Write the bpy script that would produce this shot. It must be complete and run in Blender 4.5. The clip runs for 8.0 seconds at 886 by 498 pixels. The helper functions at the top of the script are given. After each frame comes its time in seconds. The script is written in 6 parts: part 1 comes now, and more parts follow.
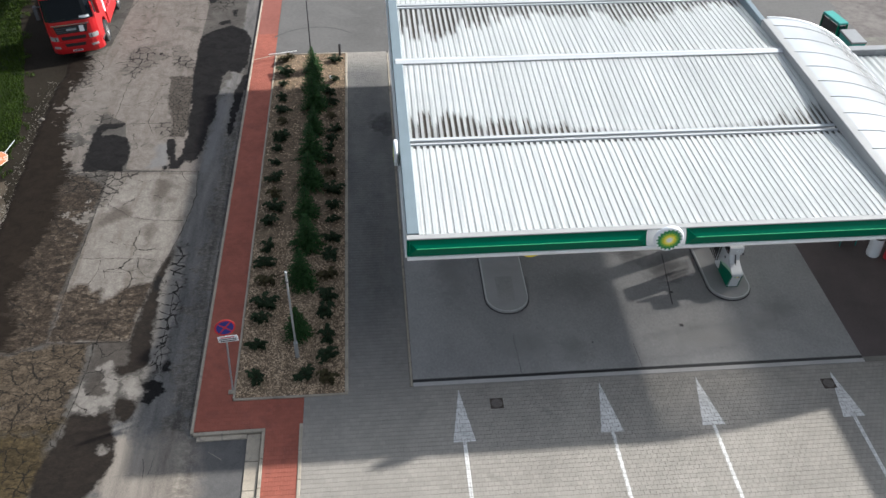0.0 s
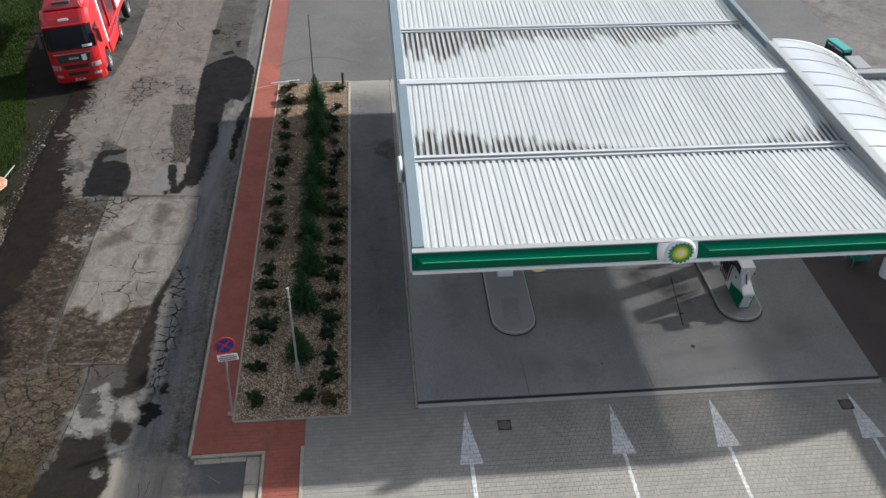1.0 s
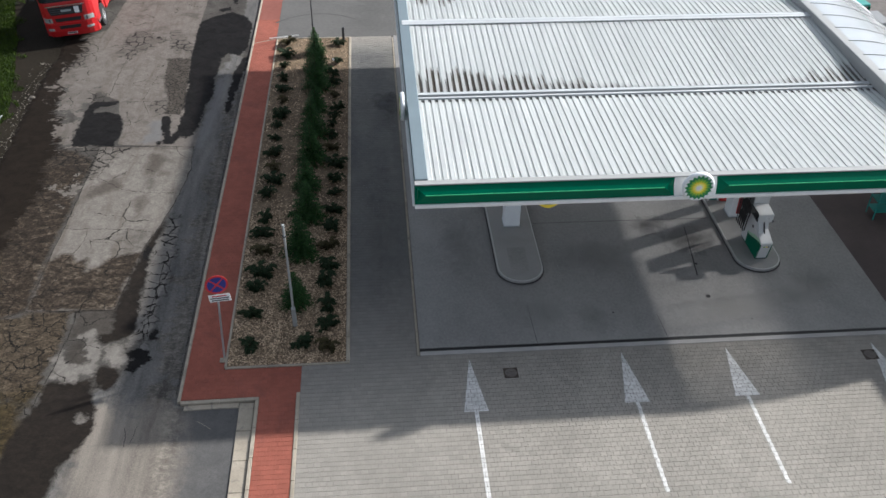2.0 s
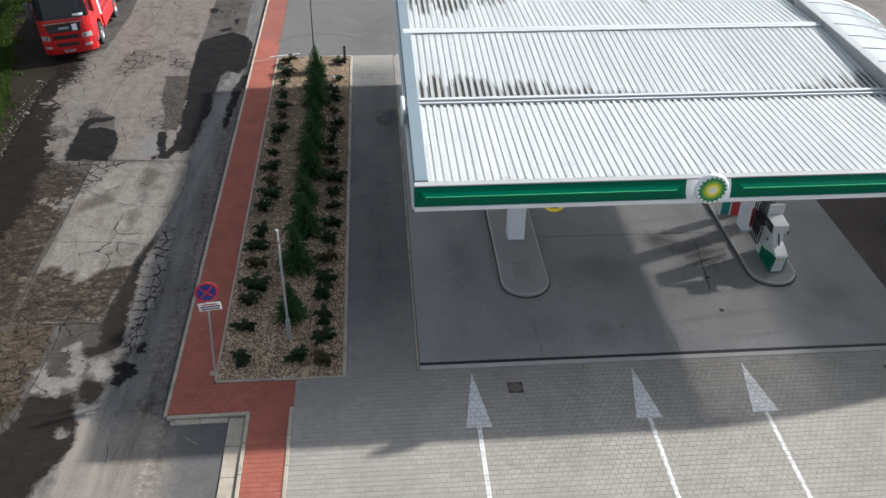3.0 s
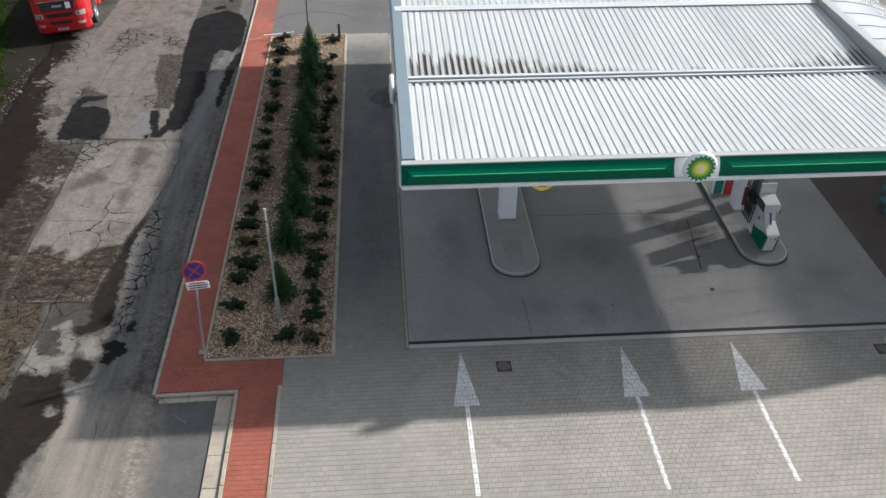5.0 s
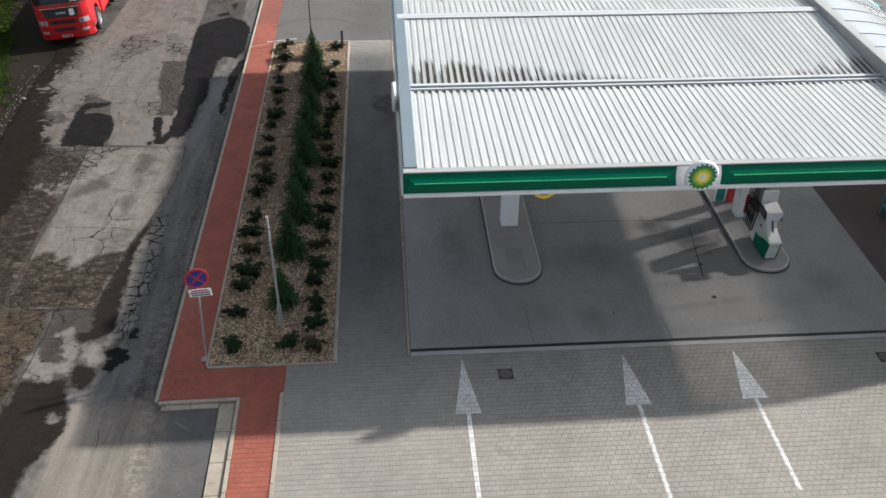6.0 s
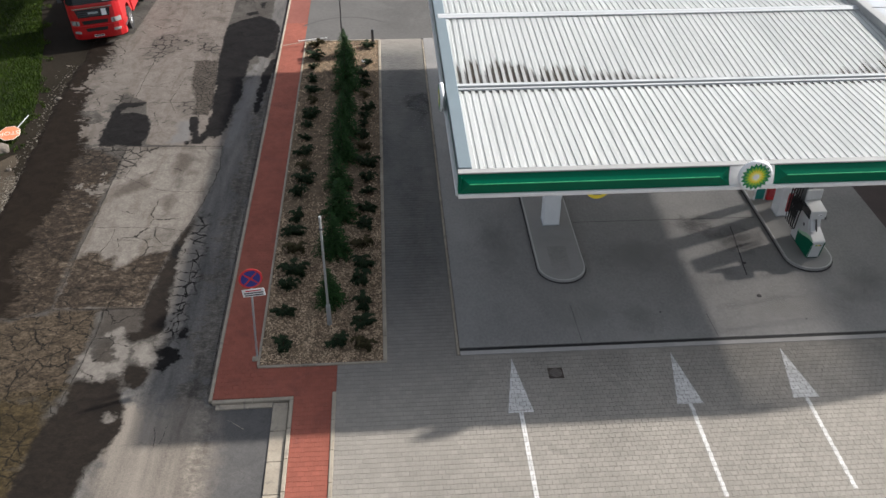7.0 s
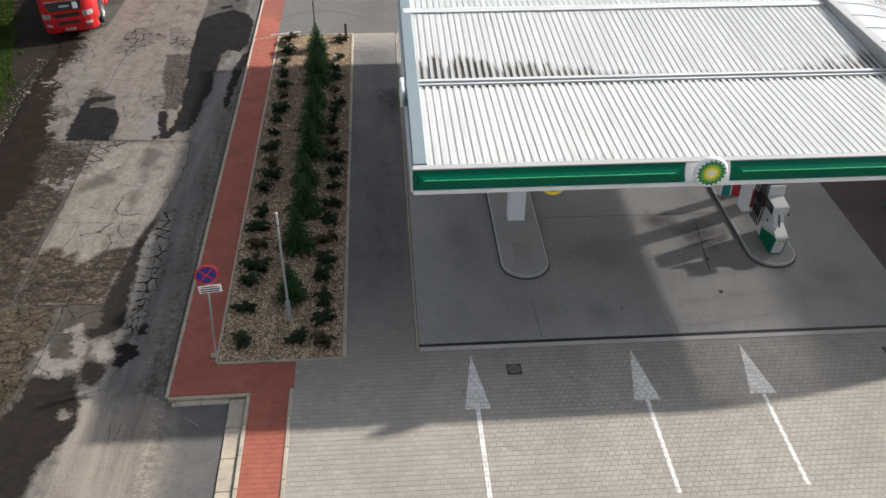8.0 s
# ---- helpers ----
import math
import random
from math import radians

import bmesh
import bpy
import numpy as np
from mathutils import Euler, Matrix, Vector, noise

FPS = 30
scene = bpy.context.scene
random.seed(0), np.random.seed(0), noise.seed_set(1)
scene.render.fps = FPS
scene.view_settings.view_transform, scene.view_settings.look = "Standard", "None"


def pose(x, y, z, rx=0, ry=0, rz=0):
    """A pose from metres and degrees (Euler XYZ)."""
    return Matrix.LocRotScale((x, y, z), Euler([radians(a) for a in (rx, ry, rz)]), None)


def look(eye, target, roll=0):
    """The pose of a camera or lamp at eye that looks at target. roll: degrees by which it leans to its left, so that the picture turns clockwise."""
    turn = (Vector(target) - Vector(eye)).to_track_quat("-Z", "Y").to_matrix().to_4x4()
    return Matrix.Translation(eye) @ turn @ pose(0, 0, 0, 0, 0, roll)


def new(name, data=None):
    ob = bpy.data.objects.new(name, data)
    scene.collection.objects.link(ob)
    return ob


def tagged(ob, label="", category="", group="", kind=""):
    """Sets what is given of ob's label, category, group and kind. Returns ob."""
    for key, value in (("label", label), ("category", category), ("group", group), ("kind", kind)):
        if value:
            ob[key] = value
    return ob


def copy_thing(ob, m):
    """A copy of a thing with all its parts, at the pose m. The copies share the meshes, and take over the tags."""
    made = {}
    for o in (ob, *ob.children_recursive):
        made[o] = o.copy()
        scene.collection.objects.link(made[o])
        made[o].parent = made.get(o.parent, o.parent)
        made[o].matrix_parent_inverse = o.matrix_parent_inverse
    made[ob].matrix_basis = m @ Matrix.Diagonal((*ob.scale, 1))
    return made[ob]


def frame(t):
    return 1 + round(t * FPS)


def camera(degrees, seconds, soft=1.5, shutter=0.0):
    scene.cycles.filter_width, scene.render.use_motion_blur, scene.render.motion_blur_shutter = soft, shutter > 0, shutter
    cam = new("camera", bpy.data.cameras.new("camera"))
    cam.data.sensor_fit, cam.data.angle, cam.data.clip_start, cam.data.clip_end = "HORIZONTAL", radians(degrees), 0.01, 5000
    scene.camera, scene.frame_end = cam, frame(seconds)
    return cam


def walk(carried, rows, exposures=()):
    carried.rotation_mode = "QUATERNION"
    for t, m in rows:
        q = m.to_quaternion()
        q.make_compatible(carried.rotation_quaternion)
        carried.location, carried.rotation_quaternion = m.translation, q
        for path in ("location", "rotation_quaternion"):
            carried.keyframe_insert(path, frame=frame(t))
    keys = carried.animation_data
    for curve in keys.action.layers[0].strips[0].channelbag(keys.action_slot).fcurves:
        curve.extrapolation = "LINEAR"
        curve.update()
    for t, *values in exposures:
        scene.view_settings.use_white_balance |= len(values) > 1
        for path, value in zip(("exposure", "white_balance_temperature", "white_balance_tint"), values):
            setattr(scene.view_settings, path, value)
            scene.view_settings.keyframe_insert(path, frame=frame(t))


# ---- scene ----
cam = camera(52.3, 8.0)
PATH = [
    (0, (-0.851, -18.560, 21.063), (-0.711, -17.033, 19.779), 0.8),
    (0.1, (-0.867, -18.594, 21.013), (-0.723, -17.054, 19.745), 0.78),
    (0.2, (-0.883, -18.628, 20.963), (-0.739, -17.078, 19.707), 0.76),
    (0.3, (-0.900, -18.663, 20.913), (-0.753, -17.082, 19.696), 0.74),
    (0.4, (-0.916, -18.697, 20.863), (-0.766, -17.115, 19.649), 0.72),
    (0.5, (-0.932, -18.731, 20.813), (-0.791, -17.174, 19.566), 0.7),
    (0.6, (-0.944, -18.718, 20.645), (-0.802, -17.171, 19.385), 0.68),
    (0.7, (-0.955, -18.705, 20.476), (-0.815, -17.154, 19.221), 0.66),
    (0.8, (-0.967, -18.692, 20.308), (-0.825, -17.120, 19.080), 0.64),
    (0.9, (-0.978, -18.679, 20.139), (-0.834, -17.092, 18.931), 0.62),
    (1, (-0.990, -18.666, 19.971), (-0.847, -17.073, 18.770), 0.6),
    (1.1, (-0.994, -18.647, 19.788), (-0.851, -17.044, 18.601), 0.62),
    (1.2, (-0.998, -18.628, 19.605), (-0.854, -17.034, 18.407), 0.64),
    (1.3, (-1.001, -18.610, 19.423), (-0.865, -17.085, 18.135), 0.66),
    (1.4, (-1.005, -18.591, 19.240), (-0.868, -17.092, 17.923), 0.68),
    (1.5, (-1.009, -18.572, 19.057), (-0.869, -17.013, 17.812), 0.7),
    (1.6, (-1.022, -18.567, 18.835), (-0.878, -16.987, 17.617), 0.7),
    (1.7, (-1.035, -18.562, 18.614), (-0.892, -16.974, 17.407), 0.7),
    (2.8, (-1.039, -18.353, 16.594), (-0.901, -16.777, 15.371), 1),
    (2.9, (-0.978, -18.280, 16.570), (-0.840, -16.674, 15.385), 0.85),
    (3, (-0.917, -18.207, 16.545), (-0.783, -16.567, 15.409), 0.7),
    (3.1, (-0.892, -18.202, 16.523), (-0.754, -16.533, 15.430), 0.7),
    (3.2, (-0.868, -18.197, 16.501), (-0.732, -16.533, 15.400), 0.7),
    (3.3, (-0.843, -18.193, 16.479), (-0.707, -16.539, 15.363), 0.7),
    (3.4, (-0.819, -18.188, 16.457), (-0.684, -16.546, 15.323), 0.7),
    (3.5, (-0.794, -18.183, 16.435), (-0.662, -16.550, 15.288), 0.7),
    (3.6, (-0.765, -18.187, 16.433), (-0.632, -16.558, 15.281), 0.68),
    (3.7, (-0.736, -18.191, 16.430), (-0.604, -16.564, 15.275), 0.66),
    (3.8, (-0.707, -18.195, 16.428), (-0.575, -16.572, 15.266), 0.64),
    (3.9, (-0.678, -18.199, 16.425), (-0.549, -16.578, 15.261), 0.62),
    (4, (-0.649, -18.203, 16.423), (-0.521, -16.583, 15.258), 0.6),
    (4.1, (-0.626, -18.207, 16.429), (-0.498, -16.585, 15.266), 0.6),
    (4.2, (-0.604, -18.211, 16.435), (-0.475, -16.589, 15.271), 0.6),
    (4.3, (-0.581, -18.215, 16.441), (-0.453, -16.592, 15.279), 0.6),
    (4.4, (-0.559, -18.219, 16.447), (-0.432, -16.597, 15.284), 0.6),
    (4.5, (-0.536, -18.223, 16.453), (-0.411, -16.604, 15.285), 0.6),
    (4.6, (-0.533, -18.222, 16.462), (-0.408, -16.604, 15.293), 0.59),
    (4.7, (-0.529, -18.220, 16.470), (-0.404, -16.605, 15.298), 0.59),
    (5.8, (-0.492, -18.206, 16.566), (-0.373, -16.588, 15.395), 0.51),
    (5.9, (-0.488, -18.204, 16.574), (-0.370, -16.584, 15.408), 0.51),
    (6, (-0.485, -18.203, 16.583), (-0.367, -16.581, 15.419), 0.5),
    (6.1, (-0.577, -18.200, 16.595), (-0.452, -16.591, 15.414), 0.5),
    (6.2, (-0.669, -18.197, 16.607), (-0.542, -16.592, 15.421), 0.5),
    (6.3, (-0.762, -18.195, 16.620), (-0.634, -16.587, 15.437), 0.5),
    (6.4, (-0.854, -18.192, 16.632), (-0.730, -16.579, 15.455), 0.5),
    (6.5, (-0.946, -18.189, 16.644), (-0.830, -16.567, 15.480), 0.5),
    (6.6, (-1.097, -18.182, 16.658), (-0.987, -16.553, 15.503), 0.44),
    (6.7, (-1.248, -18.175, 16.673), (-1.140, -16.554, 15.507), 0.38),
    (6.8, (-1.400, -18.169, 16.687), (-1.292, -16.549, 15.519), 0.32),
    (6.9, (-1.551, -18.162, 16.702), (-1.444, -16.544, 15.531), 0.26),
    (7, (-1.702, -18.155, 16.716), (-1.594, -16.537, 15.545), 0.2),
    (7.1, (-1.681, -18.161, 16.731), (-1.578, -16.548, 15.553), -0.16),
    (7.2, (-1.660, -18.167, 16.746), (-1.562, -16.561, 15.557), -0.52),
    (7.3, (-1.638, -18.172, 16.762), (-1.592, -16.575, 15.558), -0.88),
    (7.4, (-1.617, -18.178, 16.777), (-1.634, -16.584, 15.569), -1.24),
    (7.5, (-1.596, -18.184, 16.792), (-1.588, -16.585, 15.591), -1.6),
    (7.6, (-1.428, -18.173, 16.784), (-1.344, -16.571, 15.589), -0.6),
    (7.7, (-1.261, -18.162, 16.776), (-1.176, -16.553, 15.592), -0.1),
    (7.8, (-1.093, -18.150, 16.769), (-1.008, -16.541, 15.584), 0.2),
    (7.9, (-0.926, -18.139, 16.761), (-0.839, -16.531, 15.575), 0.35),
    (8, (-0.758, -18.128, 16.753), (-0.637, -16.520, 15.570), 0.5),
]
EXPOSURES = [(0, 0.98, 5840, 9), (0.5, 0.78, 5800, 9), (1.7, 0.76, 5800, 9), (3, 0.95, 5800, 9), (3.5, 0.92, 5800, 9), (4.7, 0.9, 5840, 9), (6, 0.85, 5980, 10), (6.5, 0.83, 6020, 10), (7, 0.82, 6110, 11), (7.5, 0.87, 6210, 11), (8, 0.96, 6180, 11)]
walk(cam, [(t, look(eye, target, roll)) for t, eye, target, roll in PATH], EXPOSURES)
# world and sun: low sun from the right and ahead, thin cloud
SUN_DIR = Vector((8.2, 3.1, 5.6)).normalized()
world = bpy.data.worlds.new("world")
scene.world = world
world.use_nodes = True
wn = world.node_tree.nodes
sky = wn.new("ShaderNodeTexSky")
sky.sky_type = "NISHITA"
sky.sun_disc = False
sky.sun_elevation = math.asin(SUN_DIR.z)
sky.sun_rotation = math.atan2(SUN_DIR.x, SUN_DIR.y)
sky.dust_density = 3.0
wn["Background"].inputs["Strength"].default_value = 0.099
cloud = wn.new("ShaderNodeHueSaturation")
cloud.inputs["Saturation"].default_value = 0.26
world.node_tree.links.new(sky.outputs["Color"], cloud.inputs["Color"])
world.node_tree.links.new(cloud.outputs["Color"], wn["Background"].inputs["Color"])
sun = new("sun", bpy.data.lights.new("sun", "SUN"))
sun.data.energy = 4.7
sun.data.angle = radians(1.5)
sun.data.color = (1.0, 0.905, 0.785)
sun.matrix_world = look(SUN_DIR * 60, (0, 0, 0))


# ---- materials ----
def nodes_of(name):
    m = bpy.data.materials.new(name)
    m.use_nodes = True
    nt = m.node_tree
    return m, nt, nt.nodes["Principled BSDF"]


def link(nt, a, b):
    nt.links.new(a, b)


def noise_tex(nt, pos, scale, detail=4.0, rough=0.6, dist=0.0):
    n = nt.nodes.new("ShaderNodeTexNoise")
    n.inputs["Scale"].default_value = scale
    n.inputs["Detail"].default_value = detail
    n.inputs["Roughness"].default_value = rough
    n.inputs["Distortion"].default_value = dist
    link(nt, pos, n.inputs["Vector"])
    return n.outputs["Fac"]


def ramp(nt, fac, stops):
    r = nt.nodes.new("ShaderNodeValToRGB")
    e = r.color_ramp.elements
    while len(e) < len(stops):
        e.new(0.5)
    for el, (p, c) in zip(e, stops):
        el.position = p
        el.color = (*c, 1) if len(c) == 3 else c
    link(nt, fac, r.inputs["Fac"])
    return r.outputs["Color"]


def mix(nt, fac, a, b, mode="MIX"):
    n = nt.nodes.new("ShaderNodeMix")
    n.data_type = "RGBA"
    n.blend_type = mode
    for sock, v in ((n.inputs[0], fac), (n.inputs[6], a), (n.inputs[7], b)):
        if isinstance(v, (int, float)):
            sock.default_value = v
        elif isinstance(v, tuple):
            sock.default_value = (*v, 1)
        else:
            link(nt, v, sock)
    return n.outputs[2]


def arith(nt, op, a, b=None, clamp=False):
    n = nt.nodes.new("ShaderNodeMath")
    n.operation = op
    n.use_clamp = clamp
    for sock, v in zip(n.inputs, (a, b)):
        if v is None:
            continue
        if isinstance(v, (int, float)):
            sock.default_value = v
        else:
            link(nt, v, sock)
    return n.outputs[0]


def position(nt, stretch=None):
    g = nt.nodes.new("ShaderNodeNewGeometry")
    if not stretch:
        return g.outputs["Position"]
    mp = nt.nodes.new("ShaderNodeMapping")
    mp.inputs["Scale"].default_value = stretch
    link(nt, g.outputs["Position"], mp.inputs["Vector"])
    return mp.outputs["Vector"]


def relief(nt, bsdf, height, strength, distance=0.02):
    b = nt.nodes.new("ShaderNodeBump")
    b.inputs["Strength"].default_value = strength
    b.inputs["Distance"].default_value = distance
    link(nt, height, b.inputs["Height"])
    link(nt, b.outputs["Normal"], bsdf.inputs["Normal"])


def surface(name, dark, light, coarse=0.6, fine=25.0, rough=0.8, rough_var=0.1, bump=0.25, metal=0.0, pieces=0.0, stain=None, stretch=None, dist=0.01):
    """A worn surface: two scales of variation, grain, an optional stain colour and per-piece variation."""
    m, nt, b = nodes_of(name)
    p = position(nt, stretch)
    big = noise_tex(nt, p, coarse, 5, 0.65, 0.3)
    small = noise_tex(nt, p, fine, 4, 0.7)
    both = arith(nt, "ADD", arith(nt, "MULTIPLY", big, 0.6), arith(nt, "MULTIPLY", small, 0.4))
    col = ramp(nt, both, [(0.32, dark), (0.68, light)])
    if stain:
        s = noise_tex(nt, p, coarse * 2.3, 6, 0.7, 0.8)
        col = mix(nt, ramp(nt, s, [(0.54, (0, 0, 0)), (0.72, (1, 1, 1))]), col, stain)
    if pieces:
        g = nt.nodes.new("ShaderNodeNewGeometry")
        oi = nt.nodes.new("ShaderNodeObjectInfo")
        r = arith(nt, "FRACT", arith(nt, "ADD", g.outputs["Random Per Island"], oi.outputs["Random"]))
        v = arith(nt, "ADD", arith(nt, "MULTIPLY", r, 2 * pieces), 1 - pieces)
        h = nt.nodes.new("ShaderNodeHueSaturation")
        link(nt, v, h.inputs["Value"])
        link(nt, col, h.inputs["Color"])
        col = h.outputs["Color"]
    link(nt, col, b.inputs["Base Color"])
    link(nt, arith(nt, "ADD", arith(nt, "MULTIPLY", big, rough_var * 2), rough - rough_var, True), b.inputs["Roughness"])
    b.inputs["Metallic"].default_value = metal
    if rough > 0.74:
        b.inputs["Specular IOR Level"].default_value = 0.2
    relief(nt, b, both, bump, dist)
    return m


def plain(name, col, rough=0.5, metal=0.0, spread=0.12, scale=4.0, bump=0.0, coat=0.0):
    d = tuple(c * (1 - spread) for c in col)
    l = tuple(min(1, c * (1 + spread)) for c in col)
    m = surface(name, d, l, scale, scale * 14, rough, 0.06, bump, metal)
    m.node_tree.nodes["Principled BSDF"].inputs["Coat Weight"].default_value = coat
    return m


M_RUBBLE = surface("rubble_earth", (0.05, 0.045, 0.042), (0.165, 0.15, 0.14), 0.22, 2.5, 0.9, 0.06, 0.8, stain=(0.045, 0.04, 0.036), dist=0.06)
M_DIRT = surface("dirt", (0.009, 0.0075, 0.0054), (0.026, 0.022, 0.0165), 0.25, 9, 0.9, 0.08, 0.6, stain=(0.02, 0.016, 0.012), dist=0.05)
M_GREYPAVE = surface("grey_paver", (0.185, 0.174, 0.155), (0.285, 0.268, 0.239), 0.3, 30, 0.85, 0.06, 0.3, pieces=0.06, stain=(0.2, 0.188, 0.168))


def darken_lane(m):
    """Canopy-side shade put into the colour of the lane's pavers: bluish, blotchy, fading out at its ends."""
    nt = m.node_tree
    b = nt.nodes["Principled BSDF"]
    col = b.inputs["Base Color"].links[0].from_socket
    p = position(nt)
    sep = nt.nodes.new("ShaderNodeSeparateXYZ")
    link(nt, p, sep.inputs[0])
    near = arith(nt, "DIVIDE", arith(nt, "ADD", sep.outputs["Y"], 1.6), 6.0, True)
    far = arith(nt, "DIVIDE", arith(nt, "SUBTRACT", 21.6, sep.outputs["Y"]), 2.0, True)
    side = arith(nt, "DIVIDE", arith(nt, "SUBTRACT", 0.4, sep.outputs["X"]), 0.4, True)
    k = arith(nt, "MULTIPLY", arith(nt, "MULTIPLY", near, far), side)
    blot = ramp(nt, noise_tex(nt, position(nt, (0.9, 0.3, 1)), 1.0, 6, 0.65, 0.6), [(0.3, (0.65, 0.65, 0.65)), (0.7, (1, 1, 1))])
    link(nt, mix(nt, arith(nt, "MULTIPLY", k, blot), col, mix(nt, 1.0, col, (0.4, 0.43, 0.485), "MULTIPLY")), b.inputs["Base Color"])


darken_lane(M_GREYPAVE)
M_REDPAVE = surface("red_paver", (0.178, 0.056, 0.039), (0.292, 0.1, 0.07), 0.5, 30, 0.85, 0.06, 0.3, pieces=0.07, stain=(0.17, 0.06, 0.047))
M_JOINT = surface("joint_sand", (0.06, 0.057, 0.05), (0.22, 0.208, 0.186), 0.55, 40, 0.95, 0.03, 0.3)
M_REDJOINT = surface("red_joint_sand", (0.1, 0.034, 0.026), (0.22, 0.078, 0.056), 1.0, 60, 0.95, 0.03, 0.3)
M_YARD = surface("far_paving", (0.073, 0.0715, 0.069), (0.12, 0.117, 0.113), 0.22, 6, 0.85, 0.06, 0.3, stain=(0.11, 0.108, 0.104))
M_YARDRED = surface("far_red_paving", (0.15, 0.054, 0.041), (0.215, 0.083, 0.065), 0.5, 6, 0.85, 0.06, 0.3)
M_DARKRED = surface("dark_red_paving", (0.068, 0.057, 0.055), (0.115, 0.094, 0.09), 0.5, 20, 0.8, 0.06, 0.3)
M_KERB = surface("kerb_concrete", (0.21, 0.183, 0.146), (0.36, 0.322, 0.26), 1.2, 35, 0.88, 0.05, 0.3, pieces=0.06, stain=(0.15, 0.138, 0.12))
M_PAD = surface("pad_concrete", (0.14, 0.138, 0.136), (0.275, 0.268, 0.258), 0.3, 14, 0.6, 0.1, 0.1, stretch=(1.0, 0.7, 1))
M_STRIP = surface("channel_concrete", (0.27, 0.265, 0.255), (0.38, 0.37, 0.355), 0.8, 30, 0.8, 0.05, 0.2)
M_BLACK = plain("black_rubber", (0.012, 0.012, 0.013), 0.6, scale=8)
M_PAINT = surface("road_paint", (0.38, 0.378, 0.37), (0.66, 0.655, 0.64), 2.5, 30, 0.75, 0.06, 0.3, pieces=0.06, stain=(0.3, 0.295, 0.28))
M_GRAVEL = surface("gravel_bed", (0.065, 0.046, 0.029), (0.215, 0.162, 0.108), 2.0, 45, 0.9, 0.05, 0.8, dist=0.03)
M_STONE = surface("gravel_stone", (0.16, 0.11, 0.067), (0.51, 0.395, 0.275), 3.0, 60, 0.85, 0.06, 0.2, pieces=0.6)
M_GREYSTONE = surface("grey_stone", (0.045, 0.039, 0.031), (0.2, 0.182, 0.155), 3.0, 60, 0.85, 0.06, 0.2, pieces=0.45)
M_GRASSBED = surface("turf", (0.004, 0.008, 0.0015), (0.011, 0.018, 0.003), 0.35, 10, 0.95, 0.03, 0.7, stain=(0.022, 0.02, 0.008), dist=0.06)
M_WHITE = plain("white_metal", (0.74, 0.76, 0.77), 0.4, 0.0, 0.06, 1.5)
M_CAP = plain("weathered_white_metal", (0.72, 0.72, 0.71), 0.5, 0.0, 0.1, 1.2)
M_CAPTOP = plain("grey_white_metal", (0.29, 0.295, 0.29), 0.5, 0.0, 0.08, 1.2)
M_RIDGE = plain("pale_flashing", (0.43, 0.45, 0.46), 0.45, 0.0, 0.06, 1.2)
M_TRIM = plain("zinc_trim", (0.15, 0.192, 0.215), 0.45, 0.15, 0.10, 1.2)
M_ZINC = plain("galvanised_steel", (0.42, 0.45, 0.47), 0.42, 0.6, 0.1, 2.0)
M_GREEN = plain("green_enamel", (0.0, 0.108, 0.056), 0.3, 0.0, 0.1, 0.8)
M_GREEN.node_tree.nodes["Principled BSDF"].inputs["Specular IOR Level"].default_value = 0.14
M_DEEPGREEN = plain("deep_green", (0.0, 0.05, 0.03), 0.5)
M_LIME = plain("light_green_line", (0.06, 0.46, 0.2), 0.4)
M_STARGREEN = plain("star_green", (0.0, 0.18, 0.06), 0.35)
M_LEAFGREEN = plain("leaf_green", (0.19, 0.42, 0.03), 0.4)
M_YELLOW = plain("yellow_enamel", (0.8, 0.62, 0.03), 0.4)
M_LEMON = plain("pale_yellow", (0.82, 0.8, 0.25), 0.4)
M_SIGNRED = plain("sign_red", (0.5, 0.03, 0.035), 0.45)
M_SIGNBLUE = plain("sign_blue", (0.02, 0.035, 0.22), 0.45)
M_SIGNWHITE = plain("sign_white", (0.75, 0.76, 0.76), 0.45)
M_INK = plain("dark_print", (0.06, 0.06, 0.065), 0.6)
M_FADED = plain("faded_orange", (0.62, 0.2, 0.09), 0.55, spread=0.2)
M_FADEDW = plain("faded_white", (0.72, 0.6, 0.5), 0.55)
M_RED = plain("truck_red", (0.42, 0.012, 0.015), 0.3, 0.0, 0.1, 0.6, coat=0.25)
M_PINK = plain("worn_red_plastic", (0.36, 0.04, 0.05), 0.5)
M_GLASS = plain("dark_glass", (0.012, 0.016, 0.02), 0.06)
M_CHROME = plain("bright_metal", (0.6, 0.61, 0.62), 0.25, 0.9)
M_LAMP = plain("lamp_glass", (0.42, 0.42, 0.41), 0.12, 0.3)
M_POLE = plain("pale_grey_metal", (0.36, 0.38, 0.38), 0.45, 0.3)
M_BARK = surface("bark", (0.05, 0.035, 0.025), (0.12, 0.085, 0.06), 6, 40, 0.9, 0.04, 0.6)
M_ROCK = surface("field_rock", (0.07, 0.062, 0.052), (0.18, 0.16, 0.138), 3, 25, 0.9, 0.05, 0.6)
M_TEAL = plain("teal_sheet", (0.015, 0.23, 0.2), 0.45, spread=0.15)
M_SHOP = plain("shop_wall", (0.5, 0.5, 0.48), 0.7, bump=0.1)
M_DULL = plain("dull_grey_sheet", (0.2, 0.21, 0.215), 0.55, 0.2)
M_GREYMET = plain("grey_sheet", (0.4, 0.42, 0.43), 0.5, 0.2)


M_DIRT.node_tree.nodes["Principled BSDF"].inputs["Specular IOR Level"].default_value = 0.05


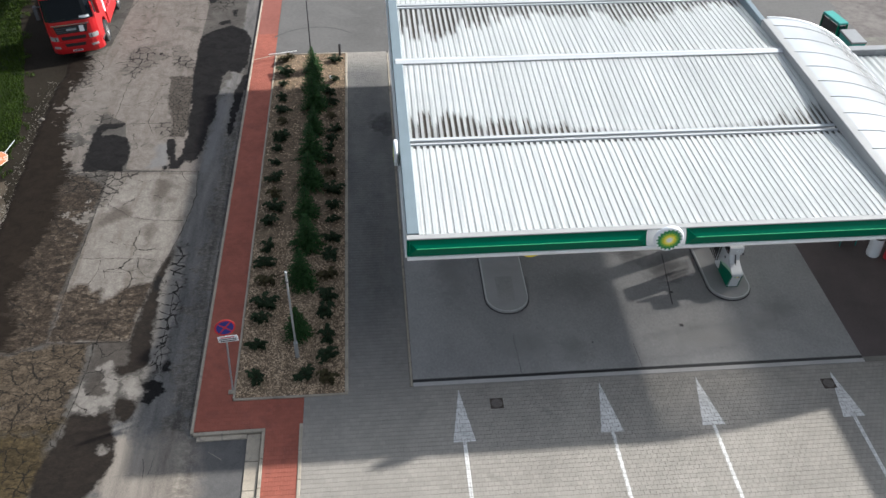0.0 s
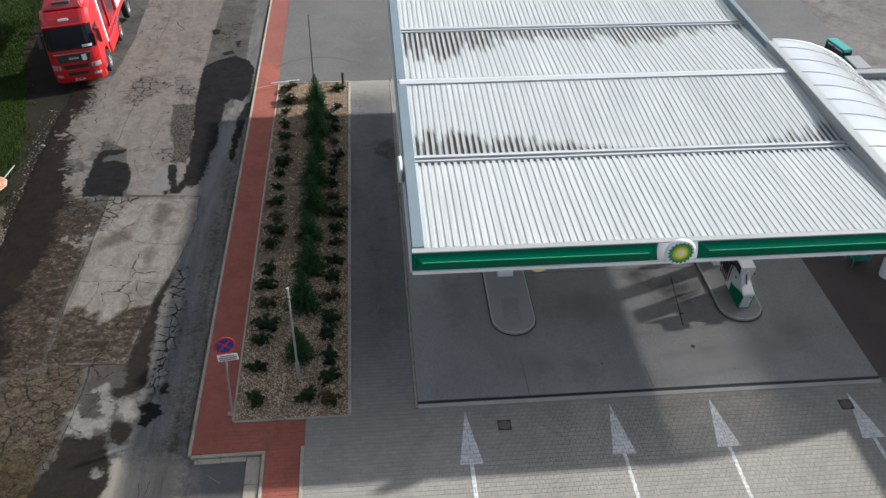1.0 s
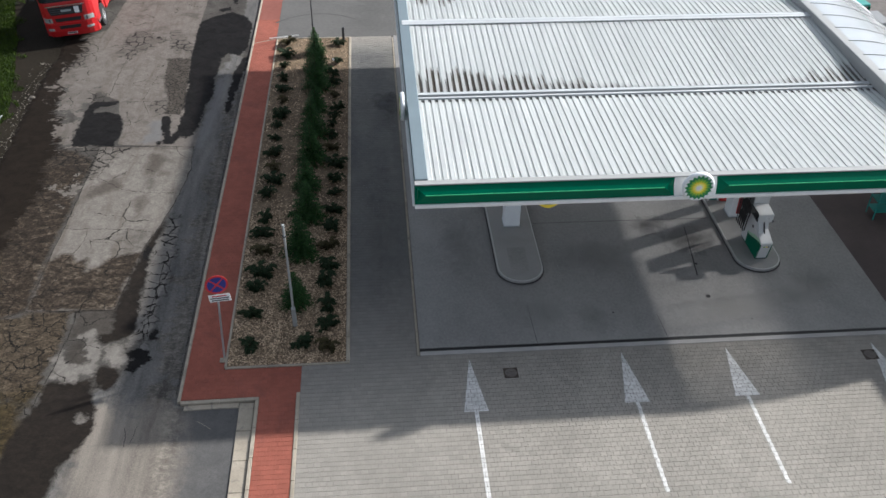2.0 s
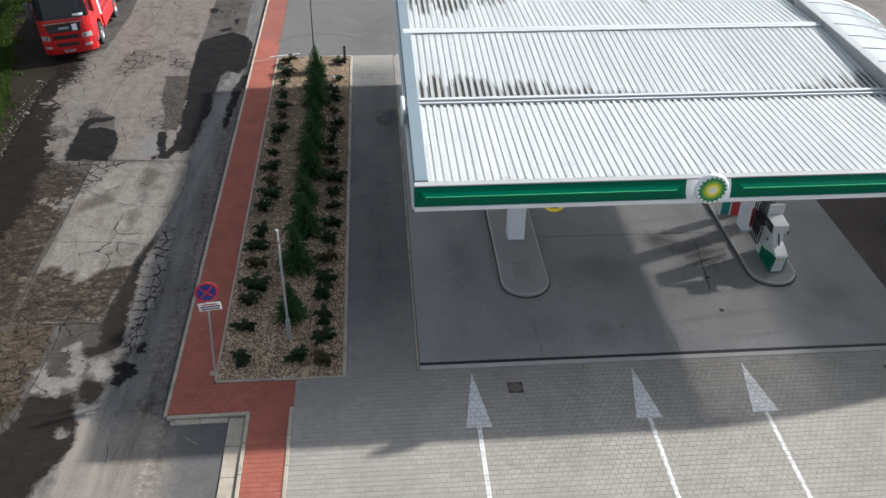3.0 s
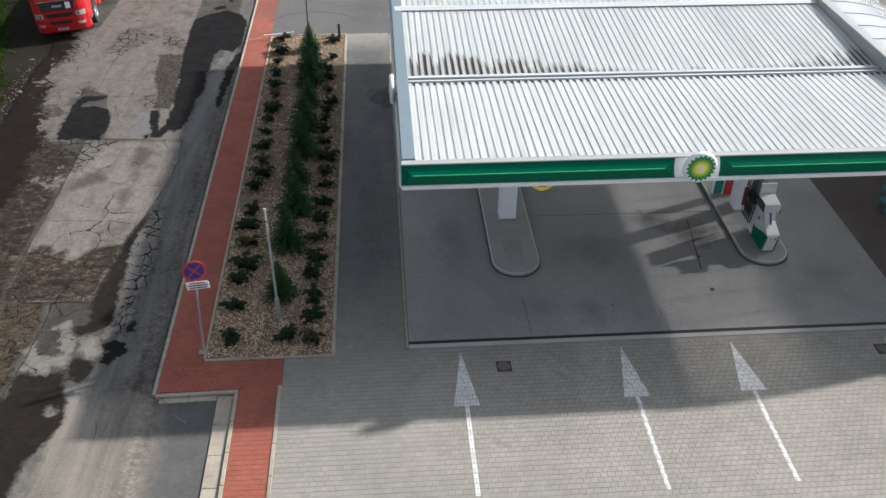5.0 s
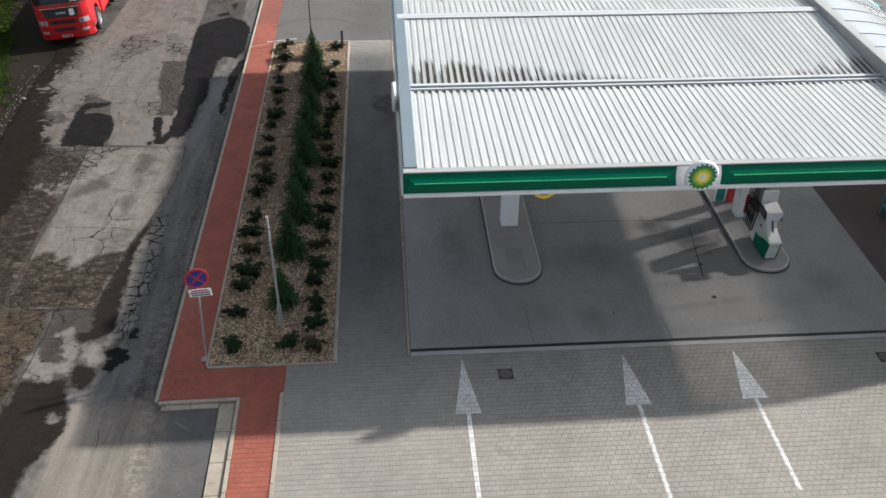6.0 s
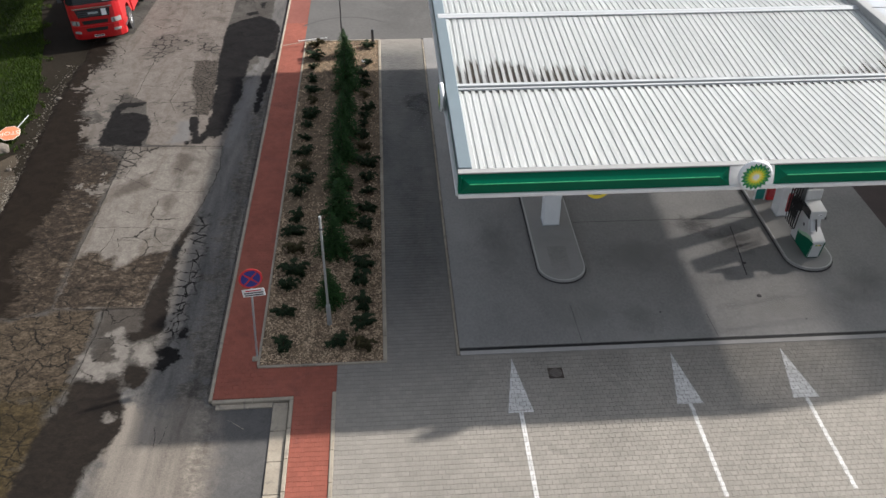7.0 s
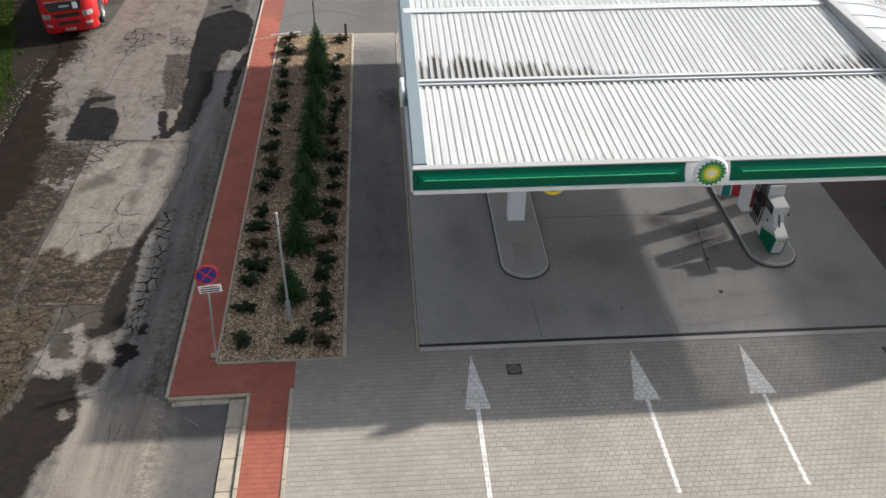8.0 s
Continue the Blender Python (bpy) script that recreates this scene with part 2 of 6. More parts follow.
def leaf_mat(name, dark, light, patch=3.0, share=0.6):
    m, nt, b = nodes_of(name)
    g = nt.nodes.new("ShaderNodeNewGeometry")
    n = noise_tex(nt, g.outputs["Position"], patch, 4)
    r = arith(nt, "ADD", arith(nt, "MULTIPLY", g.outputs["Random Per Island"], share), arith(nt, "MULTIPLY", n, 1 - share))
    link(nt, ramp(nt, r, [(0.2, dark), (0.8, light)]), b.inputs["Base Color"])
    b.inputs["Roughness"].default_value = 0.7
    b.inputs["Specular IOR Level"].default_value = 0.15
    return m


M_SPRUCE = leaf_mat("spruce_needles", (0.010, 0.031, 0.010), (0.045, 0.105, 0.028))
M_JUNIPER = leaf_mat("juniper_needles", (0.011, 0.023, 0.011), (0.036, 0.058, 0.026))
M_DRYLEAF = leaf_mat("brownish_juniper", (0.03, 0.03, 0.014), (0.09, 0.075, 0.035))
M_BLADE = leaf_mat("grass_blade", (0.006, 0.017, 0.001), (0.052, 0.09, 0.006), 0.9, 0.35)


def roof_sheet_mat():
    """White coated sheet, greyer in the pans, with dark silt where the water stands near the gutters."""
    m, nt, b = nodes_of("ribbed_white_sheet")
    p = position(nt)
    sep = nt.nodes.new("ShaderNodeSeparateXYZ")
    link(nt, p, sep.inputs[0])
    streak = noise_tex(nt, position(nt, (5.0, 0.25, 1)), 1.0, 4, 0.7)
    col = ramp(nt, streak, [(0.3, (0.645, 0.67, 0.665)), (0.65, (0.78, 0.8, 0.79))])
    # how deep in the pan: the rib profile repeats every 0.2 m across
    ph = arith(nt, "FRACT", arith(nt, "MULTIPLY", arith(nt, "SUBTRACT", sep.outputs["X"], 0.25), 5.0))
    pan = arith(nt, "GREATER_THAN", ph, 0.6)
    col = mix(nt, arith(nt, "MULTIPLY", pan, 0.5), col, (0.54, 0.565, 0.56))
    # silt: each pan is filled to a length of its own, longest at the ends of the gutters
    pan_no = arith(nt, "FLOOR", arith(nt, "ADD", arith(nt, "MULTIPLY", arith(nt, "SUBTRACT", sep.outputs["X"], 0.25), 5.0), 0.2))
    wh = nt.nodes.new("ShaderNodeTexWhiteNoise")
    wh.noise_dimensions = "1D"
    link(nt, pan_no, wh.inputs["W"])
    chance = wh.outputs["Value"]
    reach = noise_tex(nt, position(nt, (0.8, 0.0, 0)), 1.0, 4, 0.65)
    grit = noise_tex(nt, position(nt, (22.0, 3.5, 1)), 1.0, 5, 0.7)
    across = arith(nt, "DIVIDE", sep.outputs["X"], 14.2, True)
    ends = [ramp(nt, across, [(0.0, (1, 1, 1)), (0.2, (0.7, 0.7, 0.7)), (0.36, (0.5, 0.5, 0.5)), (0.5, (0.16, 0.16, 0.16)), (0.8, (0.2, 0.2, 0.2)), (0.9, (0.55, 0.55, 0.55)), (1.0, (1, 1, 1))]),
            ramp(nt, across, [(0.0, (1, 1, 1)), (0.12, (0.9, 0.9, 0.9)), (0.35, (0.45, 0.45, 0.45)), (0.55, (0.5, 0.5, 0.5)), (0.68, (0.75, 0.75, 0.75)), (0.8, (0.4, 0.4, 0.4)), (1.0, (0.3, 0.3, 0.3))]),
            ramp(nt, across, [(0.0, (0.5, 0.5, 0.5)), (0.4, (0.35, 0.35, 0.35)), (1.0, (0.6, 0.6, 0.6))])]
    silt = None
    for y0, sgn, length, amount in ((5.62, 1, 1.7, ends[0]), (15.3, -1, 3.0, ends[1]), (5.3, -1, 0.55, ends[2])):
        d = arith(nt, "MULTIPLY", arith(nt, "SUBTRACT", sep.outputs["Y"], y0), sgn)
        on = arith(nt, "GREATER_THAN", d, 0.0)
        own = arith(nt, "ADD", arith(nt, "MULTIPLY", chance, 0.6), arith(nt, "MULTIPLY", reach, 1.3))
        full = arith(nt, "MULTIPLY", arith(nt, "MULTIPLY", own, amount), length)
        k = arith(nt, "ADD", arith(nt, "DIVIDE", arith(nt, "SUBTRACT", full, d), 0.3), arith(nt, "MULTIPLY", arith(nt, "SUBTRACT", grit, 0.5), 3.4))
        k = arith(nt, "MULTIPLY", arith(nt, "MULTIPLY", k, 0.8, True), on)
        silt = k if silt is None else arith(nt, "MAXIMUM", silt, k)
    trough = arith(nt, "GREATER_THAN", ph, 0.5)
    fresh = arith(nt, "ADD", arith(nt, "MULTIPLY", chance, 0.35), 0.58)
    silt = arith(nt, "MULTIPLY", silt, arith(nt, "ADD", arith(nt, "MULTIPLY", trough, fresh), 0.2), True)
    col = mix(nt, silt, col, mix(nt, chance, (0.022, 0.018, 0.014), (0.07, 0.055, 0.035)))
    # dark mouths of the pans where they drain into the gutters
    for y0 in (5.29, 15.15):
        d = arith(nt, "SUBTRACT", y0, sep.outputs["Y"])
        mouth = arith(nt, "MULTIPLY", arith(nt, "MULTIPLY", arith(nt, "GREATER_THAN", d, 0.0), arith(nt, "LESS_THAN", d, 0.15)), trough)
        col = mix(nt, arith(nt, "MULTIPLY", mouth, 0.85), col, (0.02, 0.019, 0.018))
    link(nt, col, b.inputs["Base Color"])
    b.inputs["Roughness"].default_value = 0.38
    return m


M_ROOF = roof_sheet_mat()


def poly_mat():
    """Milky ribbed polycarbonate: shiny, and letting a part of the light straight through."""
    m, nt, b = nodes_of("milky_polycarbonate")
    p = position(nt, (0.4, 0.5, 0.4))
    n = noise_tex(nt, p, 1.0, 4, 0.6)
    link(nt, ramp(nt, n, [(0.3, (0.62, 0.65, 0.665)), (0.7, (0.82, 0.845, 0.855))]), b.inputs["Base Color"])
    b.inputs["Roughness"].default_value = 0.25
    b.inputs["Metallic"].default_value = 0.65
    tr = nt.nodes.new("ShaderNodeBsdfTransparent")
    mx = nt.nodes.new("ShaderNodeMixShader")
    # less see-through towards top, foot and front end, to shape the sunlit band below
    sep = nt.nodes.new("ShaderNodeSeparateXYZ")
    link(nt, position(nt), sep.inputs[0])
    top = arith(nt, "DIVIDE", arith(nt, "SUBTRACT", sep.outputs["X"], 14.5), 1.3, True)
    foot = arith(nt, "DIVIDE", arith(nt, "SUBTRACT", 17.8, sep.outputs["X"]), 0.55, True)
    front = arith(nt, "DIVIDE", arith(nt, "ADD", sep.outputs["Y"], 0.3), 2.6, True)
    clear = arith(nt, "MULTIPLY", arith(nt, "MULTIPLY", top, foot), front)
    link(nt, arith(nt, "ADD", arith(nt, "MULTIPLY", clear, 0.3), 0.02), mx.inputs[0])
    glow = nt.nodes.new("ShaderNodeBsdfTranslucent")
    glow.inputs["Color"].default_value = (0.8, 0.82, 0.82, 1)
    milk = nt.nodes.new("ShaderNodeMixShader")
    milk.inputs[0].default_value = 0.22
    link(nt, b.outputs[0], milk.inputs[1])
    link(nt, glow.outputs[0], milk.inputs[2])
    link(nt, milk.outputs[0], mx.inputs[1])
    link(nt, tr.outputs[0], mx.inputs[2])
    link(nt, mx.outputs[0], nt.nodes["Material Output"].inputs["Surface"])
    return m


M_POLY = poly_mat()


# ---- mesh helpers ----
def part(name, bm, material, parent=None, label="", smooth=False):
    """Links a bmesh as one mesh object, under a thing or part if one is given."""
    me = bpy.data.meshes.new(name)
    bm.to_mesh(me)
    bm.free()
    for m in material if isinstance(material, (list, tuple)) else [material]:
        me.materials.append(m)
    if smooth:
        for p in me.polygons:
            p.use_smooth = True
    ob = new(name, me)
    if parent:
        ob.parent = parent
    if label:
        ob["label"] = label
    return ob


def data_part(name, verts, faces, material, parent=None, label=""):
    me = bpy.data.meshes.new(name)
    me.from_pydata(verts, [], faces)
    me.materials.append(material)
    ob = new(name, me)
    if parent:
        ob.parent = parent
    if label:
        ob["label"] = label
    return ob


def thing(name, label, category, group="", kind="", at=(0, 0, 0)):
    ob = new(name)
    ob.location = at
    ob.empty_display_size = 0.1
    return tagged(ob, label, category, group, kind)


def box(bm, x0, x1, y0, y1, z0, z1, bevel=0.0, segs=1):
    r = bmesh.ops.create_cube(bm, size=1.0)
    for v in r["verts"]:
        v.co = Vector(((x0 + x1) / 2 + v.co.x * (x1 - x0), (y0 + y1) / 2 + v.co.y * (y1 - y0), (z0 + z1) / 2 + v.co.z * (z1 - z0)))
    if bevel:
        es = list({e for v in r["verts"] for e in v.link_edges})
        bmesh.ops.bevel(bm, geom=es, offset=bevel, segments=segs, affect="EDGES", profile=0.6)
    return bm


def boxbm(*a, **k):
    return box(bmesh.new(), *a, **k)


def rod(bm, a, b, r0, r1=None, n=12):
    """A tapered round bar from a to b."""
    a, b = Vector(a), Vector(b)
    d = b - a
    q = d.to_track_quat("Z", "Y").to_matrix().to_4x4()
    m = Matrix.Translation((a + b) / 2) @ q
    bmesh.ops.create_cone(bm, cap_ends=True, segments=n, radius1=r0, radius2=r0 if r1 is None else r1, depth=d.length, matrix=m)
    return bm


def sweep(bm, pts, r, n=8):
    """A round hose along a line of points."""
    rings = []
    pts = [Vector(p) for p in pts]
    for i, p in enumerate(pts):
        d = (pts[min(i + 1, len(pts) - 1)] - pts[max(i - 1, 0)]).normalized()
        q = d.to_track_quat("Z", "Y")
        rings.append([bm.verts.new(p + q @ Vector((math.cos(a) * r, math.sin(a) * r, 0))) for a in (2 * math.pi * k / n for k in range(n))])
    for r0, r1 in zip(rings, rings[1:]):
        for k in range(n):
            bm.faces.new((r0[k], r0[(k + 1) % n], r1[(k + 1) % n], r1[k]))
    bm.faces.new(rings[0][::-1])
    bm.faces.new(rings[-1])
    return bm


def prism(bm, outline, z0, z1, bevel=0.0):
    """An upright prism over a flat outline."""
    low = [bm.verts.new((x, y, z0)) for x, y in outline]
    top = [bm.verts.new((x, y, z1)) for x, y in outline]
    n = len(outline)
    f = bm.faces.new(top)
    bm.faces.new(low[::-1])
    for i in range(n):
        bm.faces.new((low[i], low[(i + 1) % n], top[(i + 1) % n], top[i]))
    bmesh.ops.recalc_face_normals(bm, faces=bm.faces[:])
    if bevel:
        bmesh.ops.bevel(bm, geom=list(f.edges), offset=bevel, segments=2, affect="EDGES", profile=0.6)
    return bm


def ragged(outline, step=0.12, amp=0.12, freq=1.4, seed=0.0, closed=True):
    """An outline with a worn, uneven edge."""
    out = []
    n = len(outline)
    for i in range(n if closed else n - 1):
        a, b = Vector((*outline[i], 0)), Vector((*outline[(i + 1) % n], 0))
        d = b - a
        k = max(1, int(d.length / step))
        for j in range(k):
            p = a + d * (j / k)
            w = Vector((noise.noise(p * freq + Vector((seed, 7, 3))), noise.noise(p * freq + Vector((3, seed, 9))), 0)) * 1.4
            w += Vector((noise.noise(p * freq * 4 + Vector((seed, 1, 5))), noise.noise(p * freq * 4 + Vector((8, seed, 2))), 0)) * 0.5
            out.append((p.x + w.x * amp, p.y + w.y * amp))
    return out


def sheet(outline, z):
    bm = bmesh.new()
    bm.faces.new([bm.verts.new((x, y, z)) for x, y in outline])
    bmesh.ops.recalc_face_normals(bm, faces=bm.faces[:])
    if bm.faces[:][0].normal.z < 0:
        bmesh.ops.reverse_faces(bm, faces=bm.faces[:])
    bmesh.ops.triangulate(bm, faces=bm.faces[:])
    return bm


def lathe(bm, prof, n=24, m=Matrix()):
    """A turned form from (radius, height) pairs."""
    rings = [[bm.verts.new(m @ Vector((math.cos(a) * r, math.sin(a) * r, z))) for a in (2 * math.pi * k / n for k in range(n))] for r, z in prof]
    for r0, r1 in zip(rings, rings[1:]):
        for k in range(n):
            bm.faces.new((r0[k], r0[(k + 1) % n], r1[(k + 1) % n], r1[k]))
    bm.faces.new(rings[0][::-1])
    bm.faces.new(rings[-1])
    bmesh.ops.recalc_face_normals(bm, faces=bm.faces[:])
    return bm


# ---- ground and road ----
ROAD_Z = -0.08
tagged(part("ground", sheet([(-1500, -1500), (1500, -1500), (1500, 1500), (-1500, 1500)], -0.13), M_DIRT), "bare brown earth of the open ground", "ground", kind="structure")
# road: a fine mesh that carries how far each spot lies inside the repairs, wet hollows and slabs
FIELDS = {}


def field_of(name, *outline):
    FIELDS.setdefault(name, []).append(outline)


field_of("strip", (-8.35, 8.2), (-8.2, 11.7), (-7.8, 14.4), (-7.5, 18.6), (-7.3, 24), (-7.4, 40), (-4.5, 40), (-4.5, -9), (-9.6, -9), (-9.4, -5), (-9.1, -3.2), (-8.9, -0.6), (-8.2, 0.0), (-7.9, 1.9), (-8.1, 3.5), (-8.15, 5.2))
field_of("brown", (-11.75, 2.8), (-11.78, 5), (-11.7, 8), (-11.6, 11.4), (-12.6, 12.2), (-14.6, 12.2), (-14.9, 6), (-14.2, 2.4), (-12.7, 2.4), (-11.6, 2.75))
field_of("dry", (-14.0, 2.3), (-12.69, 2.24), (-11.49, 2.7), (-10.29, 2.72), (-10.28, 0.9), (-10.45, 0.33), (-10.49, -0.9), (-13.3, -0.9), (-14.1, 0.7))
field_of("golden", (-14, -0.8), (-10.49, -0.7), (-10.5, -2.2), (-10.58, -4.8), (-10.8, -9), (-14.5, -9))
field_of("upper", (-16, 12.3), (-8.0, 11.95), (-7.0, 60), (-16, 60))
field_of("sheen", (-7.95, 12.5), (-7.85, 15), (-7.8, 18.2), (-7.5, 19.5), (-7.35, 17), (-7.5, 13.2), (-7.75, 12))
field_of("sheen", (-10.1, 12.5), (-9.9, 14.2), (-9.5, 14.3), (-9.25, 12.5))
field_of("mud", (-15.6, 20), (-15.6, 16.4), (-15.4, 12.6), (-15.2, 8.6), (-15.1, 6.2), (-14.7, 3.2), (-14.2, 0.8), (-13.75, 2.2), (-12.7, 2.5), (-13.0, 3.6), (-13.4, 5.5), (-13.2, 8.0), (-13.0, 9.6), (-13.3, 11.4), (-13.0, 12.3), (-13.9, 15.5), (-14.0, 17), (-14.3, 19.5), (-14.35, 24), (-15.6, 25))
field_of("rut", (-7.3, -9), (-7.35, -2), (-7.3, 4), (-7.15, 12), (-7.0, 22), (-6.6, 22), (-6.6, -9))
field_of("sand", (-9.1, -9), (-5.5, -9), (-5.8, -2.0), (-6.4, -1.6), (-7.1, -1.2), (-8.0, -1.6), (-8.6, -1.0), (-8.95, -2.2))
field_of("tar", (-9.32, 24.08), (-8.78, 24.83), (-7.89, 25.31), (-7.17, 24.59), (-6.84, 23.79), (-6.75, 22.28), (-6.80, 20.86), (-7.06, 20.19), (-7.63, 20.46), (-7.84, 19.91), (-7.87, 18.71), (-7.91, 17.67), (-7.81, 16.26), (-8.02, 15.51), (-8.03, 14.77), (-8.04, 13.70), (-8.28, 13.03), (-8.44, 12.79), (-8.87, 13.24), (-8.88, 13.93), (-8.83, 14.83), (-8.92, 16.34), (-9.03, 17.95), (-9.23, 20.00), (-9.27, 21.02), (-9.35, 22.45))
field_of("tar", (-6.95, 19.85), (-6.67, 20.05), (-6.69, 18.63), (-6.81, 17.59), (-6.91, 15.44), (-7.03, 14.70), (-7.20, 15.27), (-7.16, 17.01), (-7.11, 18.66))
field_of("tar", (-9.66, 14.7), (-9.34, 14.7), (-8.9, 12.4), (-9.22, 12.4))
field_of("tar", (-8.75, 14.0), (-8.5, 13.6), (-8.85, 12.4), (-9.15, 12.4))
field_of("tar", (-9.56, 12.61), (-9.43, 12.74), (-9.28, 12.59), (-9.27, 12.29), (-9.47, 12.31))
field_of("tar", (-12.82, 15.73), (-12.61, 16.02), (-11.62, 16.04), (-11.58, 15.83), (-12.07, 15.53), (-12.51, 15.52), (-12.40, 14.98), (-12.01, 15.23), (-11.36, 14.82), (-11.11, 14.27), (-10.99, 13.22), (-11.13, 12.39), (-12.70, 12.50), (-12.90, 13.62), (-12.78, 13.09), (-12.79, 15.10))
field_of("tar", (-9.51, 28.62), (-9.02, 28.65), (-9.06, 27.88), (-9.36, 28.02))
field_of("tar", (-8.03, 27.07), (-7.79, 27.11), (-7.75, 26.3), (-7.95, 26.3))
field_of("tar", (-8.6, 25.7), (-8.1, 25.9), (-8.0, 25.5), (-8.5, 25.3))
field_of("tar", (-8.49, 0.71), (-8.13, 0.87), (-7.78, 0.80), (-7.56, 0.36), (-7.87, 0.21), (-7.95, -0.14), (-8.20, 0.05), (-8.23, 0.32))
field_of("tar", (-7.82, 1.73), (-7.60, 1.69), (-7.63, 1.29), (-7.81, 1.30))
field_of("tar", (-8.77, 5.46), (-8.61, 5.87), (-8.33, 5.55), (-8.45, 5.08), (-8.62, 4.98))
field_of("fine", (-10.27, 20.07), (-9.23, 20.00), (-9.03, 17.95), (-8.92, 16.34), (-8.89, 14.74), (-9.58, 14.79), (-9.55, 15.62), (-10.06, 17.81))
field_of("crazed", (-12.65, 20.56), (-12.51, 22.42), (-12.11, 23.32), (-11.10, 22.62), (-10.51, 22.09), (-11.12, 21.33), (-11.66, 20.68), (-11.97, 20.02))
field_of("crazed", (-10.57, 22.97), (-10.22, 23.13), (-9.33, 21.49), (-9.09, 20.51), (-10.29, 21.09))
field_of("crazed", (-13.12, 17.01), (-12.32, 16.76), (-11.74, 16.05), (-12.90, 16.00))
field_of("crazed", (-10.35, 15.67), (-9.67, 16.39), (-9.48, 14.78), (-10.21, 15.10))
field_of("crazed", (-13.55, 11.93), (-12.19, 12.47), (-10.11, 12.32), (-10.83, 11.79), (-11.13, 10.60), (-11.19, 10.01), (-11.68, 9.97), (-12.35, 11.14), (-13.17, 10.75))
field_of("crazed", (-8.70, 5.81), (-8.42, 6.85), (-8.15, 7.69), (-7.8, 7.60), (-7.8, 6.01), (-7.72, 3.48), (-7.75, 1.2), (-8.35, 0.9), (-8.35, 2.6), (-8.45, 4.59))
field_of("slab", (-11.58, 12.36), (-8.02, 12.11), (-7.90, 10.52), (-7.95, 9.78), (-8.15, 8.30), (-8.44, 6.92), (-8.74, 5.76), (-8.80, 4.64), (-8.99, 3.57), (-9.05, 2.65), (-11.71, 2.78), (-11.65, 3.77), (-11.65, 5.79), (-11.60, 7.28), (-11.58, 9.03), (-11.56, 10.56))
field_of("slab", (-14.35, 22.49), (-14.81, 22.45), (-14.79, 20.93), (-14.51, 19.26), (-13.65, 19.10), (-13.44, 18.41), (-12.68, 18.40), (-12.59, 16.98), (-12.31, 16.57), (-11.63, 16.03), (-11.36, 14.82), (-11.06, 14.26), (-10.99, 13.22), (-10.96, 12.48), (-7.98, 12.14), (-7.95, 12.93), (-8.03, 14.77), (-9.03, 17.95), (-9.23, 20.00), (-9.32, 24.08), (-9.35, 27.78), (-9.2, 42), (-13.9, 42), (-13.43, 27.46), (-13.65, 23.42))
field_of("frag", (-14.5, 19.3), (-13.2, 19.4), (-12.5, 18.0), (-12.7, 15.9), (-13.9, 15.2), (-14.3, 17))
field_of("frag", (-12.28, 9.33), (-11.77, 9.9), (-11.61, 9.1), (-11.81, 8.77))
field_of("frag", (-13.2, 12.5), (-12.6, 12.6), (-12.7, 14.8), (-13.2, 15.2), (-13.5, 14.2))
field_of("grit", (-7.3, -9), (-6.9, -4), (-6.75, -1.3), (-6.3, -1.5), (-6.25, -3), (-6.1, -9))
field_of("drive", (-6.3, -1.2), (-4.6, -1.2), (-4.6, -9.5), (-6.0, -9.5))
field_of("brown", (-11.74, 5.18), (-11.34, 5.53), (-10.93, 5.52), (-10.80, 5.12), (-10.48, 5.33), (-10.35, 4.59), (-9.98, 4.82), (-9.72, 5.18), (-9.32, 5.41), (-8.81, 5.56), (-8.71, 5.58), (-8.99, 3.57), (-9.05, 2.65), (-11.71, 2.78), (-11.65, 3.77))
field_of("stain", (-9.63, 10.80), (-9.56, 11.73), (-9.20, 11.71), (-8.99, 10.91), (-9.23, 10.24), (-9.51, 10.33))
field_of("stain", (-9.60, 8.61), (-9.27, 8.86), (-9.18, 8.30), (-9.28, 7.48), (-9.44, 7.92))
field_of("stain", (-11.47, 8.74), (-11.27, 9.58), (-10.53, 10.18), (-10.23, 9.50), (-11.09, 8.72), (-11.37, 8.46))
field_of("stain", (-9.04, 10.38), (-8.84, 10.50), (-8.66, 10.35), (-8.74, 10.19), (-8.97, 10.22))
field_of("silt", (-9.05, 2.60), (-8.85, 4.88), (-8.74, 5.75), (-8.5, 6.75), (-8.28, 7.2), (-8.3, 6.3), (-8.36, 5.3), (-8.30, 4.27), (-8.36, 3.39), (-8.21, 2.64), (-8.23, 1.45), (-8.76, 1.25), (-9.06, 1.11), (-9.40, 1.42), (-9.23, 1.54), (-8.91, 1.52))
field_of("silt", (-10.14, -0.31), (-9.52, -0.34), (-9.08, -0.16), (-8.92, -1.01), (-8.77, -1.36), (-8.69, -2.14), (-9.23, -3.42), (-9.31, -4.38), (-9.53, -4.79), (-10.88, -4.80), (-10.80, -3.96), (-10.67, -2.35), (-10.42, -1.23))
field_of("silt", (-9.07, 0.03), (-8.92, 0.29), (-8.56, 0.17), (-8.31, -0.20), (-8.39, -0.63), (-8.65, -0.75), (-8.93, -0.59))
field_of("film", (-10.18, 2.67), (-9.05, 2.60), (-8.91, 1.52), (-9.23, 1.54), (-9.49, 1.79), (-9.89, 1.52), (-10.13, 1.49))
field_of("film", (-10.05, 0.83), (-9.99, 1.34), (-9.61, 1.36), (-9.33, 0.41), (-9.66, 0.30), (-9.90, 0.45))
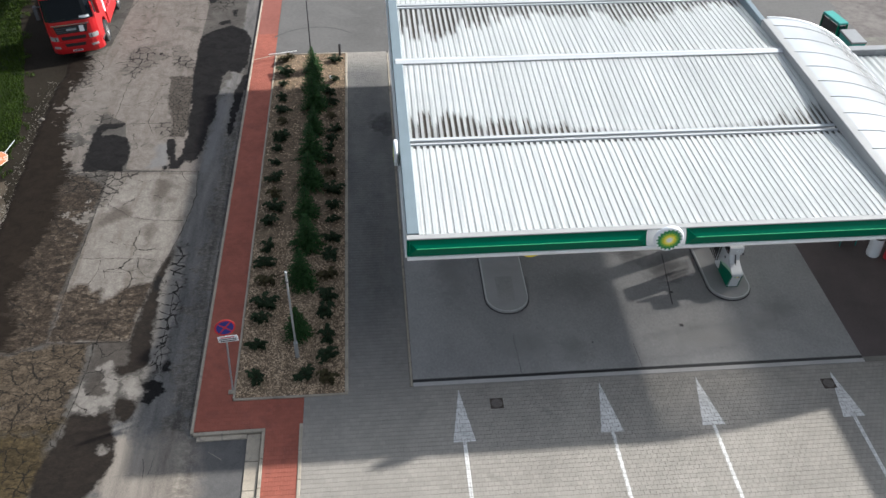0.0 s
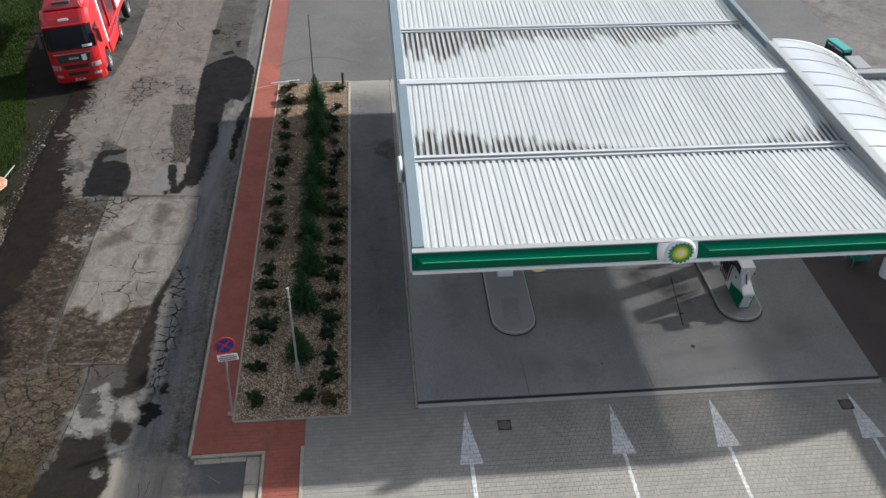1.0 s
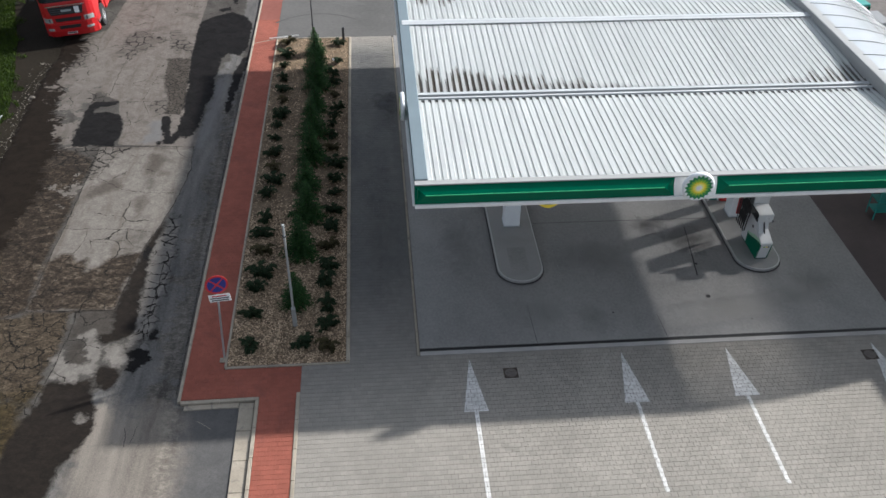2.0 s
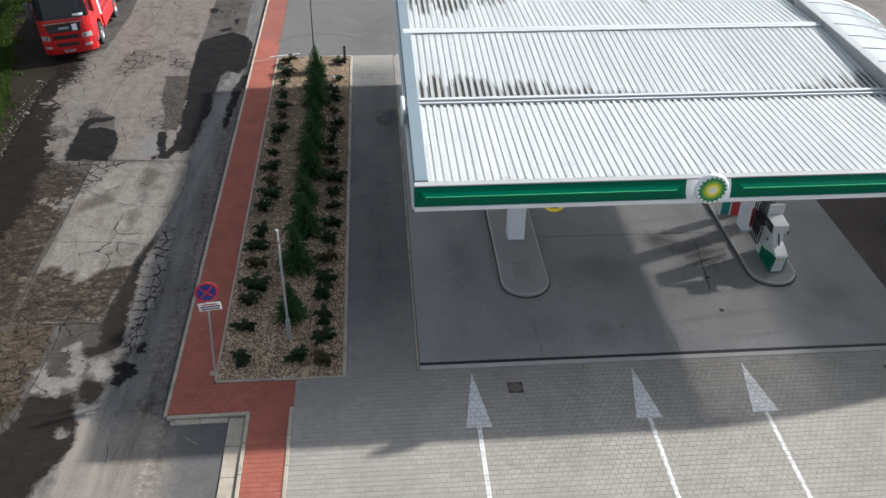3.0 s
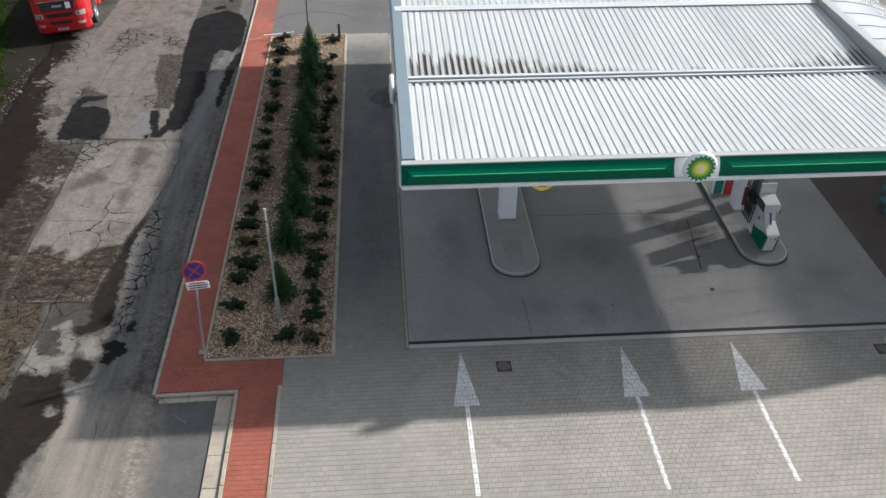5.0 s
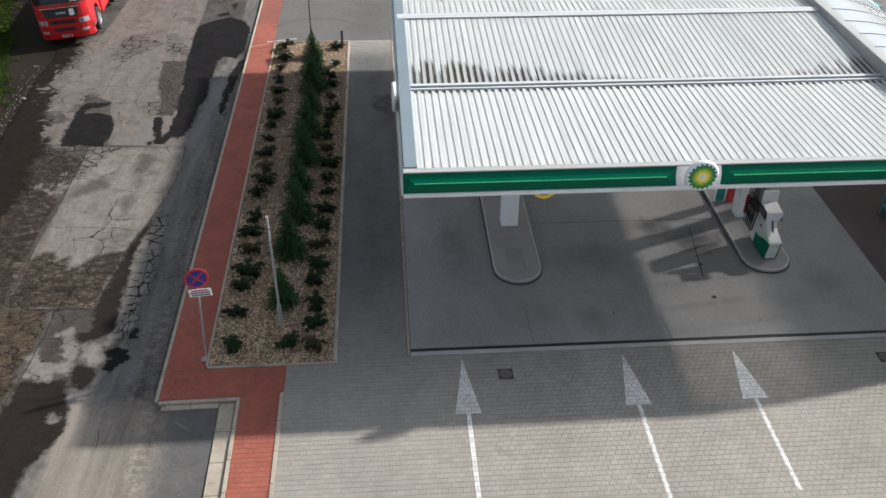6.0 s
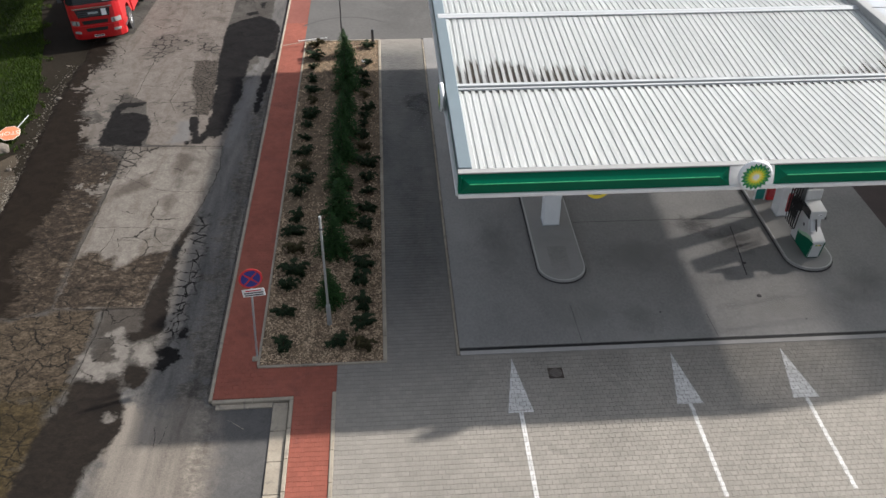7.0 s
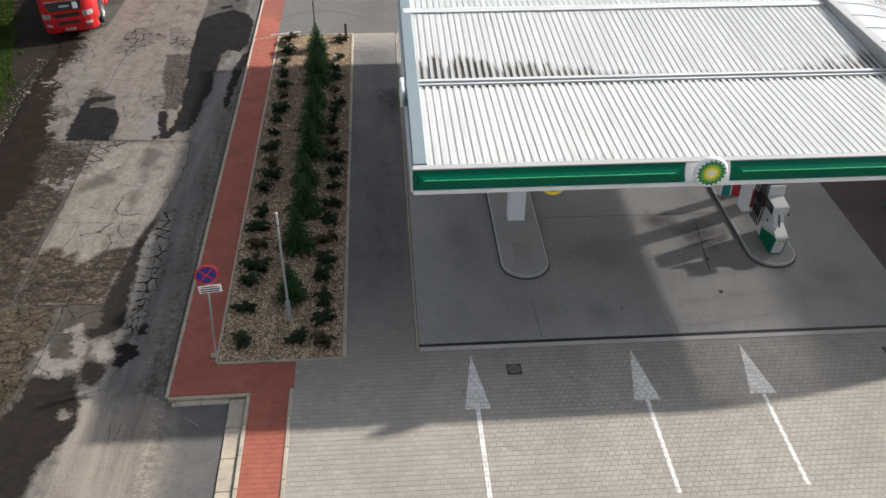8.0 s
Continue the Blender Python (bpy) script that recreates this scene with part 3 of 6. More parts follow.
field_of("pale", (-9.89, 1.52), (-9.49, 1.79), (-9.34, 1.43), (-9.09, 1.04), (-9.02, 0.48), (-9.08, -0.15), (-9.39, -0.03), (-9.52, -0.34), (-9.87, -0.26), (-10.21, -0.06), (-10.27, 0.39), (-10.12, 0.83), (-9.93, 0.45), (-9.66, 0.30), (-9.33, 0.41), (-9.61, 1.34))
field_of("pale", (-9.03, 1.03), (-8.82, 1.20), (-8.58, 1.09), (-8.38, 0.75), (-8.21, 0.41), (-8.36, 0.18), (-8.70, 0.23), (-8.90, 0.56))
field_of("pale", (-9.25, -1.51), (-9.02, -1.46), (-8.88, -1.67), (-9.01, -1.84), (-9.21, -1.77))
field_of("pale", (-8.5, 5.2), (-8.3, 6.6), (-8.0, 7.5), (-7.8, 7.3), (-7.85, 4.71), (-7.8, 3.58), (-7.8, 2.73), (-7.78, 1.72), (-8.05, 1.20), (-8.34, 0.97), (-8.45, 1.32), (-8.25, 1.74), (-8.30, 2.49), (-8.36, 3.17), (-8.38, 3.93))
field_of("pale", (-10.45, 0.62), (-10.12, 1.05), (-10.16, 0.42))
field_of("pale", (-12.91, 0.01), (-12.40, 0.10), (-12.44, -0.45), (-12.83, -0.43))
field_of("crazed", (-14.7, 22.4), (-14.7, 20.2), (-14.4, 19.3), (-13.7, 19.3), (-13.9, 21), (-14.1, 22.4))
field_of("crazed", (-9.4, 27.6), (-9.2, 29.5), (-7.9, 29.4), (-7.9, 27.4), (-8.8, 26.9))


def inside(poly, px, py):
    """How far each spot lies inside an outline, in metres; negative outside."""
    best = np.full(px.shape, 1e9)
    odd = np.zeros(px.shape, bool)
    n = len(poly)
    for i in range(n):
        (ax, ay), (bx, by) = poly[i], poly[(i + 1) % n]
        dx, dy = bx - ax, by - ay
        u = np.clip(((px - ax) * dx + (py - ay) * dy) / (dx * dx + dy * dy), 0, 1)
        best = np.minimum(best, np.hypot(px - ax - u * dx, py - ay - u * dy))
        if dy:
            odd ^= ((ay > py) != (by > py)) & (px < ax + dx * (py - ay) / dy)
    return np.where(odd, best, -best)


def road_mat():
    m, nt, b = nodes_of("patched_road")
    p = position(nt)

    def field(name):
        a = nt.nodes.new("ShaderNodeAttribute")
        a.attribute_name = name
        return a.outputs["Fac"]

    rough_edge = noise_tex(nt, p, 1.1, 8, 0.62, 0.4)
    fine_edge = noise_tex(nt, p, 4.5, 6, 0.65)

    def mask(name, amp, width, fine=0.25):
        n = arith(nt, "ADD", arith(nt, "MULTIPLY", arith(nt, "SUBTRACT", rough_edge, 0.5), amp), arith(nt, "MULTIPLY", arith(nt, "SUBTRACT", fine_edge, 0.5), fine))
        return arith(nt, "ADD", arith(nt, "DIVIDE", arith(nt, "ADD", field(name), n), width), 0.5, True)

    grain = noise_tex(nt, p, 30, 5, 0.75)
    blot = noise_tex(nt, p, 0.7, 7, 0.68, 0.6)
    blot2 = noise_tex(nt, p, 2.2, 6, 0.7, 0.8)
    streak = noise_tex(nt, position(nt, (2.2, 0.28, 1)), 1.0, 6, 0.65, 0.3)

    def tone(base, dark, light, f=0.3):
        k = arith(nt, "ADD", arith(nt, "MULTIPLY", base, 1 - f), arith(nt, "MULTIPLY", grain, f))
        return ramp(nt, k, [(0.36, dark), (0.64, light)])

    speck = ramp(nt, noise_tex(nt, p, 16, 4, 0.75), [(0.4, (0.5, 0.5, 0.5)), (0.62, (1.4, 1.4, 1.4))])
    crumb = ramp(nt, noise_tex(nt, position(nt, (1.0, 1.6, 1)), 5.5, 6, 0.72, 0.6), [(0.38, (0.42, 0.4, 0.38)), (0.5, (0.95, 0.95, 0.95)), (0.63, (1.75, 1.75, 1.75))])
    col = tone(blot, (0.024, 0.021, 0.018), (0.085, 0.08, 0.072), 0.4)
    col = mix(nt, mask("strip", 0.5, 0.15, 0.5), col, tone(streak, (0.058, 0.057, 0.0565), (0.125, 0.12, 0.113)))
    rut = mask("rut", 2.2, 0.25, 1.2)
    col = mix(nt, arith(nt, "MULTIPLY", rut, 0.8), col, mix(nt, 0.7, tone(streak, (0.03, 0.026, 0.022), (0.135, 0.124, 0.108), 0.35), crumb, "MULTIPLY"))
    slab = mask("slab", 0.12, 0.06, 0.06)
    slabcol = tone(blot2, (0.104, 0.094, 0.082), (0.172, 0.157, 0.14))
    slabcol = mix(nt, ramp(nt, streak, [(0.52, (0, 0, 0)), (0.68, (0.55, 0.55, 0.55))]), slabcol, (0.07, 0.058, 0.046))
    worn = ramp(nt, blot, [(0.54, (0, 0, 0)), (0.66, (1, 1, 1))])
    slabcol = mix(nt, arith(nt, "MULTIPLY", worn, 0.6), slabcol, (0.055, 0.05, 0.043))
    slabcol = mix(nt, mask("upper", 0.3, 0.1, 0.1), slabcol, mix(nt, 1.0, slabcol, (0.84, 0.82, 0.82), "MULTIPLY"))
    slabcol = mix(nt, arith(nt, "MULTIPLY", mask("stain", 0.5, 0.3, 0.3), 0.8), slabcol, (0.055, 0.046, 0.038))
    col = mix(nt, slab, col, slabcol)
    brown = mask("brown", 0.5, 0.2, 0.3)
    lines = noise_tex(nt, position(nt, (0.9, 2.3, 1)), 1.0, 8, 0.72, 1.2)
    mottle = arith(nt, "ADD", arith(nt, "MULTIPLY", lines, 0.45), arith(nt, "ADD", arith(nt, "MULTIPLY", fine_edge, 0.33), arith(nt, "MULTIPLY", grain, 0.22)))
    browncol = ramp(nt, mottle, [(0.43, (0.0125, 0.0085, 0.0054)), (0.5, (0.026, 0.0185, 0.012)), (0.545, (0.046, 0.035, 0.024)), (0.58, (0.085, 0.069, 0.052))])
    col = mix(nt, arith(nt, "MULTIPLY", brown, 0.95), col, browncol)
    dry = mask("dry", 0.5, 0.15, 0.35)
    drycol = tone(blot2, (0.03, 0.022, 0.0138), (0.07, 0.055, 0.038), 0.45)
    drycol = mix(nt, ramp(nt, lines, [(0.5, (0, 0, 0)), (0.66, (0.65, 0.65, 0.65))]), drycol, (0.02, 0.0155, 0.010))
    col = mix(nt, dry, col, drycol)
    golden = mask("golden", 1.4, 0.5, 0.7)
    goldcol = tone(blot2, (0.015, 0.0108, 0.005), (0.05, 0.037, 0.0175), 0.35)
    col = mix(nt, golden, col, goldcol)
    small = mask("fine", 0.4, 0.1, 0.3)
    col = mix(nt, arith(nt, "MULTIPLY", small, 0.85), col, tone(blot2, (0.024, 0.0195, 0.015), (0.055, 0.047, 0.038)))
    crz = mask("crazed", 0.8, 0.25, 0.6)
    col = mix(nt, arith(nt, "MULTIPLY", crz, 0.3), col, (0.03, 0.025, 0.02))
    col = mix(nt, arith(nt, "ADD", arith(nt, "MULTIPLY", arith(nt, "MAXIMUM", brown, dry), 0.5), 0.32, True), col, mix(nt, 1.0, col, speck, "MULTIPLY"))
    col = mix(nt, arith(nt, "MULTIPLY", arith(nt, "MAXIMUM", arith(nt, "MAXIMUM", brown, dry), golden), 0.75), col, mix(nt, 1.0, col, crumb, "MULTIPLY"))
    col = mix(nt, arith(nt, "MULTIPLY", mask("sheen", 0.9, 0.25, 0.6), 0.75), col, tone(streak, (0.085, 0.085, 0.087), (0.135, 0.134, 0.134)))
    col = mix(nt, arith(nt, "MULTIPLY", mask("sand", 1.6, 0.5, 0.8), 0.9), col, tone(streak, (0.1, 0.089, 0.076), (0.23, 0.204, 0.175), 0.45))
    col = mix(nt, arith(nt, "MULTIPLY", mask("grit", 0.6, 0.4, 0.4), 0.4), col, mix(nt, 1.0, col, crumb, "MULTIPLY"))
    col = mix(nt, arith(nt, "MULTIPLY", mask("drive", 1.3, 0.55, 0.5), 0.92), col, tone(blot2, (0.056, 0.0555, 0.056), (0.1, 0.098, 0.096), 0.5))
    col = mix(nt, arith(nt, "MULTIPLY", mask("film", 0.45, 0.25, 0.4), 0.8), col, tone(blot2, (0.02, 0.0165, 0.0138), (0.055, 0.0475, 0.04), 0.4))
    silt = mask("silt", 0.45, 0.14, 0.4)
    col = mix(nt, silt, col, tone(blot2, (0.006, 0.0045, 0.0034), (0.0155, 0.0115, 0.0088), 0.4))
    col = mix(nt, arith(nt, "MULTIPLY", silt, 0.4), col, mix(nt, 1.0, col, crumb, "MULTIPLY"))
    reach = arith(nt, "MULTIPLY", arith(nt, "SUBTRACT", lines, 0.5), 2.2)
    mud = arith(nt, "ADD", arith(nt, "DIVIDE", arith(nt, "ADD", field("mud"), arith(nt, "ADD", reach, arith(nt, "MULTIPLY", arith(nt, "SUBTRACT", rough_edge, 0.5), 1.2))), 0.22), 0.5, True)
    col = mix(nt, mud, col, tone(blot2, (0.0092, 0.0072, 0.0058), (0.0172, 0.0133, 0.0104), 0.2))
    col = mix(nt, arith(nt, "MULTIPLY", mask("frag", 4.2, 0.14, 1.6), 0.85), col, slabcol)
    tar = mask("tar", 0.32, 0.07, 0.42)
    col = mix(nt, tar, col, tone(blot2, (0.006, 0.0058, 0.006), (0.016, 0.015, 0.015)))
    pale = mask("pale", 0.5, 0.12, 0.55)
    col = mix(nt, arith(nt, "MULTIPLY", pale, 0.88), col, tone(blot2, (0.095, 0.087, 0.077), (0.19, 0.176, 0.16)))
    # crack nets, coarse everywhere and fine where the surface is crazed
    warp = nt.nodes.new("ShaderNodeTexNoise")
    warp.inputs["Scale"].default_value = 1.6
    warp.inputs["Detail"].default_value = 5
    link(nt, p, warp.inputs["Vector"])
    add = nt.nodes.new("ShaderNodeVectorMath")
    add.operation = "MULTIPLY_ADD"
    link(nt, warp.outputs["Color"], add.inputs[0])
    add.inputs[1].default_value = (0.55, 0.55, 0)
    link(nt, p, add.inputs[2])
    kink = nt.nodes.new("ShaderNodeTexNoise")
    kink.inputs["Scale"].default_value = 7.0
    link(nt, p, kink.inputs["Vector"])
    jag = nt.nodes.new("ShaderNodeVectorMath")
    jag.operation = "MULTIPLY_ADD"
    link(nt, kink.outputs["Color"], jag.inputs[0])
    jag.inputs[1].default_value = (0.16, 0.16, 0)
    link(nt, add.outputs[0], jag.inputs[2])
    gaps = ramp(nt, noise_tex(nt, p, 1.9, 5, 0.6), [(0.39, (0, 0, 0)), (0.46, (1, 1, 1))])

    def net(scale, width):
        v = nt.nodes.new("ShaderNodeTexVoronoi")
        v.feature = "DISTANCE_TO_EDGE"
        v.voronoi_dimensions = "2D"
        v.inputs["Scale"].default_value = scale
        link(nt, jag.outputs[0], v.inputs["Vector"])
        w = arith(nt, "MULTIPLY", arith(nt, "ADD", fine_edge, -0.1), width * scale * 2.2)
        return arith(nt, "LESS_THAN", v.outputs["Distance"], w)

    here = ramp(nt, noise_tex(nt, p, 0.45, 3, 0.6, 0.5), [(0.5, (0, 0, 0)), (0.56, (1, 1, 1))])
    coarse = arith(nt, "MAXIMUM", arith(nt, "MULTIPLY", arith(nt, "MULTIPLY", net(0.75, 0.018), gaps), arith(nt, "MAXIMUM", here, brown)), arith(nt, "MULTIPLY", arith(nt, "MULTIPLY", net(1.9, 0.022), gaps), arith(nt, "MAXIMUM", dry, arith(nt, "MULTIPLY", golden, 0.9))))
    coarse = arith(nt, "MULTIPLY", coarse, arith(nt, "SUBTRACT", 1.0, arith(nt, "MULTIPLY", mask("strip", 0.1, 0.1), 0.85)))
    finer = arith(nt, "MULTIPLY", arith(nt, "MULTIPLY", net(2.5, 0.03), gaps), crz)
    finer = arith(nt, "MAXIMUM", finer, arith(nt, "MULTIPLY", net(5.0, 0.016), small))
    crack = arith(nt, "MULTIPLY", arith(nt, "MAXIMUM", coarse, finer), arith(nt, "SUBTRACT", 1.0, arith(nt, "MAXIMUM", arith(nt, "MAXIMUM", mud, silt), tar)), True)
    col = mix(nt, arith(nt, "MULTIPLY", crack, 0.97), col, (0.006, 0.005, 0.004))
    link(nt, col, b.inputs["Base Color"])
    wet = arith(nt, "MAXIMUM", mud, tar)
    link(nt, arith(nt, "SUBTRACT", 0.85, arith(nt, "MULTIPLY", wet, 0.15)), b.inputs["Roughness"])
    link(nt, arith(nt, "SUBTRACT", 0.16, arith(nt, "MULTIPLY", wet, 0.13)), b.inputs["Specular IOR Level"])
    h = arith(nt, "SUBTRACT", arith(nt, "MULTIPLY", arith(nt, "ADD", grain, blot2), arith(nt, "SUBTRACT", 0.35, arith(nt, "MULTIPLY", mud, 0.3))), crack)
    relief(nt, b, h, 0.45, 0.02)
    return m


M_PATCHED = road_mat()


def build_road():
    xs = np.arange(-15.7, -4.8, 0.1)
    ys = np.concatenate([np.arange(-60, -9, 3.0), np.arange(-9, 34, 0.1), np.arange(34, 160, 6.0)])
    gx, gy = np.meshgrid(xs, ys)
    w, h = len(xs), len(ys)
    z = ROAD_Z + 0.012 * np.sin(gx * 1.3 + 0.4 * np.sin(gy * 0.5)) * np.sin(gy * 0.7) - 0.004
    z[:, 0] = -0.2
    edge = np.interp(ys, [-60, -6, 0.2, 3.2, 6.2, 8.6, 12.6, 17, 26, 160], [-13.3, -13.5, -14.0, -14.4, -14.9, -15.0, -15.2, -15.4, -15.4, -15.0])
    edge = edge + np.array([0.22 * noise.noise(Vector((float(v) * 0.9, 4.0, 0.0))) + 0.1 * noise.noise(Vector((float(v) * 3.1, 9.0, 0.0))) for v in ys])
    z = z - 0.12 * np.clip((edge[:, None] + 0.25 - gx) / 0.5, 0, 1)
    me = bpy.data.meshes.new("road")
    verts = np.stack([gx.ravel(), gy.ravel(), z.ravel()], 1)
    i = np.arange(w * h).reshape(h, w)
    faces = np.stack([i[:-1, :-1], i[:-1, 1:], i[1:, 1:], i[1:, :-1]], -1).reshape(-1, 4)
    me.from_pydata(verts.tolist(), [], faces.tolist())
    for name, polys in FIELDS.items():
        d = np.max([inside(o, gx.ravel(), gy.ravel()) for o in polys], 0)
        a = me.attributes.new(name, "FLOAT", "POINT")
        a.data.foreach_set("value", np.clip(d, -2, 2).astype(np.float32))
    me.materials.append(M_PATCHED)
    return tagged(new("road", me), "worn grey road of cracked concrete slabs, asphalt repairs and wet mud", "road", kind="structure")


road = build_road()


def crack(points, width, seed=0.0, z=ROAD_Z + 0.012, name="crack", material=None):
    """One long open crack or joint."""
    pts = []
    for (ax, ay), (bx, by) in zip(points, points[1:]):
        n = max(2, int(math.hypot(bx - ax, by - ay) / 0.1))
        for j in range(n):
            u = j / n
            q = Vector((ax + (bx - ax) * u, ay + (by - ay) * u, seed))
            pts.append((q.x + 0.05 * noise.noise(q * 3), q.y + 0.05 * noise.noise(q * 3 + Vector((9, 9, 9)))))
    pts.append(points[-1])
    verts, faces = [], []
    for k, (x, y) in enumerate(pts):
        a, b = pts[max(k - 1, 0)], pts[min(k + 1, len(pts) - 1)]
        d = Vector((b[0] - a[0], b[1] - a[1])).normalized()
        wd = 0.9 * width * (0.2 + 1.1 * abs(noise.noise(Vector((x * 4, y * 4, seed)))))
        verts += [(x - d.y * wd, y + d.x * wd, z), (x + d.y * wd, y - d.x * wd, z)]
        if k:
            i = 2 * k
            faces.append((i - 2, i - 1, i + 1, i))
    return data_part(name, verts, faces, material or M_CRACK, road)


M_CRACK = plain("dark_crack", (0.014, 0.012, 0.01), 0.9)
crack([(-11.11, 10.03), (-10.61, 9.67), (-10.19, 9.28), (-9.29, 9.01), (-8.19, 8.93)], 0.019, 1)
crack([(-11.62, 7.00), (-11.11, 6.89), (-9.50, 6.83), (-8.55, 6.55)], 0.019, 2)
crack([(-10.78, 6.84), (-10.77, 6.21), (-10.96, 5.50)], 0.019, 3)
crack([(-10.58, 6.26), (-10.45, 5.80)], 0.019, 4)
crack([(-10.57, 6.20), (-9.91, 6.05), (-9.42, 6.21)], 0.019, 5)
crack([(-9.49, 6.81), (-9.40, 6.30), (-9.07, 5.78), (-8.75, 5.76)], 0.019, 6)
crack([(-8.72, 12.19), (-8.46, 11.57), (-8.06, 11.31)], 0.019, 7)
crack([(-10.20, 12.26), (-10.84, 11.82), (-11.13, 10.60), (-11.18, 10.07)], 0.019, 8)
crack([(-12.22, 10.01), (-11.65, 9.97), (-11.11, 10.03)], 0.019, 9)
crack([(-12.08, 20.08), (-12.13, 18.36), (-12.13, 16.56)], 0.019, 10)
crack([(-12.12, 17.54), (-11.09, 17.43), (-10.31, 17.58), (-9.90, 17.60)], 0.019, 11)
crack([(-10.41, 18.25), (-10.66, 16.07), (-10.22, 14.92)], 0.019, 12)
crack([(-12.92, 16.00), (-12.17, 15.99), (-9.64, 15.89)], 0.022, 13)
crack([(-13.60, 12.14), (-12.69, 12.47), (-11.58, 12.36), (-8.02, 12.11)], 0.026, 14)
crack([(-11.59, 12.20), (-11.59, 10.48), (-11.58, 9.03), (-11.60, 7.28), (-11.65, 5.79), (-11.68, 4.63), (-11.65, 3.77)], 0.024, 15)
crack([(-12.93, 2.34), (-12.51, 2.34), (-11.70, 2.75), (-10.18, 2.67), (-9.05, 2.63)], 0.03, 16)
crack([(-10.17, 2.64), (-10.13, 1.49), (-10.19, 0.84), (-10.27, 0.03), (-10.42, -1.23)], 0.026, 17)
crack([(-8.82, 4.88), (-8.93, 3.76), (-9.05, 2.63)], 0.024, 18)
crack([(-9.00, 3.77), (-9.19, 3.56), (-9.48, 3.16), (-9.35, 2.68)], 0.019, 19)
crack([(-10.55, 3.56), (-10.23, 3.59), (-9.80, 3.29), (-9.47, 2.95)], 0.019, 20)
crack([(-8.35, 4.84), (-7.96, 4.81), (-7.94, 3.69), (-8.00, 2.63), (-7.86, 1.32)], 0.03, 21)
crack([(-8.03, 12.14), (-7.91, 10.52), (-7.95, 9.78), (-8.15, 8.30), (-8.44, 6.92), (-8.74, 5.76), (-8.80, 4.64)], 0.024, 22)
crack([(-11.41, 2.58), (-11.23, 1.87), (-10.83, 1.94), (-10.18, 1.40)], 0.019, 23)
crack([(-12.72, 1.59), (-12.49, 1.77), (-12.52, 2.36)], 0.019, 24)
crack([(-11.88, 1.82), (-11.50, 1.03), (-11.16, 0.91), (-10.69, 0.79)], 0.019, 25)
crack([(-11.78, 0.96), (-11.33, 1.07), (-11.23, 1.87)], 0.019, 26)
crack([(-11.78, 0.96), (-11.74, 0.32), (-11.35, -0.15), (-11.09, 0.63)], 0.019, 27)
crack([(-12.42, 1.29), (-12.06, 0.98), (-11.78, 0.96)], 0.019, 28)
crack([(-12.28, 0.10), (-11.92, 0.25), (-11.35, -0.15), (-10.92, -0.27), (-10.61, -0.20)], 0.019, 29)
crack([(-10.69, 0.79), (-10.26, 0.84)], 0.019, 30)
crack([(-10.87, 0.17), (-10.55, 0.23), (-10.69, 0.79)], 0.019, 31)
crack([(-14.92, 21.40), (-13.95, 20.65)], 0.019, 32)
crack([(-14.61, 19.81), (-13.76, 19.64)], 0.019, 33)
crack([(-14.75, 22.20), (-14.33, 22.25)], 0.019, 34)
crack([(-14.22, 20.67), (-14.45, 19.36)], 0.019, 35)
crack([(-7.8, -2.1), (-7.72, -2.77)], 0.014, 41)
crack([(-7.5, -2.05), (-7.61, -2.67)], 0.014, 42)
crack([(-6.67, -1.0), (-6.68, 8), (-6.67, 22), (-6.67, 34)], 0.014, 43)

crack([(-6.02, -1.98), (-5.8, -2.12), (-5.6, -2.3)], 0.014, 44, name="scratch", material=M_KERB)

# verge: turf, earth and loose stones
turf_edge = [(-19.2, 27.5), (-17.5, 22), (-16.4, 17.6), (-15.9, 15), (-16.0, 12.7), (-16.4, 11.4), (-16.6, 9.4), (-16.9, 8.3), (-17.6, 5), (-18.2, 0)]
turf = tagged(part("ground_turf", sheet([(-260, -40), (-260, 260), (-20.5, 260), (-20.0, 34)] + ragged(turf_edge, 0.25, 0.3, 1.2, 31, closed=False) + [(-19, -40)], -0.105), M_GRASSBED), "green turf of the roadside verge", "grass", kind="structure")


M_VERGE = surface("gravelly_earth", (0.02, 0.0155, 0.0105), (0.075, 0.06, 0.042), 0.9, 22, 0.9, 0.06, 0.8, stain=(0.024, 0.02, 0.013), dist=0.04)
tagged(part("ground_verge", sheet(ragged([(-15.45, 12), (-15.15, 10), (-14.95, 8), (-14.85, 5), (-14.1, 1), (-13.6, -6), (-19, -6), (-18.4, 0), (-17.8, 5), (-17.1, 8.3), (-16.8, 9.4), (-16.5, 11.4)], 0.2, 0.25, 1.3, 12), -0.119), M_VERGE), "gravelly brown earth between turf and road", "verge", kind="structure")


def edge_x(y):
    ys = [p[1] for p in turf_edge][::-1]
    xs = [p[0] for p in turf_edge][::-1]
    return float(np.interp(y, ys, xs))


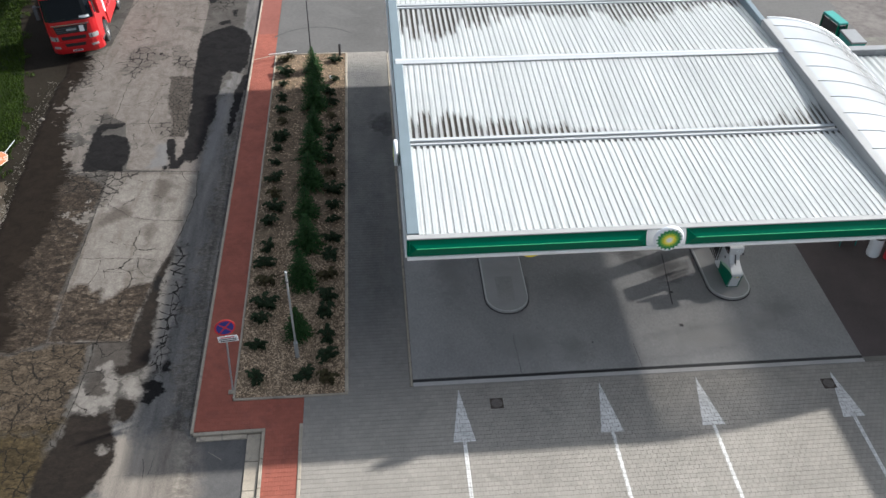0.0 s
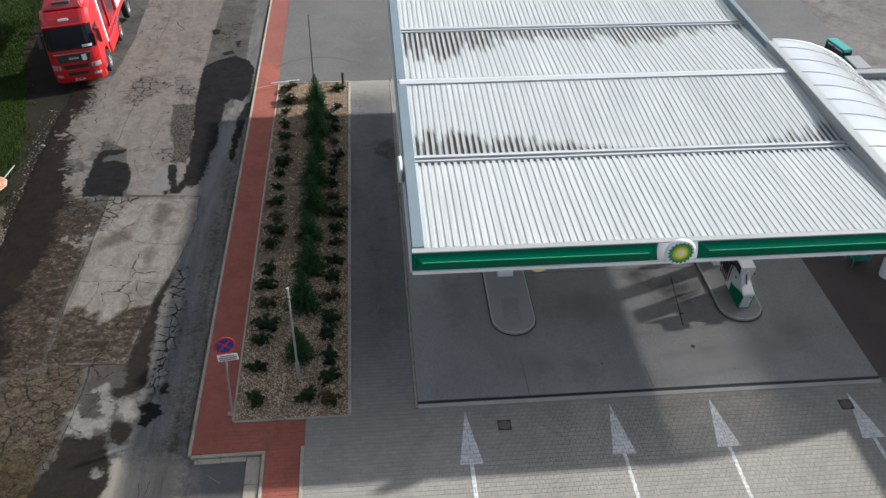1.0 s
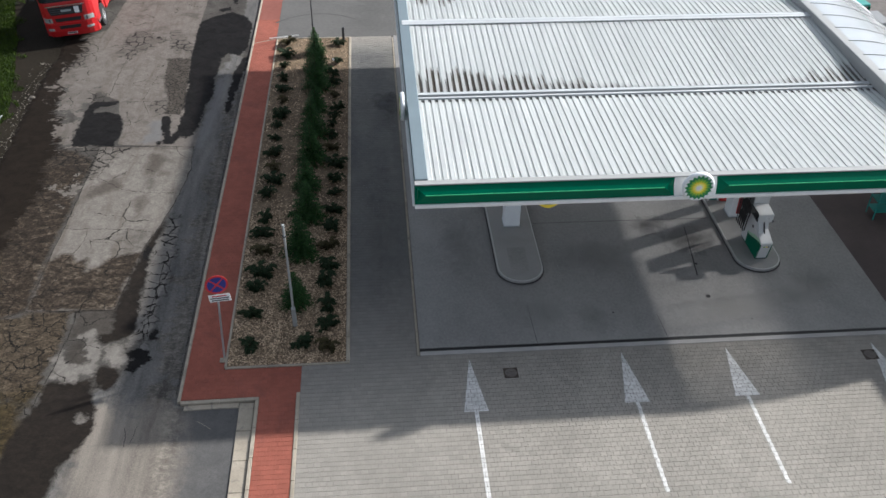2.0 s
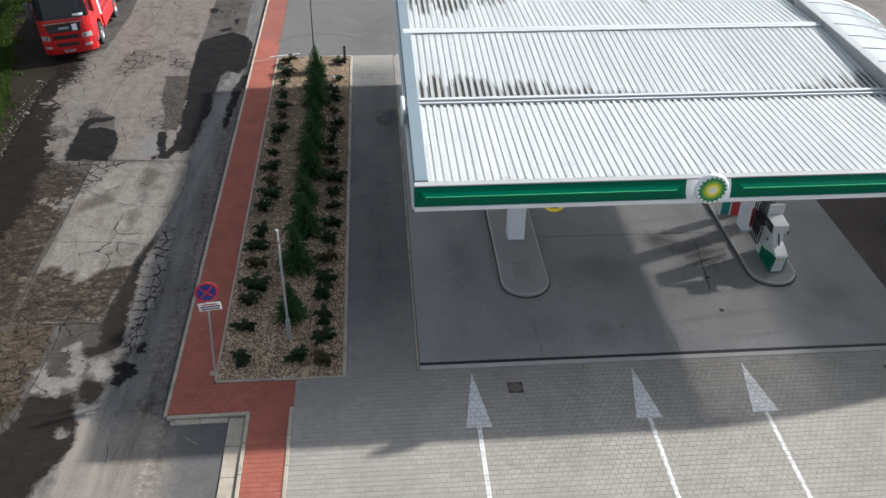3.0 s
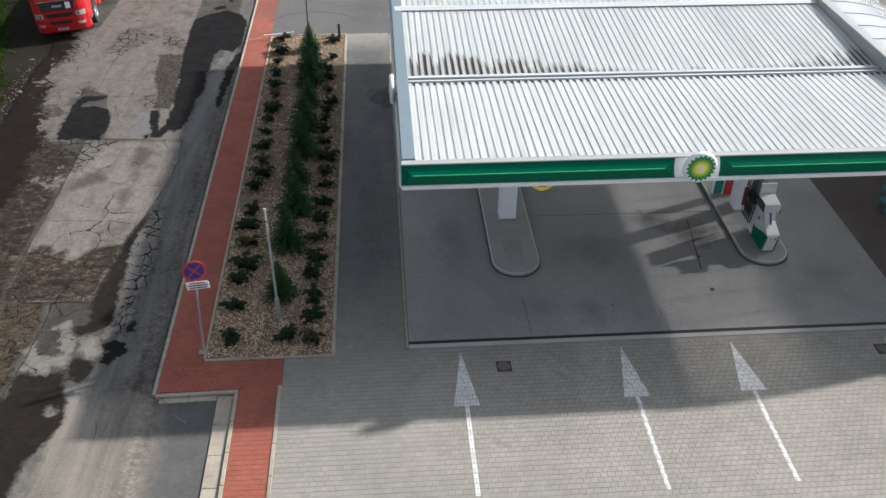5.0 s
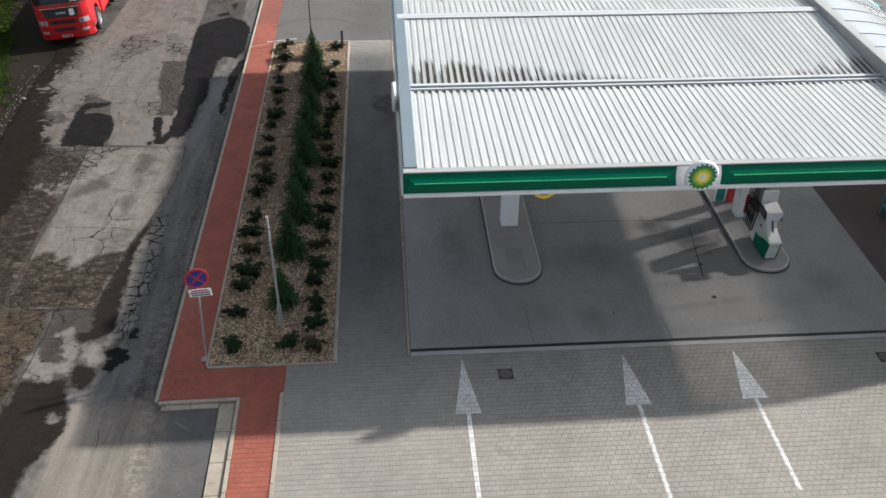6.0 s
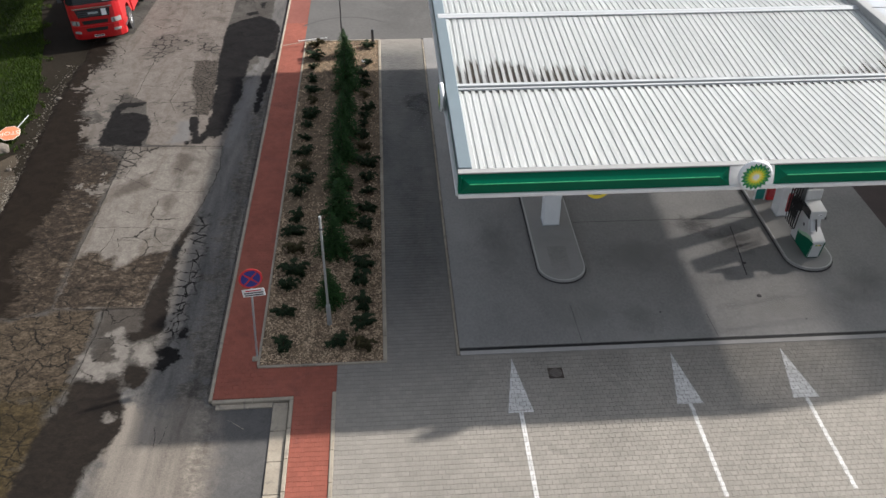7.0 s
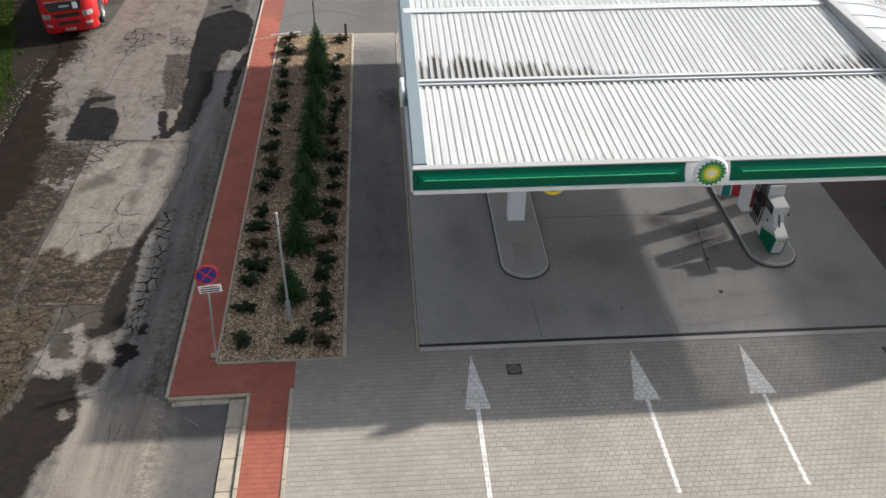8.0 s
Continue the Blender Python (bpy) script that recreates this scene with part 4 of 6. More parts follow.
def grass(count):
    rng = random.Random(5)
    verts, faces = [], []
    while len(faces) < count:
        y = rng.uniform(4, 36)
        x = edge_x(y) - abs(rng.gauss(0, 2.6)) + 0.55
        if x > edge_x(y) + 0.05 and (rng.random() < 0.45 or noise.noise(Vector((x * 1.7, y * 1.7, 3))) < (x - edge_x(y)) * 0.7):
            continue
        a = rng.uniform(0, 6.28)
        h = rng.uniform(0.05, 0.15)
        w = rng.uniform(0.008, 0.018)
        dx, dy = math.cos(a), math.sin(a)
        lx, ly = rng.gauss(0, 0.04), rng.gauss(0, 0.04)
        i = len(verts)
        verts += [(x - dx * w, y - dy * w, -0.11), (x + dx * w, y + dy * w, -0.11), (x + lx, y + ly, -0.11 + h)]
        faces.append((i, i + 1, i + 2))
    return tagged(data_part("grass", verts, faces, M_BLADE), "short uneven green grass on the verge", "grass", kind="stuff")


def stones(name, spots, material, rng, lo, hi, label, parent=None, category="gravel"):
    """Loose stones: squashed, skewed octahedra resting on the ground."""
    verts, faces = [], []
    for x, y, z in spots:
        s = rng.uniform(lo, hi)
        a = rng.uniform(0, 6.28)
        c, q = math.cos(a), math.sin(a)
        i = len(verts)
        sx, sy, sz = s * rng.uniform(0.7, 1.3), s * rng.uniform(0.6, 1.0), s * rng.uniform(0.45, 0.8)
        for px, py, pz in ((1, 0.2, 0), (0.1, 1, 0), (-1, 0.1, 0), (-0.2, -1, 0), (0.25, 0.1, 1), (0, 0, -0.5)):
            px, py = px * sx, py * sy
            verts.append((x + px * c - py * q, y + px * q + py * c, z + pz * sz))
        faces += [(i + a0, i + b0, i + 4) for a0, b0 in ((0, 1), (1, 2), (2, 3), (3, 0))]
        faces += [(i + b0, i + a0, i + 5) for a0, b0 in ((0, 1), (1, 2), (2, 3), (3, 0))]
    return tagged(data_part(name, verts, faces, material, parent), label, category, kind="stuff")


def verge_stones():
    rng = random.Random(8)
    ys = [-2, 0.2, 3.2, 6.2, 8.6, 12.6, 16.4, 19, 24]
    xs = [-13.8, -13.8, -14.4, -14.9, -14.95, -15.15, -15.35, -15.4, -15.4]
    spots = []
    for k in range(5600):
        y = rng.uniform(-2, 20)
        x = float(np.interp(y, ys, xs)) - abs(rng.gauss(0, 0.3 if k % 3 else 0.8)) + 0.1
        if y > 10.5 and rng.random() < 0.88:
            continue
        spots.append((x, y, -0.12))
    stones("roadside_gravel", spots, M_GREYSTONE, rng, 0.012, 0.045, "loose grey gravel along the muddy road edge")


grass(70000)
verge_stones()

# ---- pavement, forecourt, driveway ----
PX, PY = 0.17, 0.149
PAD_X = 14.4


def bone(gap=0.002, amp=0.008, d=0.012):
    """Outline of one interlocking paver, wide at its ends and narrow in the middle."""
    l, w = PX / 2 - gap, PY / 2 - gap
    q = PX / 4
    half = [(-l, -w - amp), (-q - d, -w - amp), (-q + d, -w + amp), (q - d, -w + amp), (q + d, -w - amp), (l, -w - amp)]
    return half + [(-x, -y) for x, y in half]


BONE = bone()
TOPBONE = [(x * 0.975, y * 0.975) for x, y in BONE]


def clip_line(poly, a, b):
    """The part of a polygon left of the line from a to b."""
    out = []
    n = len(poly)
    side = [(b[0] - a[0]) * (p[1] - a[1]) - (b[1] - a[1]) * (p[0] - a[0]) for p in poly]
    for i in range(n):
        p, q, s, t = poly[i], poly[(i + 1) % n], side[i], side[(i + 1) % n]
        if s >= 0:
            out.append(p)
        if (s >= 0) != (t >= 0):
            k = s / (s - t)
            out.append((p[0] + (q[0] - p[0]) * k, p[1] + (q[1] - p[1]) * k))
    return out


def clip_convex(poly, convex):
    for i in range(len(convex)):
        if len(poly) < 3:
            return []
        poly = clip_line(poly, convex[i], convex[(i + 1) % len(convex)])
    return poly if len(poly) >= 3 else []


def rect(x0, x1, y0, y1):
    return [(x0, y0), (x1, y0), (x1, y1), (x0, y1)]


def grid(x0, x1, y0, y1):
    """Centres of the pavers that touch a field; every other row is shifted by half a paver."""
    for j in range(math.floor(y0 / PY) - 1, math.ceil(y1 / PY) + 2):
        off = PX / 2 if j % 2 else 0.0
        for i in range(math.floor(x0 / PX) - 1, math.ceil(x1 / PX) + 2):
            yield i * PX + off, j * PY, i, j


def paver_mesh(name, material):
    bm = bmesh.new()
    low = [bm.verts.new((x, y, -0.02)) for x, y in BONE]
    mid = [bm.verts.new((x, y, -0.005)) for x, y in BONE]
    top = [bm.verts.new((x, y, 0.0)) for x, y in TOPBONE]
    n = len(BONE)
    bm.faces.new(top)
    for i in range(n):
        k = (i + 1) % n
        bm.faces.new((low[i], low[k], mid[k], mid[i]))
        bm.faces.new((mid[i], mid[k], top[k], top[i]))
    me = bpy.data.meshes.new(name)
    bm.to_mesh(me)
    bm.free()
    me.materials.append(material)
    return me


def pave(fields, holes, own, parent, material, name="paver"):
    """Pavers over fields of (x0, x1, y0, y1). Whole ones inside own become objects; the rest is joined."""
    rng = random.Random(3)
    me = paver_mesh(name, material)
    verts, faces = [], []
    made = 0
    for x0, x1, y0, y1 in fields:
        field = rect(x0, x1, y0, y1)
        for cx, cy, i, j in grid(x0, x1, y0, y1):
            if any(h[0] + 0.08 < cx < h[1] - 0.08 and h[2] + 0.06 < cy < h[3] - 0.06 for h in holes):
                continue
            whole = x0 <= cx - PX / 2 and cx + PX / 2 <= x1 and y0 <= cy - 0.09 and cy + 0.09 <= y1
            lift = rng.uniform(-0.003, 0.0)
            if whole and made < 300 and own[0] <= cx <= own[1] and own[2] <= cy <= own[3]:
                ob = new(name, me)
                ob.parent = parent
                ob.location = (cx, cy, lift)
                made += 1
                continue
            o = [(cx + px, cy + py) for px, py in BONE]
            o = o if whole else clip_convex(o, field)
            if not o:
                continue
            n = len(o)
            k = len(verts)
            mx, my = sum(p[0] for p in o) / n, sum(p[1] for p in o) / n
            verts += [(px, py, lift - 0.02) for px, py in o] + [(mx + (px - mx) * 0.975, my + (py - my) * 0.975, lift) for px, py in o]
            faces.append(tuple(range(k + n, k + 2 * n)))
            faces += [(k + a, k + (a + 1) % n, k + n + (a + 1) % n, k + n + a) for a in range(n)]
    rest = data_part(name + "_field", verts, faces, material, parent)
    rest["kind"] = "stuff"
    return rest


forecourt = tagged(part("pavement_forecourt", sheet([(-3.33, -40), (40, -40), (40, 21.78), (-3.33, 21.78)], -0.02), M_JOINT), "grey interlocking concrete pavers of the forecourt", "paving", kind="structure")
sidewalk = tagged(part("pavement_sidewalk", prism(bmesh.new(), [(-6.5, -1.3), (-4.42, -1.3), (-4.42, -40), (-3.43, -40), (-3.43, -1.2), (-3.33, -1.2), (-3.33, -0.17), (-5.48, -0.17), (-5.48, 24), (-6.5, 24)], -0.2, -0.02), M_REDJOINT), "red interlocking pavers of the sidewalk", "sidewalk", kind="structure")
yard = tagged(part("pavement_yard", sheet([(-5.49, 24), (-5.49, 21.78), (24.2, 21.78), (24.4, 34), (27, 60), (27, 90), (-5.49, 90)], -0.004), M_YARD), "grey paved yard beyond the planting bed", "paving", kind="structure")
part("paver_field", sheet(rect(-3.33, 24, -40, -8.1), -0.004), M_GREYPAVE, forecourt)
part("paver_field", sheet(rect(-4.4, -3.44, -40, -8.1), -0.004), M_REDPAVE, sidewalk)
tagged(part("ground_rubble", sheet(ragged([(24.25, 21.7), (24.5, 34), (27.1, 60), (60, 60), (60, 16), (24.3, 16)], 0.5, 0.3, 0.8, 7), -0.1), M_RUBBLE), "bare stony earth with pale and dark patches beyond the paving", "ground", kind="structure")
tagged(part("pavement_far_sidewalk", sheet([(-6.5, 24), (-5.5, 24), (-5.5, 90), (-6.5, 90)], -0.004), M_YARDRED), "red paved sidewalk running on along the road", "sidewalk", kind="structure")
tagged(part("pavement_shop_walk", sheet([(PAD_X, 0.2), (18.4, 0.2), (18.4, 14), (PAD_X, 14)], -0.004), M_DARKRED), "dark red paving under the glazed lean-to roof", "paving", kind="structure")

M_TYREMARK = surface("tyre_rubbed_paving", (0.055, 0.054, 0.053), (0.09, 0.088, 0.085), 1.5, 20, 0.85, 0.05, 0.2)
part("tyre_mark", sheet([(-3.6 + r * math.cos(a), 20.9 + 1.25 * r * math.sin(a)) for r, order in ((2.92, 1), (3.02, -1)) for a in [0.9 + 0.075 * k for k in range(20)][::order]], 0.0), M_TYREMARK, yard, "faint curved tyre mark")

# kerbs: laid as separate stones
kerb = thing("kerb", "pale concrete kerb stones beside road and paving", "kerb", kind="structure")


def kerb_run(a, b, width, z0, z1, length=1.0, gap=0.008):
    a, b = Vector((*a, 0)), Vector((*b, 0))
    d = b - a
    n = max(1, round(d.length / length))
    step = d.length / n
    bm = boxbm(gap / 2, step - gap / 2, -width / 2, width / 2, z0, z1, bevel=0.012)
    me = bpy.data.meshes.new("kerb_stone")
    bm.to_mesh(me)
    bm.free()
    me.materials.append(M_KERB)
    ang = math.atan2(d.y, d.x)
    for i in range(n):
        ob = new("kerb_stone", me)
        ob.parent = kerb
        ob.matrix_basis = Matrix.Translation(a + d * (i / n)) @ Matrix.Rotation(ang + random.uniform(-0.002, 0.002), 4, "Z")


kerb_run((-6.55, -1.36), (-6.55, 60), 0.09, -0.25, 0.012)
kerb_run((-6.5, -1.38), (-4.42, -1.36), 0.12, -0.25, 0.012)
kerb_run((-4.47, -1.42), (-4.47, -30), 0.1, -0.25, 0.015)
kerb_run((-4.735, -1.45), (-4.745, -30), 0.4, -0.25, -0.045, 1.0)
kerb_run((-6.4, -1.53), (-4.95, -1.51), 0.17, -0.25, -0.045, 1.0)
kerb_run((-3.38, -1.2), (-3.38, -30), 0.1, -0.25, 0.02)
kerb_run((-5.45, -0.15), (-2.0, -0.15), 0.08, -0.2, 0.03)
kerb_run((-5.45, -0.11), (-5.45, 21.7), 0.07, -0.2, 0.03)
kerb_run((-2.05, -0.11), (-2.05, 21.7), 0.11, -0.2, 0.03)
kerb_run((-5.45, 21.72), (-2.0, 21.72), 0.09, -0.2, 0.03)
kerb_run((-6.5, 21.3), (-5.5, 21.72), 0.05, -0.2, 0.008)
kerb_run((-0.055, 0.0), (-0.055, 21.6), 0.07, -0.2, 0.01)

# concrete pad with its drain channel, joints and caps
pad = tagged(part("pavement_pad", prism(bmesh.new(), rect(0, PAD_X, 0.27, 21.8), -0.2, 0.012), M_PAD), "smooth stained concrete pad under the canopy", "concrete pad", kind="structure")
part("front_strip", prism(bmesh.new(), rect(0, PAD_X, -0.02, 0.138), -0.2, 0.01), M_STRIP, pad, "pale concrete edge strip")
part("drain_channel", prism(bmesh.new(), rect(0, PAD_X, 0.14, 0.268), -0.2, -0.01), M_BLACK, pad, "black slotted drain channel")


def groove(a, b, w, z=0.016):
    a, b = Vector(a), Vector(b)
    n = Vector((-(b - a).y, (b - a).x)).normalized() * w / 2
    return sheet(ragged([tuple(a - n), tuple(b - n), tuple(b + n), tuple(a + n)], 0.2, w * 0.3, 3.0), z)


part("joint", groove((9.33, 5.62), (8.98, 3.02), 0.035), M_BLACK, pad, "dark filled joint in the concrete")
part("joint", groove((4.2, 6.16), (10.3, 6.1), 0.02), M_BLACK, pad, "dark filled joint in the concrete")
part("joint", groove((3.36, 1.9), (3.4, 0.27), 0.012), M_BLACK, pad, "hairline crack in the concrete")
part("joint", groove((7.2, 1.3), (7.25, 0.27), 0.01), M_BLACK, pad, "hairline crack in the concrete")
for cx, cy, r in ((9.01, 2.0, 0.075), (9.12, 3.62, 0.05), (5.9, 1.45, 0.03), (10.0, 0.9, 0.025)):
    part("cap", lathe(bmesh.new(), [(r, 0.0), (r, 0.018), (r * 0.8, 0.022)], 14, Matrix.Translation((cx, cy, 0))), M_BLACK, pad, "small round black cap")


M_IRON = surface("rusty_iron", (0.03, 0.024, 0.021), (0.085, 0.068, 0.058), 5, 60, 0.8, 0.1, 0.5)


def stain_mat(name, col, strength):
    """A soaked-in stain that thins out unevenly towards its rim."""
    m, nt, b = nodes_of(name)
    tc = nt.nodes.new("ShaderNodeTexCoord")
    g = nt.nodes.new("ShaderNodeVectorMath")
    g.operation = "DISTANCE"
    link(nt, tc.outputs["Generated"], g.inputs[0])
    g.inputs[1].default_value = (0.5, 0.5, 0.0)
    flat = nt.nodes.new("ShaderNodeVectorMath")
    flat.operation = "MULTIPLY"
    flat.inputs[1].default_value = (1, 1, 0)
    link(nt, tc.outputs["Generated"], flat.inputs[0])
    link(nt, flat.outputs[0], g.inputs[0])
    n = noise_tex(nt, position(nt), 2.2, 6, 0.7, 0.8)
    k = arith(nt, "SUBTRACT", arith(nt, "ADD", -0.1, arith(nt, "MULTIPLY", n, 2.4)), arith(nt, "MULTIPLY", g.outputs["Value"], 2.7))
    k = arith(nt, "MULTIPLY", arith(nt, "MULTIPLY", k, 1.0, True), strength)
    b.inputs["Base Color"].default_value = (*col, 1)
    b.inputs["Roughness"].default_value = 0.6
    tr = nt.nodes.new("ShaderNodeBsdfTransparent")
    mx = nt.nodes.new("ShaderNodeMixShader")
    link(nt, k, mx.inputs[0])
    link(nt, tr.outputs[0], mx.inputs[1])
    link(nt, b.outputs[0], mx.inputs[2])
    link(nt, mx.outputs[0], nt.nodes["Material Output"].inputs["Surface"])
    return m


M_OIL = stain_mat("oil_stain", (0.03, 0.029, 0.03), 0.5)
M_SPILL = stain_mat("old_spill", (0.009, 0.009, 0.011), 1.0)
M_FAINT = stain_mat("faint_stain", (0.07, 0.068, 0.066), 0.22)
M_DRYMARK = stain_mat("pale_drying_mark", (0.34, 0.33, 0.31), 0.28)


def stain(x, y, sx, sy, z, material, parent, label):
    return part("stain", sheet([(x + sx * math.cos(a), y + sy * math.sin(a)) for a in (2 * math.pi * k / 24 for k in range(24))], z), material, parent, label)


for x, y, sx, sy, mt, lab in ((9.3, 4.9, 1.3, 1.2, M_OIL, "dark oil stain"), (8.2, 5.8, 1.0, 0.8, M_OIL, "dark oil stain"), (1.6, 5.0, 0.9, 2.2, M_FAINT, "faint dark stain"),
                              (6.0, 4.2, 1.8, 1.2, M_FAINT, "faint dark stain"), (12.6, 2.6, 1.0, 0.8, M_FAINT, "faint dark stain"), (3.6, 1.6, 1.0, 0.9, M_DRYMARK, "pale drying mark"),
                              (9.6, 1.5, 2.2, 0.9, M_DRYMARK, "pale drying mark"), (11.8, 1.9, 0.9, 0.6, M_DRYMARK, "pale drying mark"), (5.3, 1.2, 0.8, 0.8, M_FAINT, "faint dark stain")):
    stain(x, y, sx, sy, 0.0135, mt, pad, lab)
stain(-0.55, 15.2, 0.85, 1.25, 0.002, M_SPILL, forecourt, "dark oil stain on the pavers")
stain(-0.45, 13.8, 0.5, 1.6, 0.0025, M_FAINT, forecourt, "faint dark stain on the pavers")
stain(-1.0, 6.0, 0.8, 5.0, 0.002, M_FAINT, forecourt, "faint darker wheel track on the pavers")


M_COVER = surface("worn_cast_cover", (0.055, 0.047, 0.04), (0.13, 0.115, 0.1), 6, 60, 0.7, 0.1, 0.4)


def manhole(x, y, s):
    t = thing("drain_cover", "square rusty iron drain cover set in the pavers", "drain cover", "forecourt drains", at=(x, y, 0))
    bm = boxbm(-s, s, -s, s, -0.03, 0.006, 0.004)
    part("frame", bm, M_IRON, t)
    lid = part("lid", lathe(bmesh.new(), [(s * 0.84, 0.006), (s * 0.83, 0.012), (s * 0.76, 0.013), (s * 0.74, 0.009)], 28, Matrix()), M_COVER, t, "round cast cover with raised bars")
    for k in range(5):
        u = (-0.5 + 0.25 * k) * s
        w = math.sqrt((0.7 * s) ** 2 - u * u)
        part("bar", boxbm(-w, w, u - 0.014, u + 0.014, 0.008, 0.014, 0.002), M_COVER, lid)


manhole(2.47, -0.86, 0.2)
manhole(12.86, -0.82, 0.2)

# lane arrows: paint lying on the pavers, broken by the joints
def arrow(tip, base_y, half, end_y, shaft):
    cx = tip[0]
    clips = [[(tip[0], tip[1]), (cx - half, base_y), (cx + half, base_y)], rect(cx - shaft, cx + shaft, end_y, base_y)]
    verts, faces = [], []
    for c in clips:
        xs, ys = [p[0] for p in c], [p[1] for p in c]
        for px, py, i, j in grid(min(xs), max(xs), min(ys), max(ys)):
            o = clip_convex([(px + a * 1.0, py + b * 1.0) for a, b in TOPBONE], c)
            if not o:
                continue
            k = len(verts)
            verts += [(a, b, 0.003) for a, b in o]
            faces.append(tuple(range(k, k + len(o))))
    return tagged(data_part("lane_arrow", verts, faces, M_PAINT), "worn white painted lane arrow on grey pavers", "road marking", "lane arrows", kind="structure")


arrow((1.36, -0.24), -2.23, 0.33, -5.05, 0.055)
arrow((5.73, -0.25), -2.19, 0.34, -5.15, 0.055)
arrow((8.79, -0.27), -2.15, 0.34, -5.1, 0.055)
arrow((13.1, -0.32), -2.15, 0.34, -5.1, 0.055)


# ---- canopy ----
X0, X1, YF, YB = -0.11, 14.45, 0.27, 21.1
VALLEY, RIDGE = 5.27, 5.47
canopy = thing("canopy", "filling-station canopy with a ribbed white roof and green fascia", "canopy")


def ribbed(x0, x1, ya, za, yb, zb, pitch=0.2, height=0.018):
    """One bay of trapezoidal sheet, its ribs running up the slope."""
    prof = []
    x = x0
    while x < x1 - 1e-6:
        for dx, h in ((0.0, height), (0.115, height), (0.133, 0.0), (0.182, 0.0)):
            if x + dx < x1:
                prof.append((x + dx, h))
        x += pitch
    prof.append((x1, height))
    bm = bmesh.new()
    a = [bm.verts.new((px, ya, za + h)) for px, h in prof]
    b = [bm.verts.new((px, yb, zb + h)) for px, h in prof]
    for i in range(len(prof) - 1):
        bm.faces.new((a[i], a[i + 1], b[i + 1], b[i]))
    bmesh.ops.solidify(bm, geom=bm.faces[:], thickness=-0.004)
    return bm


RX0, RX1 = 0.25, 14.2
for ya, za, yb, zb in ((0.6, 5.47, 5.36, VALLEY), (5.62, VALLEY, 10.3, RIDGE), (10.5, RIDGE, 15.2, VALLEY), (15.5, VALLEY, 21.05, RIDGE)):
    part("roof_sheet", ribbed(RX0, RX1, ya, za, yb, zb), M_ROOF, canopy, "white ribbed metal sheet with dark silt at the gutters")
for y in (5.49, 15.35):
    bm = bmesh.new()
    box(bm, RX0 - 0.02, RX1, y - 0.2, y - 0.12, VALLEY + 0.0, VALLEY + 0.07, 0.01)
    part("gutter_edge", bm, M_RIDGE, canopy, "white folded gutter edge")
    part("gutter_edge", boxbm(RX0 - 0.02, RX1, y + 0.02, y + 0.17, VALLEY + 0.0, VALLEY + 0.075, 0.012), M_RIDGE, canopy, "white folded gutter edge")
    part("gutter", boxbm(RX0 - 0.02, RX1, y - 0.118, y + 0.018, VALLEY - 0.12, VALLEY - 0.02), M_INK, canopy, "dark rain gutter")
xs = [0.0, 2.36, 4.7, 7.05, 9.4, 11.75, 14.35]
for a, b in zip(xs, xs[1:]):
    bm = bmesh.new()
    o = [(10.2, RIDGE + 0.045), (10.21, RIDGE + 0.065), (10.4, RIDGE + 0.10), (10.59, RIDGE + 0.065), (10.6, RIDGE + 0.045)]
    l = [bm.verts.new((a + 0.004, y, z)) for y, z in o]
    r = [bm.verts.new((b + 0.012, y, z + 0.002)) for y, z in o]
    bm.faces.new(l)
    bm.faces.new(r[::-1])
    for i in range(5):
        bm.faces.new((l[i], r[i], r[(i + 1) % 5], l[(i + 1) % 5]))
    bmesh.ops.recalc_face_normals(bm, faces=bm.faces[:])
    part("ridge_cap", bm, M_RIDGE, canopy, "white ridge flashing")

# parapet tops and fascia
part("side_trim", boxbm(X0 + 0.02, RX0 + 0.0, YF + 0.36, YB, 5.3, 5.53, 0.015), M_TRIM, canopy, "blue-grey zinc parapet capping")
part("side_trim", boxbm(RX1 + 0.002, X1 + 0.1, 0.62, 12.6, 5.3, 5.7, 0.02), M_CAPTOP, canopy, "grey metal parapet capping")
part("side_trim", boxbm(RX1 + 0.002, X1 - 0.02, 12.62, YB, 5.3, 5.62, 0.02), M_TRIM, canopy, "blue-grey zinc parapet capping")
part("side_trim", boxbm(X0 + 0.02, X1, YB + 0.002, YB + 0.2, 5.2, 5.62, 0.015), M_TRIM, canopy, "blue-grey zinc parapet capping")
part("front_trim", boxbm(X0, X1 + 0.6, YF + 0.13, YF + 0.33, 5.468, 5.51, 0.012), M_CAPTOP, canopy, "white metal parapet capping")
part("soffit", boxbm(X0 + 0.05, X1, YF + 0.08, YB, 4.95, 5.0), M_WHITE, canopy, "white ceiling lining under the canopy")


EMX, EMZ, EMR = 7.13, 5.25, 0.57


def arc_x(z, side):
    """Edge of the round white field that the emblem sits in."""
    return EMX + side * (EMR - 0.45 * (z - EMZ) ** 2)


